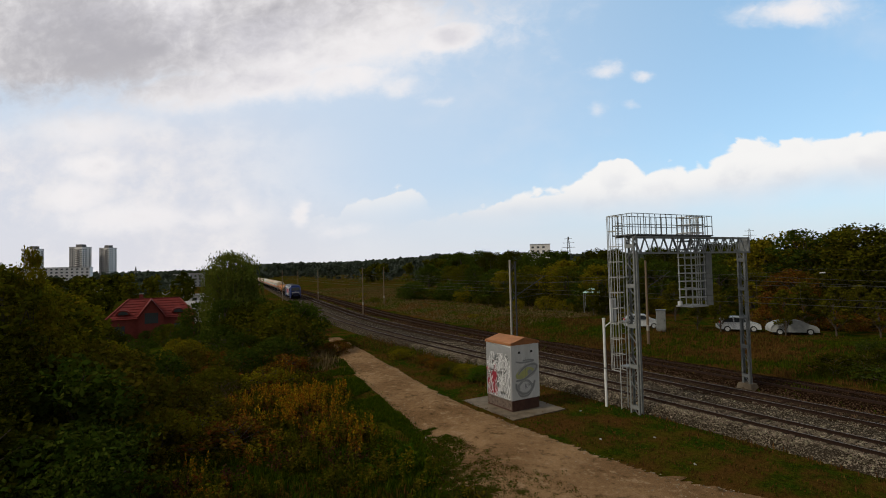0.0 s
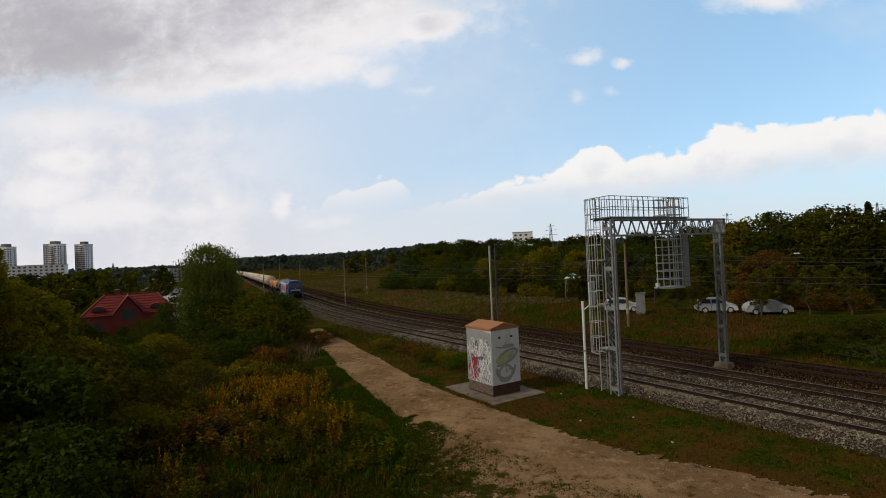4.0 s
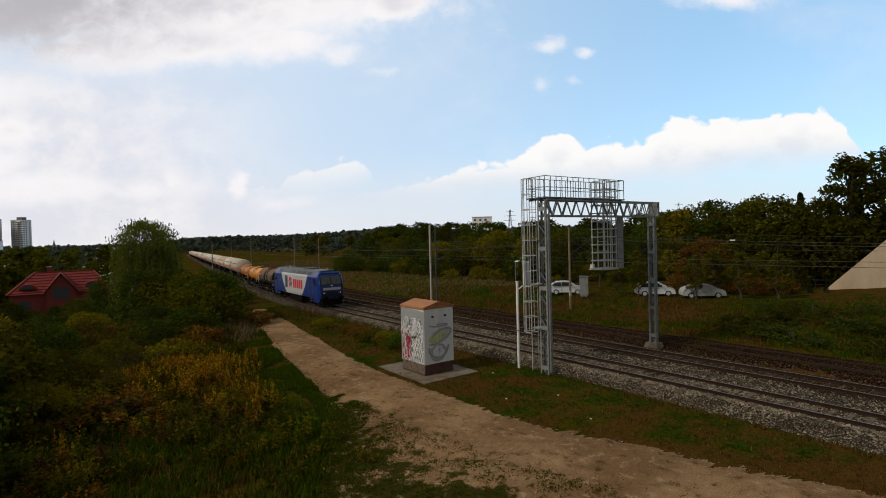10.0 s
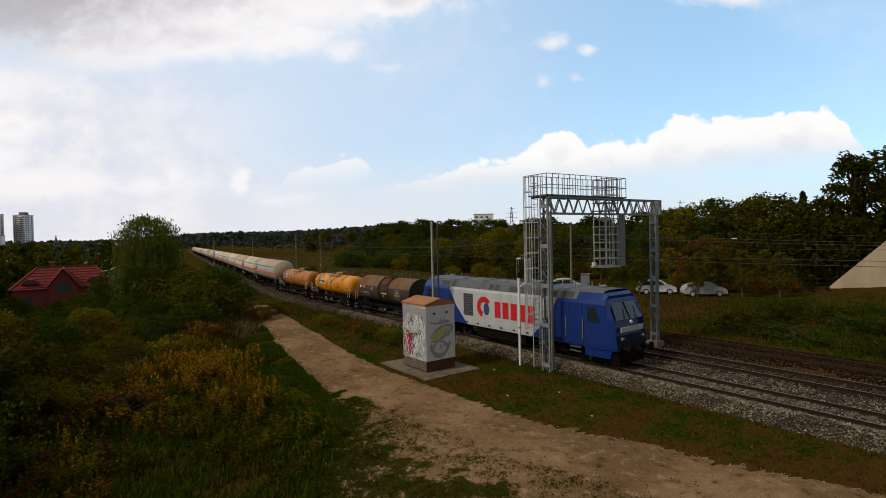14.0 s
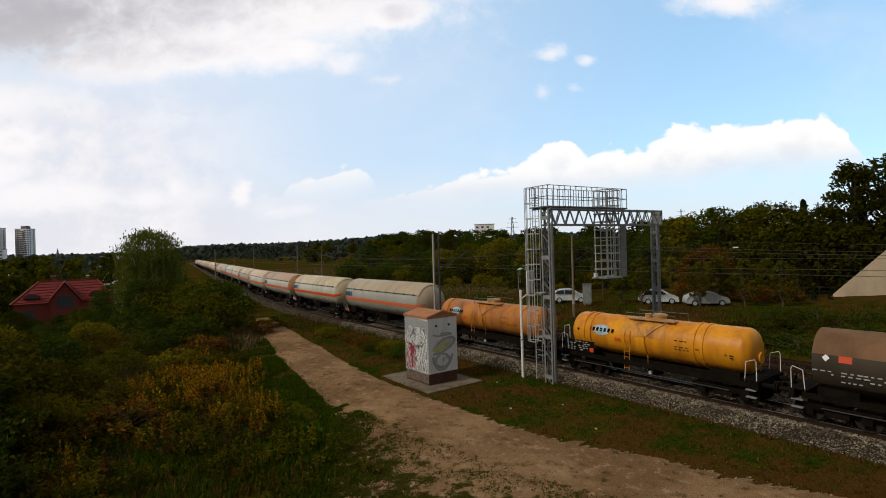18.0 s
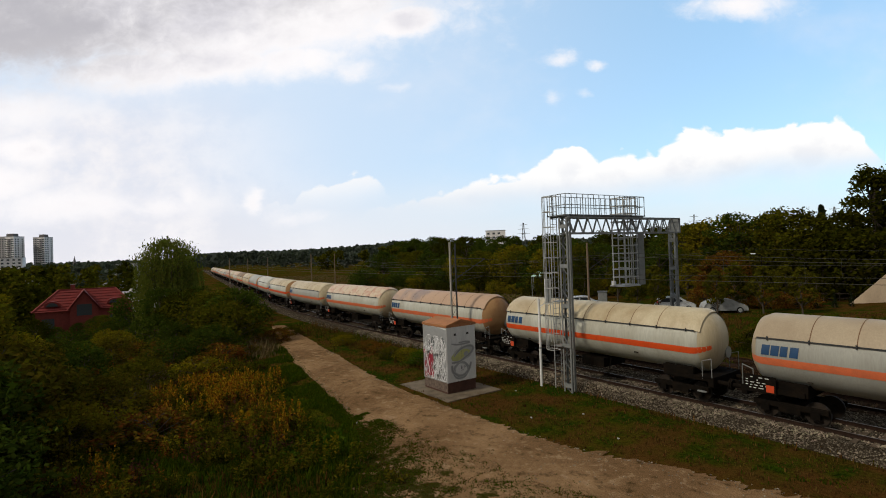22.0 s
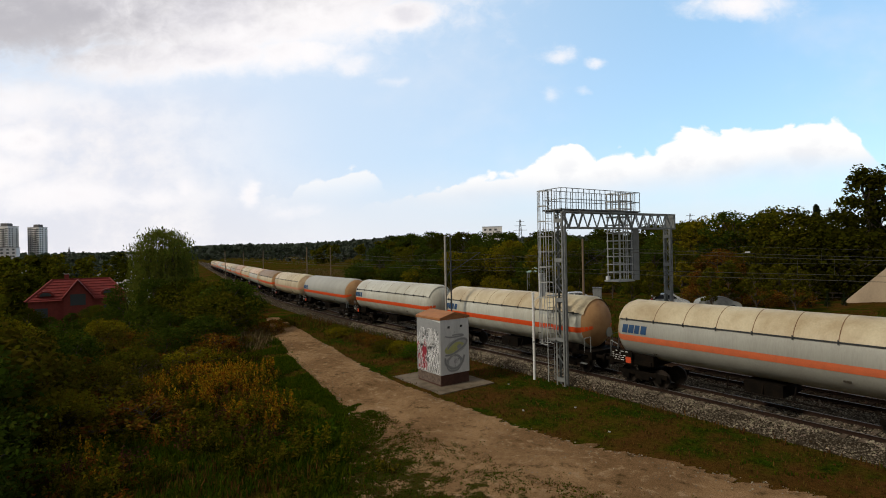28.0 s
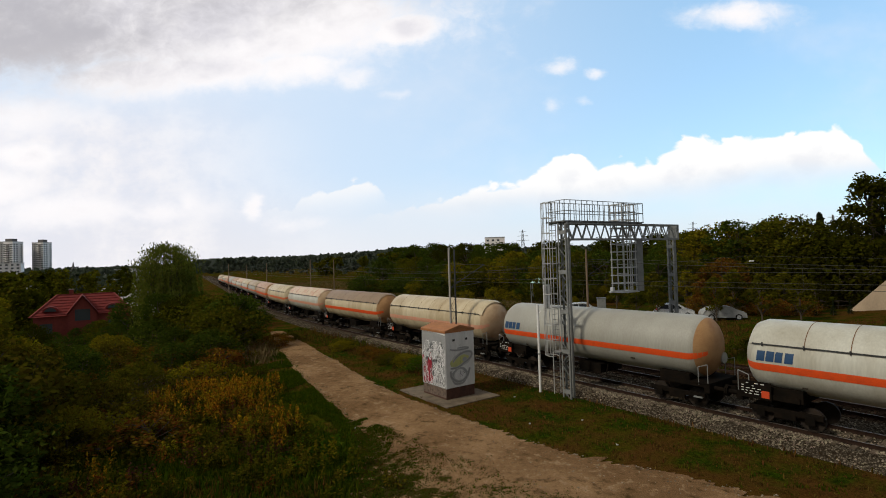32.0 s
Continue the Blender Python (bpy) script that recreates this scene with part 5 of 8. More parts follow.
def acid_wagon(L, half, mat, straps, label):
    """Short slim tank wagon with strapped tank, hatch platform, drip channel and lettered panel."""
    th = thing("oil_tank_wagon", label, "tank wagon", "freight train")
    R, cz = 1.02, 2.22
    part("tank", Geo().lathe_x(dished(L, R, 0.42, 10, 0.7), 48, cz), mat, th, smooth=True)
    for x in straps:
        part("tank_band", Geo().lathe_x([(x - 0.07, R + 0.005), (x - 0.06, R + 0.045), (x + 0.06, R + 0.045), (x + 0.07, R + 0.005)], 40, cz), mat, th, smooth=True)
    part("manhole_cover", Geo().tube((L / 2 - 0.05, 0.1, cz - 0.25), (L / 2 + 0.08, 0.1, cz - 0.25), 0.25, 14), mat, th)
    # stained plate under the hatch, with the V-shaped drip channel and its drain
    part("spill_plate", side_patch(-1.35, 1.0, -70, 80, R, cz, 0.014, 16), "tank_orange" if mat == "tank_orange" else "tank_dripped", th, "dripped and stained plate below the hatch", smooth=True)
    for sx in (-1, 1):
        pts = []
        for k in range(7):
            a = radians(28 + 8 * k)
            pts.append((-0.05 + sx * (0.98 - 0.15 * k), -math.sin(a) * (R + 0.04), cz + math.cos(a) * (R + 0.04)))
        part("drip_channel", Geo().line(pts, 0.035, 6), "tank_hatch", th)
    part("drain_pipe", Geo().line([(-0.05, -math.sin(radians(w)) * (R + 0.05), cz + math.cos(radians(w)) * (R + 0.05)) for w in (76, 90, 105, 120, 135)] + [(-0.05, -0.78, 0.75)], 0.03, 6), mat, th)
    top = cz + R
    part("hatch", Geo().lathe_x([(0, 0.01)], 3, 0).tube((0.2, 0, top - 0.06), (0.2, 0, top + 0.15), 0.33, 18), "tank_hatch", th, "pale rusty round hatch")
    part("hatch_lid", Geo().loft([[(0.2 + r * math.cos(k * 0.3491), r * math.sin(k * 0.3491), z) for k in range(18)] for r, z in ((0.37, top + 0.15), (0.37, top + 0.20), (0.26, top + 0.27), (0.08, top + 0.29))]), "tank_hatch", th, smooth=True)
    part("vent_pipe", Geo().tube((-0.42, 0, top - 0.05), (-0.42, 0, top + 0.22), 0.17, 12), "tank_hatch", th)
    part("top_walkway", Geo().box(0.05, -0.45, top - 0.02, 2.5, 0.40, 0.05), "tank_hatch", th)
    for y in (-0.66, 0.6):
        part("top_rail", Geo().line([(-1.3, y, top - 0.15), (-1.3, y, top + 0.28), (1.35, y, top + 0.28), (1.35, y, top - 0.15)], 0.017, 5), "galv_dark", th)
    for x in (-1.15, -0.85):
        part("ladder_stile", Geo().line([(x, -0.62, top - 0.2), (x, -1.07, cz + 0.25), (x, -1.13, 1.0), (x, -1.15, 0.65)], 0.018, 5), mat, th)
    for k in range(6):
        part("rung", Geo().tube((-1.15, -1.14, 0.75 + 0.28 * k), (-0.85, -1.14, 0.75 + 0.28 * k), 0.012, 5), mat, th)
    # emblem: a pale ragged oval with dark blocks across it
    bx = -L / 2 + 2.15
    ring = []
    for i in range(32):
        w = 2 * math.pi * i / 32
        k = 1 + (0.16 if i % 2 else -0.06)
        ring.append((bx + 0.50 * k * math.cos(w), 0.27 * k * math.sin(w)))
    wrap = lambda u, v, d: (u, -math.sin(radians(74) - v / R) * (R + d), cz + math.cos(radians(74) - v / R) * (R + d))
    badge = Geo()
    for i in range(32):
        a, b = ring[i], ring[(i + 1) % 32]
        badge.quad(wrap(*a, 0.018), wrap(*b, 0.018), wrap(bx, 0, 0.022))
    part("badge", badge, "badge_blue", th, "pale blue-grey oval emblem")
    for i in range(7):
        u = bx - 0.80 + i * 0.235
        part("logo_mark", Geo().quad(wrap(u, -0.10, 0.026), wrap(u + 0.15, -0.09, 0.026), wrap(u + 0.17, 0.10, 0.026), wrap(u + 0.02, 0.10, 0.026)), "black", th, "dark block of the emblem")
    part("hazard_diamond", Geo().quad(wrap(-L / 2 + 0.55, -0.05, 0.02), wrap(-L / 2 + 0.75, -0.05, 0.02), wrap(-L / 2 + 0.65, -0.20, 0.02)), "black", th)
    part("warning_label", Geo().box(bx + 1.0, -R - 0.012, cz - 0.10, 0.34, 0.012, 0.16), "orange_plate", th)
    bars(th, bx + 0.9, -R * 0.97 - 0.012, cz + 0.12, 0.35, 0.05, 1, "tank_brown")
    bars(th, L / 2 - 3.3, -R * 0.97 - 0.014, cz + 0.22, 0.55, 0.05, 2, "tank_brown")
    bars(th, L / 2 - 3.3, -R - 0.014, cz - 0.06, 1.5, 0.035, 2, "tank_brown")
    bars(th, L / 2 - 1.0, -R - 0.014, cz - 0.12, 0.3, 0.05, 2, "tank_brown")
    plate = part("data_panel", Geo().box(-L / 2 + 0.85, -1.20, 1.50, 1.95, 0.03, 0.62), "black", th, "black lettered panel")
    bars(plate, -L / 2 + 0.0, -1.222, 1.73, 1.45, 0.045, 5, "spray_silver")
    part("warning_label", Geo().box(-L / 2 + 1.66, -1.222, 1.36, 0.24, 0.008, 0.22), "orange_plate", plate)
    running_gear(th, half, half - 2.15, L + 0.4)
    return th


def clad_wagon():
    """Dark tank wagon with a tan upper cladding in two lengths, a stained middle bay and a round emblem."""
    th = thing("oil_tank_wagon", "dark brown oil tank wagon with tan upper cladding and stained middle", "tank wagon", "freight train")
    R, cz, L, half = 1.22, 2.30, 9.1, 5.85
    part("tank", Geo().lathe_x(dished(L, R, 0.30, 10, 0.6), 48, cz), "tank_brown", th, smooth=True)
    for x0, x1 in ((-L / 2 + 0.10, -0.75), (1.05, L / 2 - 0.12)):
        part("cladding", Geo().lathe_x([(x0, R + 0.03), (x1, R + 0.03)], 24, cz, -radians(71), radians(71)), "rust_top", th, "tan-brown upper cladding", smooth=True)
        part("side_cladding", Geo().lathe_x([(x0, R + 0.02), (x1, R + 0.02)], 14, cz, -radians(128), -radians(71)), "tank_olive", th, "dark olive-brown side cladding", smooth=True)
    part("cladding_rim", Geo().lathe_x([(L / 2 - 0.16, R + 0.05), (L / 2 - 0.06, R + 0.05)], 40, cz), "tank_brown", th, smooth=True)
    for x in (-0.72, -0.5, 0.98):
        part("tank_band", Geo().lathe_x([(x - 0.05, R + 0.06), (x + 0.05, R + 0.06)], 40, cz), "end_dark", th, smooth=True)
    part("flap", side_patch(-0.35, 0.75, 22, 62, R, cz, 0.07, 5), "rust_dark", th, "rust-red hatch flap")
    top = cz + R
    part("hatch", Geo().tube((0.2, 0, top - 0.05), (0.2, 0, top + 0.12), 0.36, 18), "end_dark", th)
    part("top_walkway", Geo().box(0.15, -0.1, top + 0.02, 1.7, 0.9, 0.05), "end_dark", th)
    for y in (-0.55, 0.5):
        part("top_rail", Geo().line([(-0.7, y, top - 0.1), (-0.7, y, top + 0.16), (1.1, y, top + 0.16), (1.1, y, top - 0.1)], 0.017, 5), "end_dark", th)
    wrap = lambda u, v, d: (u, -math.sin(radians(96) - v / R) * (R + d), cz + math.cos(radians(96) - v / R) * (R + d))
    badge = Geo()
    for i in range(32):
        w0, w1 = 2 * math.pi * i / 32, 2 * math.pi * (i + 1) / 32
        badge.quad(*[wrap(2.55 + r * math.cos(w), r * math.sin(w), 0.034) for r, w in ((0.46, w0), (0.46, w1), (0.425, w1), (0.425, w0))])
    part("badge", badge, "tank_beige", th, "thin pale round emblem")
    for v, w, h in ((0.17, 0.30, 0.18), (-0.05, 0.66, 0.11), (-0.24, 0.30, 0.04)):
        part("logo_mark", Geo().quad(wrap(2.55 - w / 2, v - h / 2, 0.034), wrap(2.55 + w / 2, v - h / 2, 0.034), wrap(2.55 + w / 2, v + h / 2, 0.034), wrap(2.55 - w / 2, v + h / 2, 0.034)), "tank_beige", th)
    part("yellow_label", Geo().quad(wrap(-0.15, -0.05, 0.03), wrap(0.85, -0.05, 0.03), wrap(0.85, 0.04, 0.03), wrap(-0.15, 0.04, 0.03)), "yellow_bar", th)
    part("warning_sign", Geo().quad(wrap(0.12, -0.28, 0.03), wrap(0.32, -0.28, 0.03), wrap(0.22, -0.12, 0.03)), "white", th, "small white warning triangle")
    part("hazard_diamond", Geo().quad(wrap(-4.0, 0.28, 0.03), wrap(-3.88, 0.42, 0.03), wrap(-4.0, 0.56, 0.03), wrap(-4.12, 0.42, 0.03)), "white", th, "white hazard diamond")
    part("warning_label", Geo().quad(wrap(-3.6, 0.30, 0.03), wrap(-3.2, 0.30, 0.03), wrap(-3.2, 0.54, 0.03), wrap(-3.6, 0.54, 0.03)), "orange_plate", th)
    bars(th, -2.15, -R - 0.03, cz + 0.30, 0.5, 0.045, 3, "spray_silver")
    for x, n in ((-4.45, 2), (-3.55, 4), (-2.9, 3)):
        bars(th, x, -R * 0.985 - 0.03, cz - 0.20, 0.65, 0.045, n, "spray_silver")
    part("end_label", Geo().box(L / 2 - 0.45, -R * 0.95 - 0.03, cz - 0.45, 0.22, 0.012, 0.22), "spray_grey", th)
    bars(th, -2.4, -1.24, 1.10, 0.8, 0.03, 1, "spray_silver")
    running_gear(th, half, half - 2.1, L + 0.5)
    return th


def locomotive():
    th = thing("diesel_locomotive", "blue and silver-white four-axle diesel locomotive with red side markings", "locomotive", "freight train")
    # cross-section (half width, height), from the sill over the shoulder to the roof
    half = [(1.46, 0.95), (1.48, 1.15), (1.48, 2.55), (1.46, 3.30), (1.40, 3.46), (1.12, 3.86), (0.98, 3.98), (0.0, 4.04)]
    sect = [(-y, z) for y, z in half] + [(y, z) for y, z in half[-2::-1]]
    n = len(sect)

    def ring(x, shear=0.0, sy=1.0, top=None, nose=0.0):
        out = []
        for y, z in sect:
            zz = min(z, top) if top else z
            out.append((x - shear * (zz - 0.95) - nose * max(zz - 2.25, 0.0), y * sy, zz))
        return out

    mid = part("body_side", Geo().loft([[p for p in ring(-5.0, 0.0)], ring(5.0, 0.0)], caps=False), "loco_white", th, "silver-white middle body")
    for sgn in (-1, 1):
        g = Geo()
        rings = [ring(5.0), ring(6.9), ring(8.0, nose=0.0, top=3.9), ring(8.35, sy=0.985, top=3.75, nose=0.10), ring(8.75, sy=0.93, top=3.60, nose=0.42), ring(8.86, sy=0.88, top=3.5, nose=0.50)]
        rings = [[(sgn * x, y, z) for x, y, z in r] for r in rings]
        if sgn < 0:
            rings = [r[::-1] for r in rings]
        g.loft(rings, caps=False)
        g.quad(*(rings[-1] if sgn > 0 else rings[-1]))
        cab = part("cab", g, "loco_blue", th, "bright blue cab end")
        # slanting edge of the blue paint on both sides
        for sy in (-1, 1):
            w = Geo()
            w.quad(*[(sgn * x, sy * 1.486, z) for x, z in ((5.02, 0.97), (3.05, 0.97), (4.3, 2.2), (5.02, 3.28))])
            part("paint_flash", w, "loco_blue", cab)
            win = Geo().loft([[(sgn * x, sy * 1.488, z) for x, z in ((7.15, 2.35), (7.95, 2.35), (7.62, 3.15), (7.15, 3.15))], [(sgn * x, sy * 1.50, z) for x, z in ((7.15, 2.35), (7.95, 2.35), (7.62, 3.15), (7.15, 3.15))]])
            part("side_window", win, "glass", cab)
            door = Geo()
            for x in (5.85, 6.75):
                door.box(sgn * x, sy * 1.49, 2.15, 0.03, 0.02, 2.2)
            part("door_seam", door, "grille", cab)
            for x in (5.72, 6.88):
                part("door_handrail", Geo().tube((sgn * x, sy * 1.54, 1.35), (sgn * x, sy * 1.54, 2.5), 0.022, 6), "galv", cab)
            part("step", Geo().box(sgn * 6.3, sy * 1.42, 0.62, 0.75, 0.12, 0.05), "galv_dark", cab)
            part("step", Geo().box(sgn * 6.3, sy * 1.42, 0.86, 0.75, 0.12, 0.05), "galv_dark", cab)
        # windscreen, apron and front fittings

        def nose_x(z):
            return 8.86 - 0.50 * max(z - 2.25, 0.0)

        scr = Geo().loft([[(sgn * (nose_x(z) + 0.02), y, z) for y, z in ((-1.18, 2.52), (1.18, 2.52), (1.02, 3.38), (-1.02, 3.38))], [(sgn * (nose_x(z) - 0.04), y, z) for y, z in ((-1.18, 2.52), (1.18, 2.52), (1.02, 3.38), (-1.02, 3.38))]])
        part("windscreen", scr, "glass", cab)
        part("screen_pillar", Geo().bar((sgn * (nose_x(2.52) + 0.03), 0, 2.52), (sgn * (nose_x(3.38) + 0.03), 0, 3.38), 0.05), "black", cab)
        for y in (-0.5, 0.5):
            part("wiper", Geo().bar((sgn * (nose_x(2.5) + 0.05), y, 2.5), (sgn * (nose_x(3.1) + 0.05), y + 0.25, 3.1), 0.025), "black", cab)
        part("apron_band", Geo().box(sgn * 8.88, 0, 2.03, 0.05, 2.0, 0.26), "loco_white", cab, "silver band under the windscreen")
        part("lower_front", Geo().box(sgn * 8.87, 0, 1.40, 0.06, 2.35, 0.70), "loco_navy", cab)
        part("front_skirt", Geo().loft([[(sgn * 6.95, y, z) for y, z in ((-1.45, 0.50), (1.45, 0.50), (1.47, 0.98), (-1.47, 0.98))], [(sgn * x, y, z) for x, y, z in ((8.45, -1.36, 0.50), (8.45, 1.36, 0.50), (8.62, 1.38, 0.98), (8.62, -1.38, 0.98))]]), "loco_blue", cab)
        for y in (-0.95, 0.95):
            part("headlight", Geo().tube((sgn * 8.88, y, 1.58), (sgn * 8.93, y, 1.58), 0.085, 14), "lamp_lens", cab)
            part("marker_lamp", Geo().tube((sgn * 8.88, y * 0.78, 1.58), (sgn * 8.93, y * 0.78, 1.58), 0.06, 12), "galv_dark", cab)
        part("top_light", Geo().tube((sgn * (nose_x(2.4)), 0, 2.38), (sgn * (nose_x(2.4) + 0.08), 0, 2.38), 0.085, 12), "lamp_lens", cab)
        part("snow_plough", Geo().loft([[(sgn * 8.5, -1.3, 0.2), (sgn * 8.5, 1.3, 0.2), (sgn * 8.5, 1.3, 0.95), (sgn * 8.5, -1.3, 0.95)], [(sgn * 8.85, -1.1, 0.25), (sgn * 8.85, 1.1, 0.25), (sgn * 8.85, 1.2, 0.95), (sgn * 8.85, -1.2, 0.95)]]), "black", cab)
        part("air_horn", Geo().tube((sgn * 6.6, 0.3, 4.08), (sgn * 7.1, 0.3, 4.12), 0.05, 8, 0.09), "galv", cab)
        for x, y in ((5.6, -0.5), (6.0, 0.5), (7.0, -0.2)):
            part("roof_aerial", Geo().tube((sgn * x, y, 4.0), (sgn * x, y, 4.32), 0.03, 6), "galv", cab)
        bogie("bogie", th, sgn * 5.2, 2.6, 0.53)
        part("cab_roof", Geo().loft([[(sgn * x, y * 1.012, z + 0.015) for y, z in sect[5:10]] for x in (6.42, 7.95)], closed=False), "loco_roof", cab, "dark equipment deck on the cab roof")
    # roof hood with grilles
    roof = part("roof_hood", Geo().loft([[(x, y * 1.012, z + 0.015) for y, z in sect[4:11]] for x in (-6.4, 6.4)], closed=False), "loco_roof", th, "grey sloping roof hood")
    for x0, x1 in ((1.0, 2.6), (2.75, 4.3), (4.55, 6.1), (-6.2, -5.2), (-0.9, -0.5), (-0.35, 0.05)):
        for sy in (-1, 1):
            g = Geo().quad(*[(x, sy * y, z) for x, y, z in ((x0, 1.395, 3.52), (x1, 1.395, 3.52), (x1, 1.165, 3.85), (x0, 1.165, 3.85))])
            part("roof_grille", g, "grille", roof)
    for x in (-4.0, -1.8, 0.4, 2.6):
        part("roof_seam", Geo().box(x, 0, 4.06, 0.05, 2.0, 0.03), "grille", roof)
    part("exhaust", Geo().box(2.4, 0, 4.12, 2.6, 1.0, 0.14), "grille", roof)
    part("roof_rail", Geo().tube((-3.5, -0.9, 4.1), (3.5, -0.9, 4.1), 0.025, 6), "galv", roof)
    for x in (-2.9,):
        part("side_grille", Geo().box(x, -1.486, 2.35, 1.0, 0.02, 1.5), "grille", mid, "dark louvred side intake")
    g = Geo()
    for i in range(9):
        g.box(-2.9, -1.50, 1.72 + i * 0.155, 0.95, 0.015, 0.05)
    part("louvre", g, "loco_roof", mid)
    # red side markings: a round emblem and five plain blocks
    em = Geo()
    for a0, a1, r0, r1 in ((0.6, 4.4, 0.34, 0.72), (-1.0, 0.6, 0.0, 0.30)):
        k = 14
        for i in range(k):
            w0, w1 = a0 + (a1 - a0) * i / k, a0 + (a1 - a0) * (i + 1) / k
            em.quad(*[(-1.25 + r * math.cos(w), -1.492, 2.3 + r * math.sin(w)) for r, w in ((r0, w0), (r1, w0), (r1, w1), (r0, w1))])
    part("emblem", em, "brand_red", mid, "red crescent emblem")
    for i in range(5):
        part("marking_block", Geo().box(0.08 + i * 0.74, -1.490, 2.26, 0.54, 0.012, 1.05), "brand_red", mid, "plain red block", bevel=0.004)
    em2 = Geo().quad(*[(-1.0 + 0.28 * math.cos(2 * math.pi * i / 20), -1.494, 2.2 + 0.42 * math.sin(2 * math.pi * i / 20)) for i in range(20)])
    part("emblem", em2, "brand_blue", mid, "blue inner emblem")
    part("fuel_tank", Geo().box(0, 0, 0.62, 4.6, 2.5, 0.7), "black", th, bevel=0.06)
    part("solebar", Geo().box(0, 0, 0.98, 17.2, 2.7, 0.16), "black", th)
    g = Geo()
    for i in range(8):
        g.box(-4.2 + i * 1.15, -1.49, 1.12, 0.22, 0.012, 0.10)
    part("lower_label", g, "grille", mid)
    buffers(th, 9.45)
    return th


def repaint(wagon, tank, shield, stripe, logo, label, end="tank_cream"):
    """Paints a copied wagon; with no shield it loses its sun shield and seams."""
    tagged(wagon, label)
    for ob in list(wagon.children):
        stem = ob.name.split(".")[0]
        if stem == "sun_shield" and not shield:
            for c in list(ob.children):
                bpy.data.objects.remove(c)
            bpy.data.objects.remove(ob)
            continue
        mat = {"tank": tank, "sun_shield": shield, "tank_end": end, "stripe": stripe, "logo_mark": logo}.get(stem)
        if mat:
            ob.material_slots[0].link = "OBJECT"
            ob.material_slots[0].material = M[mat]


TRAIN = []    # (thing, metres from the engine's rear corner to its middle)


def make_train():
    TRAIN.append((locomotive(), 8.7))
    TRAIN.append((clad_wagon(), -6.65))
    TRAIN.append((acid_wagon(9.5, 5.8, "tank_yellow", (-3.75, -3.35, 2.35, 2.75), "bright yellow-orange tank wagon with dripped hatch and double straps"), -18.15))
    TRAIN.append((acid_wagon(10.3, 6.35, "tank_orange", (-4.1, 3.5), "rusty orange tank wagon with stained sides and single straps"), -30.35))
    looks = [("tank_grey", "tank_beige", "stripe_faded", "brand_blue", "pale grey gas tank wagon with dusty beige top panels", "tank_beige"),
             ("tank_white", "tank_cream", "stripe", "brand_blue", "off-white gas tank wagon with cream-yellow top and red-orange band", "tank_cream"),
             ("tank_white", "tank_patchy", "stripe_faded", "brand_blue", "off-white gas tank wagon with patchy pink and mauve top panels", "end_rust"),
             ("tank_white", "tank_blotched", "stripe_faded", "brand_blue", "off-white gas tank wagon with pink blotches on its top", "tank_cream"),
             ("tank_grey", "tank_cream", "stripe_faded", "brand_blue", "greenish grey gas tank wagon with cream top and orange band", "tank_cream"),
             ("tank_white", "tank_cream", "stripe", "brand_blue", "white gas tank wagon with cream top and a rusty yellow end", "end_rust"),
             ("tank_white", "tank_white", "stripe", "brand_blue", "clean off-white gas tank wagon with a red-orange band", "tank_white"),
             ("tank_grey", None, "stripe", "brand_blue", "grey gas tank wagon without a shield, with bright orange band", "end_rust"),
             ("tank_cream", "tank_cream", "stripe_pale", "tank_cream", "cream gas tank wagon with a washed-out pink band", "end_pale"),
             ("tank_cream", "tank_dun", "stripe", "tank_cream", "cream gas tank wagon with dun-brown top and red band", "end_rust"),
             ("tank_white", "tank_blotched", "stripe_pale", "tank_white", "white gas tank wagon with rusty pink top", "end_pale"),
             ("tank_cream", "tank_cream", "stripe_faded", "tank_cream", "plain cream gas tank wagon", "tank_cream"),
             ("tank_pink", "tank_pink", "stripe", "tank_pink", "dusty reddish gas tank wagon", "end_rust")]
    first = gas_wagon()
    wagons = [first] + [copy_thing(first, Matrix()) for i in range(21)]
    for i, w in enumerate(wagons):
        repaint(w, *looks[i if i < 13 else (i * 5) % 13])
        TRAIN.append((w, -36.7 - 15.42 * (i + 0.5)))


make_train()


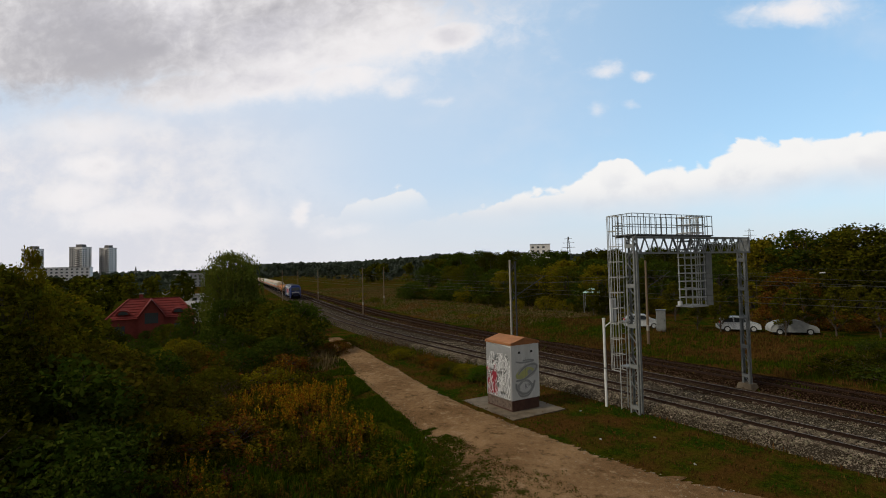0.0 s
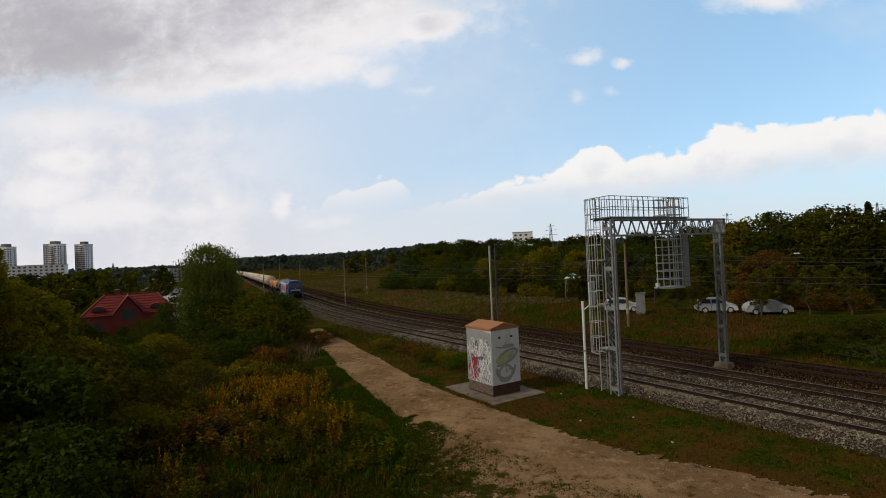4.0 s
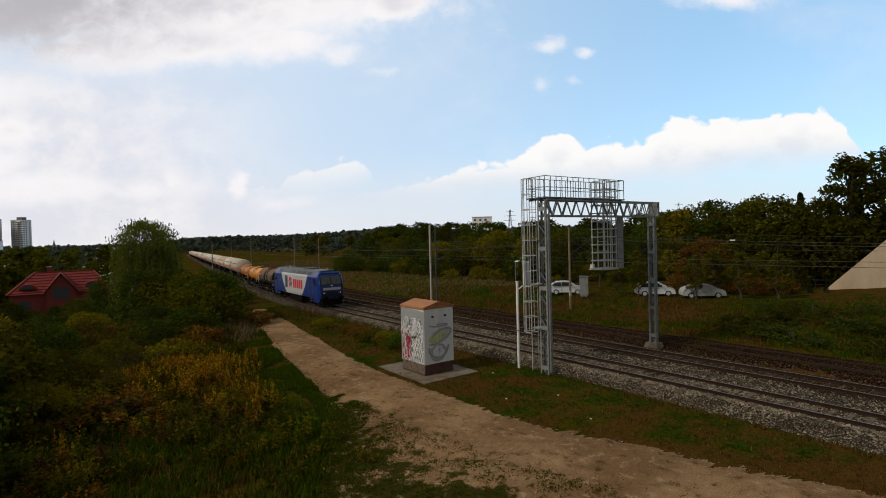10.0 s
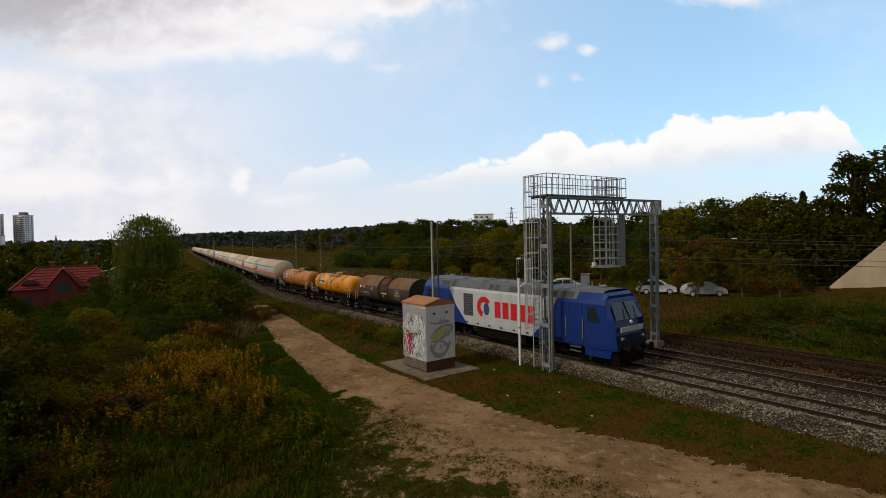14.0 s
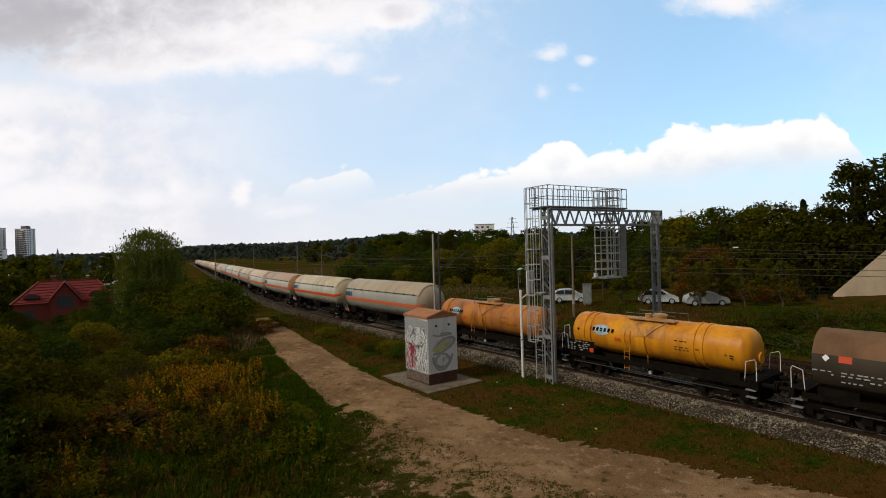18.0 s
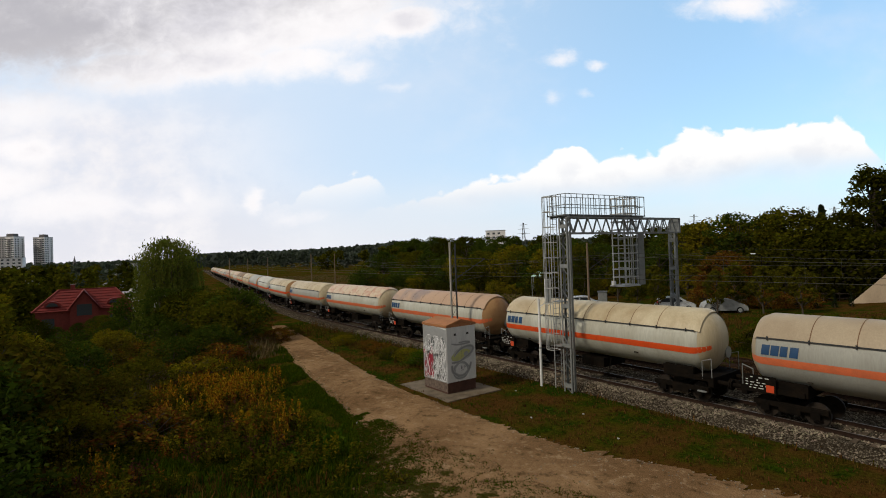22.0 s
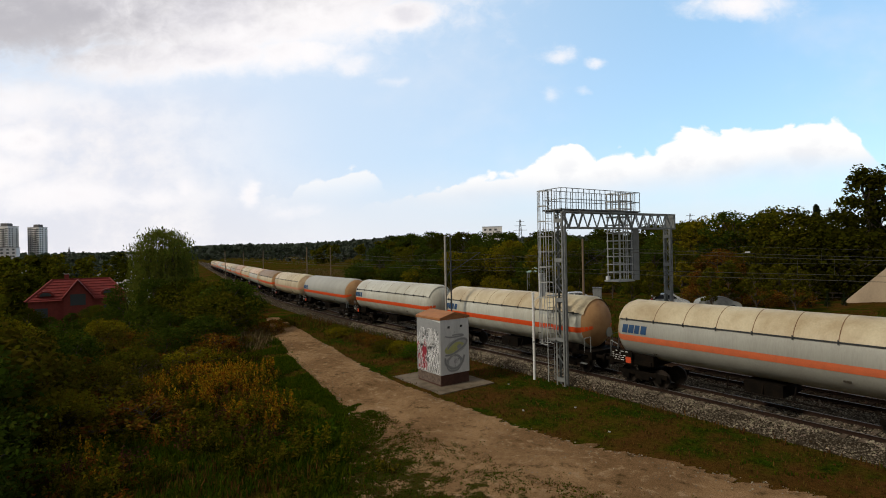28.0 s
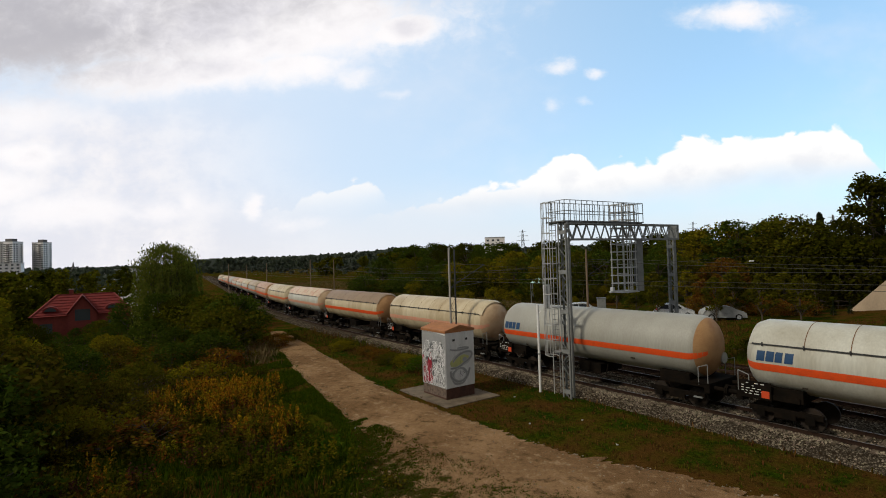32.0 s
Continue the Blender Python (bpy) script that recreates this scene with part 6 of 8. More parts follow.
# ---------------- buildings and the far side ----------------
def make_house():
    th = thing("house", "brick-red house with a red tiled hipped roof and dormers", "house", m=pose(-111.5, -23.9, land(-110, -24) + 0.1) @ Matrix.Scale(1.12, 4))
    h0, h1, ex, ey, r = 4.1, 6.85, 4.6, 6.5, 3.4
    part("wall", Geo().box(0, 0, h0 / 2, 2 * ex - 0.8, 2 * ey - 0.8, h0), "red_wall", th)
    roof = Geo()
    a, b = (0, -r, h1), (0, r + 0.6, h1)
    c = [(ex, -ey, h0 - 0.2), (ex, ey, h0 - 0.2), (-ex, ey, h0 - 0.2), (-ex, -ey, h0 - 0.2)]
    roof.quad(c[0], c[1], b, a).quad(c[2], c[3], a, b).quad(c[1], c[2], b).quad(c[3], c[0], a)
    rf = part("roof", roof, "roof_tile", th)
    for i in range(7):
        k = (i + 0.5) / 7.5
        p, q = Vector(c[0]).lerp(Vector(a), k), Vector(c[1]).lerp(Vector(b), k)
        part("tile_course", Geo().bar(p + Vector((0.03, 0, 0.03)), q + Vector((0.03, 0, 0.03)), 0.10, 0.06), "roof_tile", rf)
    for p, q in ((a, b), (a, c[0]), (b, c[1])):
        part("ridge_tile", Geo().bar(Vector(p) + Vector((0, 0, 0.06)), Vector(q) + Vector((0, 0, 0.06)), 0.22, 0.14), "red_wall", rf)
    g = Geo()
    g.quad((0.3, -0.2, h1 + 0.1), (ex + 0.5, -0.2, h1 + 0.05), (ex + 0.5, -2.3, h0 - 0.1), (1.4, -2.0, h0 + 0.6))
    g.quad((0.3, -0.2, h1 + 0.1), (1.4, 1.6, h0 + 0.6), (ex + 0.5, 1.9, h0 - 0.1), (ex + 0.5, -0.2, h1 + 0.05))
    part("gable_roof", g, "roof_tile", th)
    part("gable_wall", Geo().loft([[(ex + 0.1, -2.0, 0), (ex + 0.1, 1.6, 0), (ex + 0.1, 1.6, h0), (ex + 0.1, -0.2, h1 - 0.15), (ex + 0.1, -2.0, h0)], [(ex - 1, -2.0, 0), (ex - 1, 1.6, 0), (ex - 1, 1.6, h0), (ex - 1, -0.2, h1 - 0.15), (ex - 1, -2.0, h0)]]), "red_wall", th)
    part("gable_window", Geo().box(ex + 0.12, -0.2, 3.9, 0.06, 1.9, 1.7), "window", th)
    for y in (-4.1, 3.7):
        arch = [(y + 1.0 * math.cos(math.pi * i / 10), h0 + 0.5 + 0.75 * math.sin(math.pi * i / 10)) for i in range(11)]
        d = part("dormer", Geo().loft([[(4.0, p, z) for p, z in arch], [(1.6, p, z) for p, z in arch]]), "roof_tile", th, "rounded eyebrow dormer")
        part("dormer_window", Geo().quad(*[(4.03, y + (p - y) * 0.7, h0 + 0.5 + (z - h0 - 0.5) * 0.75) for p, z in arch]), "window", d)
    ch = part("chimney", Geo().box(-0.8, -1.6, h1 + 0.2, 0.6, 0.6, 1.2), "red_wall", th)
    part("chimney_cap", Geo().box(-0.8, -1.6, h1 + 0.84, 0.75, 0.75, 0.1), "concrete", ch)
    for y in (-4.6, 3.8):
        part("window", Geo().box(ex - 0.39, y, 2.1, 0.06, 1.5, 1.5), "window", th)
    th2 = thing("house", "low grey-roofed house half hidden by shrubs", "house", m=pose(-128, -13.5, land(-128, -13)))
    part("wall", Geo().box(0, 0, 1.6, 8, 7, 3.2), "tower_wall", th2)
    part("roof", Geo().quad((4.4, -4, 3.2), (4.4, 4, 3.2), (0, 4, 4.7), (0, -4, 4.7)).quad((-4.4, 4, 3.2), (-4.4, -4, 3.2), (0, -4, 4.7), (0, 4, 4.7)), "tower_grey", th2)
    part("gable_wall", Geo().quad((3.9, -3.6, 3.2), (0, -3.6, 4.65), (-3.9, -3.6, 3.2)), "tower_wall", th2)
    part("window", Geo().box(4.02, 0, 1.8, 0.05, 1.6, 1.2), "window", th2)


make_house()


def make_tower(x, y, top, w, rz):
    z0 = land(x, y)
    th = thing("apartment_tower", "white high-rise apartment block with rows of windows and balconies", "apartment block", "apartment towers", m=pose(x, y, z0, 0, 0, rz))
    h, d = top - z0, w * 0.8
    part("wall", Geo().box(0, 0, h / 2, d, w, h), "tower_wall", th)
    part("roof", Geo().box(0, 0, h + 0.3, d + 0.4, w + 0.4, 0.6), "tower_grey", th)
    part("lift_house", Geo().box(0, 1.0, h + 2.4, d * 0.5, w * 0.45, 3.8), "tower_dark", th)
    part("stair_strip", Geo().box(d / 2 + 0.1, -w * 0.30, h / 2, 0.3, w * 0.34, h * 0.99), "tower_grey", th, "grey stairwell strip")
    pane = Geo().box(0, 0, 0, 0.12, 1.7, 1.6).mesh("window", M["window"])
    pane2 = Geo().box(0, 0, 0, 1.9, 0.12, 1.6).mesh("window", M["window"])
    balcony = Geo().box(0, 0, 0, 1.5, w * 0.24, 1.2).mesh("balcony", M["tower_dark"])
    floors = int(h / 2.9)
    for f in range(1, floors):
        for k in (-0.42, -0.24, -0.07, 0.34, 0.44):
            ob = new("window", pane)
            ob.parent, ob.location = th, (d / 2 + (0.28 if k < -0.2 else 0.02), k * w, f * 2.9 + 0.6)
        ob = new("balcony", balcony)
        ob.parent, ob.location = th, (d / 2 + 0.75, w * 0.14, f * 2.9 + 0.1)
        for side in (-1, 1):
            for k in (-0.3, 0.1, 0.34):
                ob = new("window", pane2)
                ob.parent, ob.location = th, (k * d, side * (w / 2 + 0.02), f * 2.9 + 0.6)


make_tower(-888, -151.5, 47.5, 17.5, -40)
make_tower(-893, -99.5, 50.5, 20.5, -38)
make_tower(-895, -66.5, 49.5, 17.0, -42)


def make_block(x, y, w, d, h, rz, mat, label):
    th = thing("apartment_building", label, "building", "far buildings", m=pose(x, y, land(x, y) - 0.5, 0, 0, rz))
    part("wall", Geo().box(0, 0, h / 2, d, w, h), mat, th)
    part("roof", Geo().box(0, 0, h + 0.2, d + 0.5, w + 0.5, 0.4), "tower_grey", th)
    pane = Geo().box(0, 0, 0, 0.12, 1.8, 1.4).mesh("window", M["window"])
    for f in range(max(1, int(h / 3))):
        for k in range(int(w / 4)):
            ob = new("window", pane)
            ob.parent, ob.location = th, (d / 2 + 0.02, -w / 2 + 2 + 4 * k, f * 3 + 1.9)


make_block(-600, -100, 68, 12, 21.5, -8, "tower_wall", "long pale five-storey apartment block among trees")
make_block(-560, -60, 16, 10, 7, 10, "tower_wall", "small pale building among trees")
make_block(-330, -44, 6, 8, 6.4, 10, "tower_wall", "small white house with a flat grey roof")
make_block(-300, 240, 15, 12, 25, -40, "tower_wall", "white block standing above the woods")
make_block(-520, -20, 20, 9, 8, 5, "red_wall", "reddish low house among trees")
for x, y, w, h, mat in ((-522, -6, 11, 11.5, "tower_grey"), (-540, 8, 13, 13.0, "tower_wall"), (-560, 22, 15, 13.6, "tower_grey"), (-430, 2, 12, 6.0, "tower_wall"), (-262, -12, 9, 4.6, "tower_grey"), (-250, -3, 10, 3.6, "tower_wall"), (-470, -24, 10, 8.0, "tower_grey")):
    make_block(x, y, w, 8, h, 6, mat, "small hillside house with a dull flat roof")


def make_church(x, y):
    th = thing("church_spire", "slender dark church spire above the town", "church", m=pose(x, y, land(x, y)))
    part("tower", Geo().box(0, 0, 6, 4.5, 4.5, 12), "tower_grey", th)
    part("spire", Geo().tube((0, 0, 12), (0, 0, 24.5), 2.6, 8, 0.1), "tower_dark", th)


make_church(-800, -31)


def make_garage_row(x, y, rz):
    """A row of low garages with pale roof edges."""
    for i in range(4):
        th = thing("garage", "low grey garage with a pale flat roof edge", "garage", "row of garages", m=pose(x - 3.4 * i * math.sin(radians(rz)), y + 3.4 * i * math.cos(radians(rz)), land(x, y) - 0.3, 0, 0, rz))
        part("wall", Geo().box(0, 0, 1.25, 6, 3.3, 2.5), "tower_dark", th)
        part("roof", Geo().box(0, 0, 2.6, 6.5, 3.5, 0.22), "tower_wall", th)
        part("door", Geo().box(3.02, 0, 1.1, 0.06, 2.5, 2.1), "tower_grey", th)


make_garage_row(-160, -16.5, 8)
make_garage_row(-178, -20.5, 8)


def make_pylon(x, y, h):
    z0 = land(x, y) - 0.5
    th = thing("power_pylon", "distant grey lattice power pylon", "pylon", "power pylons", m=pose(x, y, z0, 0, 0, 30))
    for sx in (-1, 1):
        for sy in (-1, 1):
            part("leg", Geo().bar((sx * 2.5, sy * 2.5, 0), (sx * 0.3, sy * 0.3, h), 0.25), "galv_dark", th)
    g = Geo()
    for i in range(9):
        k0, k1 = i / 9, (i + 1) / 9
        a, b = 2.5 - 2.2 * k0, 2.5 - 2.2 * k1
        for s in (-1, 1):
            g.bar((-a, s * a, h * k0), (b, s * b, h * k1), 0.14).bar((s * a, a, h * k0), (s * b, -b, h * k1), 0.14)
    part("bracing", g, "galv_dark", th)
    for k, w in ((0.72, 6), (0.84, 5), (0.95, 3.5)):
        part("crossarm", Geo().bar((-w, 0, h * k), (w, 0, h * k), 0.3), "galv_dark", th)


make_pylon(-236, 416, 36)
make_pylon(-330, 300, 34)
make_pylon(-150, 470, 36)


def make_car(x, y, rz, label, covered=False):
    th = thing("covered_car" if covered else "hatchback_car", label, "car", "parked cars", m=pose(x, y, land(x, y), 0, 0, rz))
    L = 4.05 if covered else 3.8
    # side outline: (share of the length, height)
    low = [(-0.5, 0.30), (0.5, 0.28)]
    top = [(-0.5, 0.75), (-0.47, 0.98), (-0.40, 1.28), (-0.30, 1.47), (-0.05, 1.54), (0.10, 1.48), (0.25, 1.12), (0.30, 0.98), (0.44, 0.86), (0.49, 0.70)]
    if covered:
        top = [(-0.5, 0.65), (-0.46, 0.95), (-0.34, 1.22), (-0.18, 1.40), (0.02, 1.43), (0.16, 1.34), (0.30, 1.02), (0.42, 0.88), (0.49, 0.66)]
    ring = [low[0]] + top + [low[1]]
    rings = []
    for k, (sy, sz) in enumerate(((-0.80, 0.93), (-0.86, 0.97), (-0.80, 1.0), (0.80, 1.0), (0.86, 0.97), (0.80, 0.93))):
        rings.append([(u * L * (1 if 0 < k < 5 else 0.985), sy * (1 - (0.22 if abs(z) > 1.0 else 0.0) * (abs(z) - 1.0) / 0.5 * (1 if 0 < k < 5 else 1)), z * sz) for u, z in ring])
    part("cover" if covered else "body", Geo().loft(rings), "car_cover" if covered else "car_silver", th, "grey fabric dust cover" if covered else "", smooth=True, bevel=0.03)
    for sx in (-0.31, 0.31):
        for sy in (-0.76, 0.76):
            w = part("wheel", Geo().tube((sx * L, sy - 0.1, 0.31), (sx * L, sy + 0.1, 0.31), 0.31, 18), "tyre", th)
            part("hub_cap", Geo().tube((sx * L, sy - 0.11, 0.31), (sx * L, sy + 0.11, 0.31), 0.2, 14), "car_silver", w)
    if covered:
        return
    for sy in (-1, 1):
        for pts in (((-0.42, 1.02), (-0.36, 1.34), (-0.24, 1.40), (-0.17, 1.40), (-0.17, 1.0)), ((-0.14, 1.0), (-0.14, 1.41), (0.06, 1.40), (0.20, 1.02))):
            part("side_window", Geo().quad(*[(u * L, sy * (0.872 - 0.30 * (z - 1.0)), z) for u, z in pts]), "car_glass", th)
        part("headlight", Geo().box(0.462 * L, sy * 0.62, 0.70, 0.12, 0.32, 0.16), "lamp_lens", th)
        part("tail_light", Geo().box(-0.485 * L, sy * 0.66, 0.98, 0.06, 0.14, 0.2), "brand_red", th)
        part("mirror", Geo().box(0.17 * L, sy * 0.95, 1.05, 0.12, 0.2, 0.14), "car_silver", th)
        part("door_seam", Geo().box(-0.155 * L, sy * 0.868, 0.7, 0.015, 0.012, 0.75), "grille", th)
    part("windscreen", Geo().quad((0.115 * L, -0.6, 1.485), (0.115 * L, 0.6, 1.485), (0.252 * L, 0.74, 1.135), (0.252 * L, -0.74, 1.135)), "glass", th)
    part("rear_window", Geo().quad((-0.345 * L, -0.6, 1.41), (-0.345 * L, 0.6, 1.41), (-0.462 * L, 0.72, 1.03), (-0.462 * L, -0.72, 1.03)), "car_glass", th)


make_car(-29.9, 26.7, 43, "silver hatchback parked on the grass")
make_car(-25.6, 28.2, 43, "car under a grey cover parked on grass", True)
make_car(-37.9, 22.0, 43, "silver hatchback parked beside a grey cabinet")


def make_far_side():
    th = thing("utility_cabinet", "light grey metal switch cabinet on the grass", "cabinet", m=pose(-35.0, 21.4, land(-35.0, 21.4), 0, 0, 40))
    part("body", Geo().box(0, 0, 1.1, 0.9, 0.7, 2.2), "galv", th, bevel=0.02)
    part("cap", Geo().box(0, 0, 2.23, 1.0, 0.8, 0.08), "galv_dark", th)
    part("door", Geo().box(0.0, -0.36, 1.1, 0.8, 0.02, 1.9), "galv", th)
    part("handle", Geo().box(0.3, -0.385, 1.15, 0.04, 0.03, 0.18), "black", th)
    # paved slope of the road bridge
    slope = Geo()
    rows = []
    for i in range(9):
        k = i / 8
        edge = (-20.2 + 9.6 * k, 42.3 + 2.3 * k, -0.35 + 10.45 * k)
        rows.append([(edge[0] + (9.0 - edge[0]) * u, edge[1] - 1.8 * u, edge[2]) for u in (0, 0.25, 0.5, 0.75, 1.0)])
    slope.loft(rows, closed=False)
    top = [tuple(p) for p in rows[-1]]
    slope.quad(*top, (9, 49, 10.2), (-10.5, 49, 10.2))
    slope.quad(rows[0][0], *[r[0] for r in rows[1:]], (-10.5, 49, 10.2), (-17, 49, -0.6))
    ob = solid("bridge_embankment", slope, "abutment", "pale concrete-paved slope of a road bridge embankment", "embankment")
    rail = thing("handrail", "thin steel stair handrail on the paved slope", "handrail")
    for i in range(5):
        k = i / 4
        p = Vector((-8.4 + 4 * k, 44.6 + 2 * k, 8.2 + 1.4 * k))
        part("post", Geo().tube(p - Vector((0, 0, 1.2)), p, 0.04, 6), "galv_dark", rail)
    part("rail", Geo().tube((-8.4, 44.6, 8.2), (-4.4, 46.6, 9.6), 0.04, 6), "galv_dark", rail)
    for x, y, h in ((-26.8, 40.0, 5.6),):
        lamp = thing("street_lamp", "slim dark street lamp with a flat pale head", "street lamp", "street lamps", m=pose(x, y, land(x, y)))
        part("pole", Geo().tube((0, 0, 0), (0, 0, h - 0.2), 0.04, 8), "black", lamp)
        part("arm", Geo().tube((0, 0, h - 0.2), (-0.5, -0.4, h), 0.03, 6), "black", lamp)
        part("head", Geo().loft([[(-0.9, -0.7, h), (-0.5, -0.3, h), (-0.4, -0.45, h), (-0.75, -0.85, h)], [(-0.85, -0.68, h + 0.12), (-0.5, -0.35, h + 0.12), (-0.42, -0.45, h + 0.12), (-0.75, -0.8, h + 0.12)]]), "white", lamp)
    fence = thing("picket_fence", "low grey-green fence behind the parked cars", "fence", m=pose(-34, 33.5, land(-34, 33), 0, 0, 43))
    for i in range(14):
        part("post", Geo().box(i * 1.6, 0, 0.5, 0.08, 0.08, 1.0), "bark", fence)
    for z in (0.35, 0.85):
        part("rail", Geo().box(10.4, 0, z, 21, 0.04, 0.1), "bark", fence)

    hut = thing("garden_pavilion", "pale mint-green roofed garden shelter among the trees", "shelter", m=pose(-55.6, 33.4, land(-55.6, 33.4), 0, 0, 38))
    part("roof", Geo().loft([[(-1.3, -1.3, 3.1), (1.3, -1.3, 3.1), (1.3, 1.3, 3.1), (-1.3, 1.3, 3.1)], [(-0.2, -0.2, 3.9), (0.2, -0.2, 3.9), (0.2, 0.2, 3.9), (-0.2, 0.2, 3.9)]]), "mint_roof", hut)
    for sx in (-1.15, 1.15):
        for sy in (-1.15, 1.15):
            part("post", Geo().box(sx, sy, 1.55, 0.1, 0.1, 3.1), "galv", hut)


make_far_side()


# ---------------- plants ----------------
PATH_UPPER = [(-62, -4.4), (-46.5, -6.6), (-31.5, -8.7), (-26.7, -9.2), (-18.8, -9.0), (-13.6, -8.5), (-10.2, -7.3), (-5.3, -5.8), (6, -2.9)]
PATH_LOWER = [(-62, -6.0), (-47.5, -9.3), (-34.6, -11.8), (-24.5, -13.2), (-17.5, -12.9), (-12.2, -12.2), (-8.0, -10.9), (6, -7.0)]


WORN = [(-62, -6.0), (-28.5, -12.7), (-24.5, -13.3), (-21.0, -14.3), (-17.8, -16.0), (-15.2, -17.6), (-12.8, -18.3), (-10.5, -17.0), (-8.0, -15.0), (6, -8.0)]


def line_y(line, x):
    return float(np.interp(x, [p[0] for p in line], [p[1] for p in line]))


def leaf_mesh(name, mat, centres, size, rng, droop=0.0, long=1.9):
    """A mesh of small pointed leaf cards about the given places."""
    n = len(centres)
    a = rng.normal(size=(n, 3))
    a[:, 2] = a[:, 2] * 0.6 - droop
    a /= np.linalg.norm(a, axis=1, keepdims=True)
    b = np.cross(a, rng.normal(size=(n, 3)))
    b /= np.linalg.norm(b, axis=1, keepdims=True) + 1e-9
    s = size * rng.uniform(0.45, 1.15, (n, 1))
    v = np.empty((n, 4, 3))
    v[:, 0], v[:, 1], v[:, 2], v[:, 3] = centres - a * s * long / 2, centres + b * s / 2, centres + a * s * long / 2, centres - b * s / 2
    me = bpy.data.meshes.new(name)
    me.vertices.add(4 * n)
    me.loops.add(4 * n)
    me.polygons.add(n)
    me.vertices.foreach_set("co", v.ravel())
    me.loops.foreach_set("vertex_index", np.arange(4 * n, dtype=np.int32))
    me.polygons.foreach_set("loop_start", np.arange(0, 4 * n, 4, dtype=np.int32))
    me.update(calc_edges=True)
    me.materials.append(M[mat])
    return me


def clump_places(rng, centres, spread_r, count):
    c = np.repeat(np.array(centres), count, axis=0)
    d = rng.normal(size=c.shape)
    d /= np.linalg.norm(d, axis=1, keepdims=True)
    r = np.repeat(np.array(spread_r), count)[:, None] * rng.uniform(0.25, 1.0, (len(c), 1)) ** 0.6
    return c + d * r * np.array([1, 1, 0.75])


def tree(name, label, category, h, r, clumps, leaves, size, mat, seed, trunk=0.28, low=0.25, kind="round", group="trees"):
    """A tree or shrub: tapered trunk, limbs to the clumps, a crown of small leaves with gaps. Built at the origin."""
    rng = np.random.default_rng(seed)
    th = thing(name, label, category, group)
    centres, radii = [], []
    for i in range(clumps):
        k = rng.uniform(0, 1)
        w = rng.uniform(0, 2 * math.pi)
        if kind == "cone":
            z = h * (low + (0.98 - low) * k)
            rr = r * (1 - k) * rng.uniform(0.55, 1.05)
            radii.append(r * (0.10 + 0.22 * (1 - k)))
        else:
            z = h * (low + (0.96 - low) * k)
            rr = r * math.sqrt(max(0.05, 1 - (2 * k - 0.9) ** 2 * 0.9)) * rng.uniform(0.35, 1.05) ** 0.6 * (1 + 0.25 * math.sin(w * 3 + seed))
            radii.append(r * rng.uniform(0.18, 0.34))
        centres.append((rr * math.cos(w), rr * math.sin(w), z))
    g = Geo()
    lean = [0.06 * h * rng.uniform(-1, 1), 0.06 * h * rng.uniform(-1, 1)]
    knots = [(lean[0] * k ** 1.5, lean[1] * k ** 1.5, h * 0.85 * k) for k in (0, 0.15, 0.35, 0.6, 1.0)]
    width = [trunk * 1.25, trunk, trunk * 0.8, trunk * 0.5, trunk * 0.12]
    for i in range(4):
        g.tube(knots[i], knots[i + 1], width[i], 8, width[i + 1], caps=False)
    part("trunk", g, "bark", th, smooth=True)
    limbs = Geo()
    for i in range(0, clumps, max(1, clumps // 16)):
        c = centres[i]
        z = max(0.12 * h, c[2] - 0.28 * h)
        k = z / (h * 0.85)
        limbs.tube((lean[0] * k ** 1.5, lean[1] * k ** 1.5, z), c, trunk * 0.32, 5, 0.02, caps=False)
    part("branchwork", limbs, "bark", th)
    ob = new("crown", leaf_mesh("crown", mat, clump_places(rng, centres, radii, leaves), size, rng, 0.2))
    ob.parent = th
    return th


def willow(h, r, seed):
    rng = np.random.default_rng(seed)
    th = thing("willow_tree", "tall weeping willow with hanging yellow-green twigs", "tree", "trees")
    g = Geo()
    g.tube((0, 0, 0), (0.2, 0.1, h * 0.3), 0.55, 10, 0.42).tube((0.2, 0.1, h * 0.3), (0.1, 0.3, h * 0.75), 0.42, 8, 0.15)
    part("trunk", g, "bark", th, smooth=True)
    limbs, pts = Geo(), []
    for i in range(640):
        w, k = rng.uniform(0, 2 * math.pi), rng.uniform(0, 1) ** 0.45
        top = h * (0.96 - 0.24 * k ** 3) * rng.uniform(0.95, 1.0) * (1 + 0.03 * math.sin(3 * w))
        if rng.random() < 0.3:
            top *= rng.uniform(0.6, 0.9)
        x, y = r * k * math.cos(w) * rng.uniform(0.8, 1.1), r * k * math.sin(w) * rng.uniform(0.8, 1.1)
        if i % 14 == 0:
            limbs.tube((0.1, 0.2, h * 0.4), (x, y, top - 0.3), 0.09, 5, 0.02, caps=False)
        length = rng.uniform(0.30, 0.66) * h
        m = int(length / 0.2)
        z = top - np.arange(m) * 0.2
        drift = np.linspace(0, 1, m) ** 2 * 0.5
        pts.append(np.stack([x + drift * math.cos(w) + rng.normal(0, 0.055, m), y + drift * math.sin(w) + rng.normal(0, 0.055, m), z], 1))
    part("branchwork", limbs, "bark", th)
    for i in range(110):
        w, k = rng.uniform(0, 2 * math.pi), rng.uniform(0, 1) ** 0.5
        m = 26
        c = np.array([r * k * math.cos(w), r * k * math.sin(w), h * (0.97 - 0.22 * k ** 3.0)])
        pts.append(c + rng.normal(0, 1, (m, 3)) * np.array([0.45, 0.45, 0.30]))
    ob = new("crown", leaf_mesh("crown", "leaf_willow", np.concatenate(pts), 0.135, rng, 1.8, 3.0))
    ob.parent = th
    return th


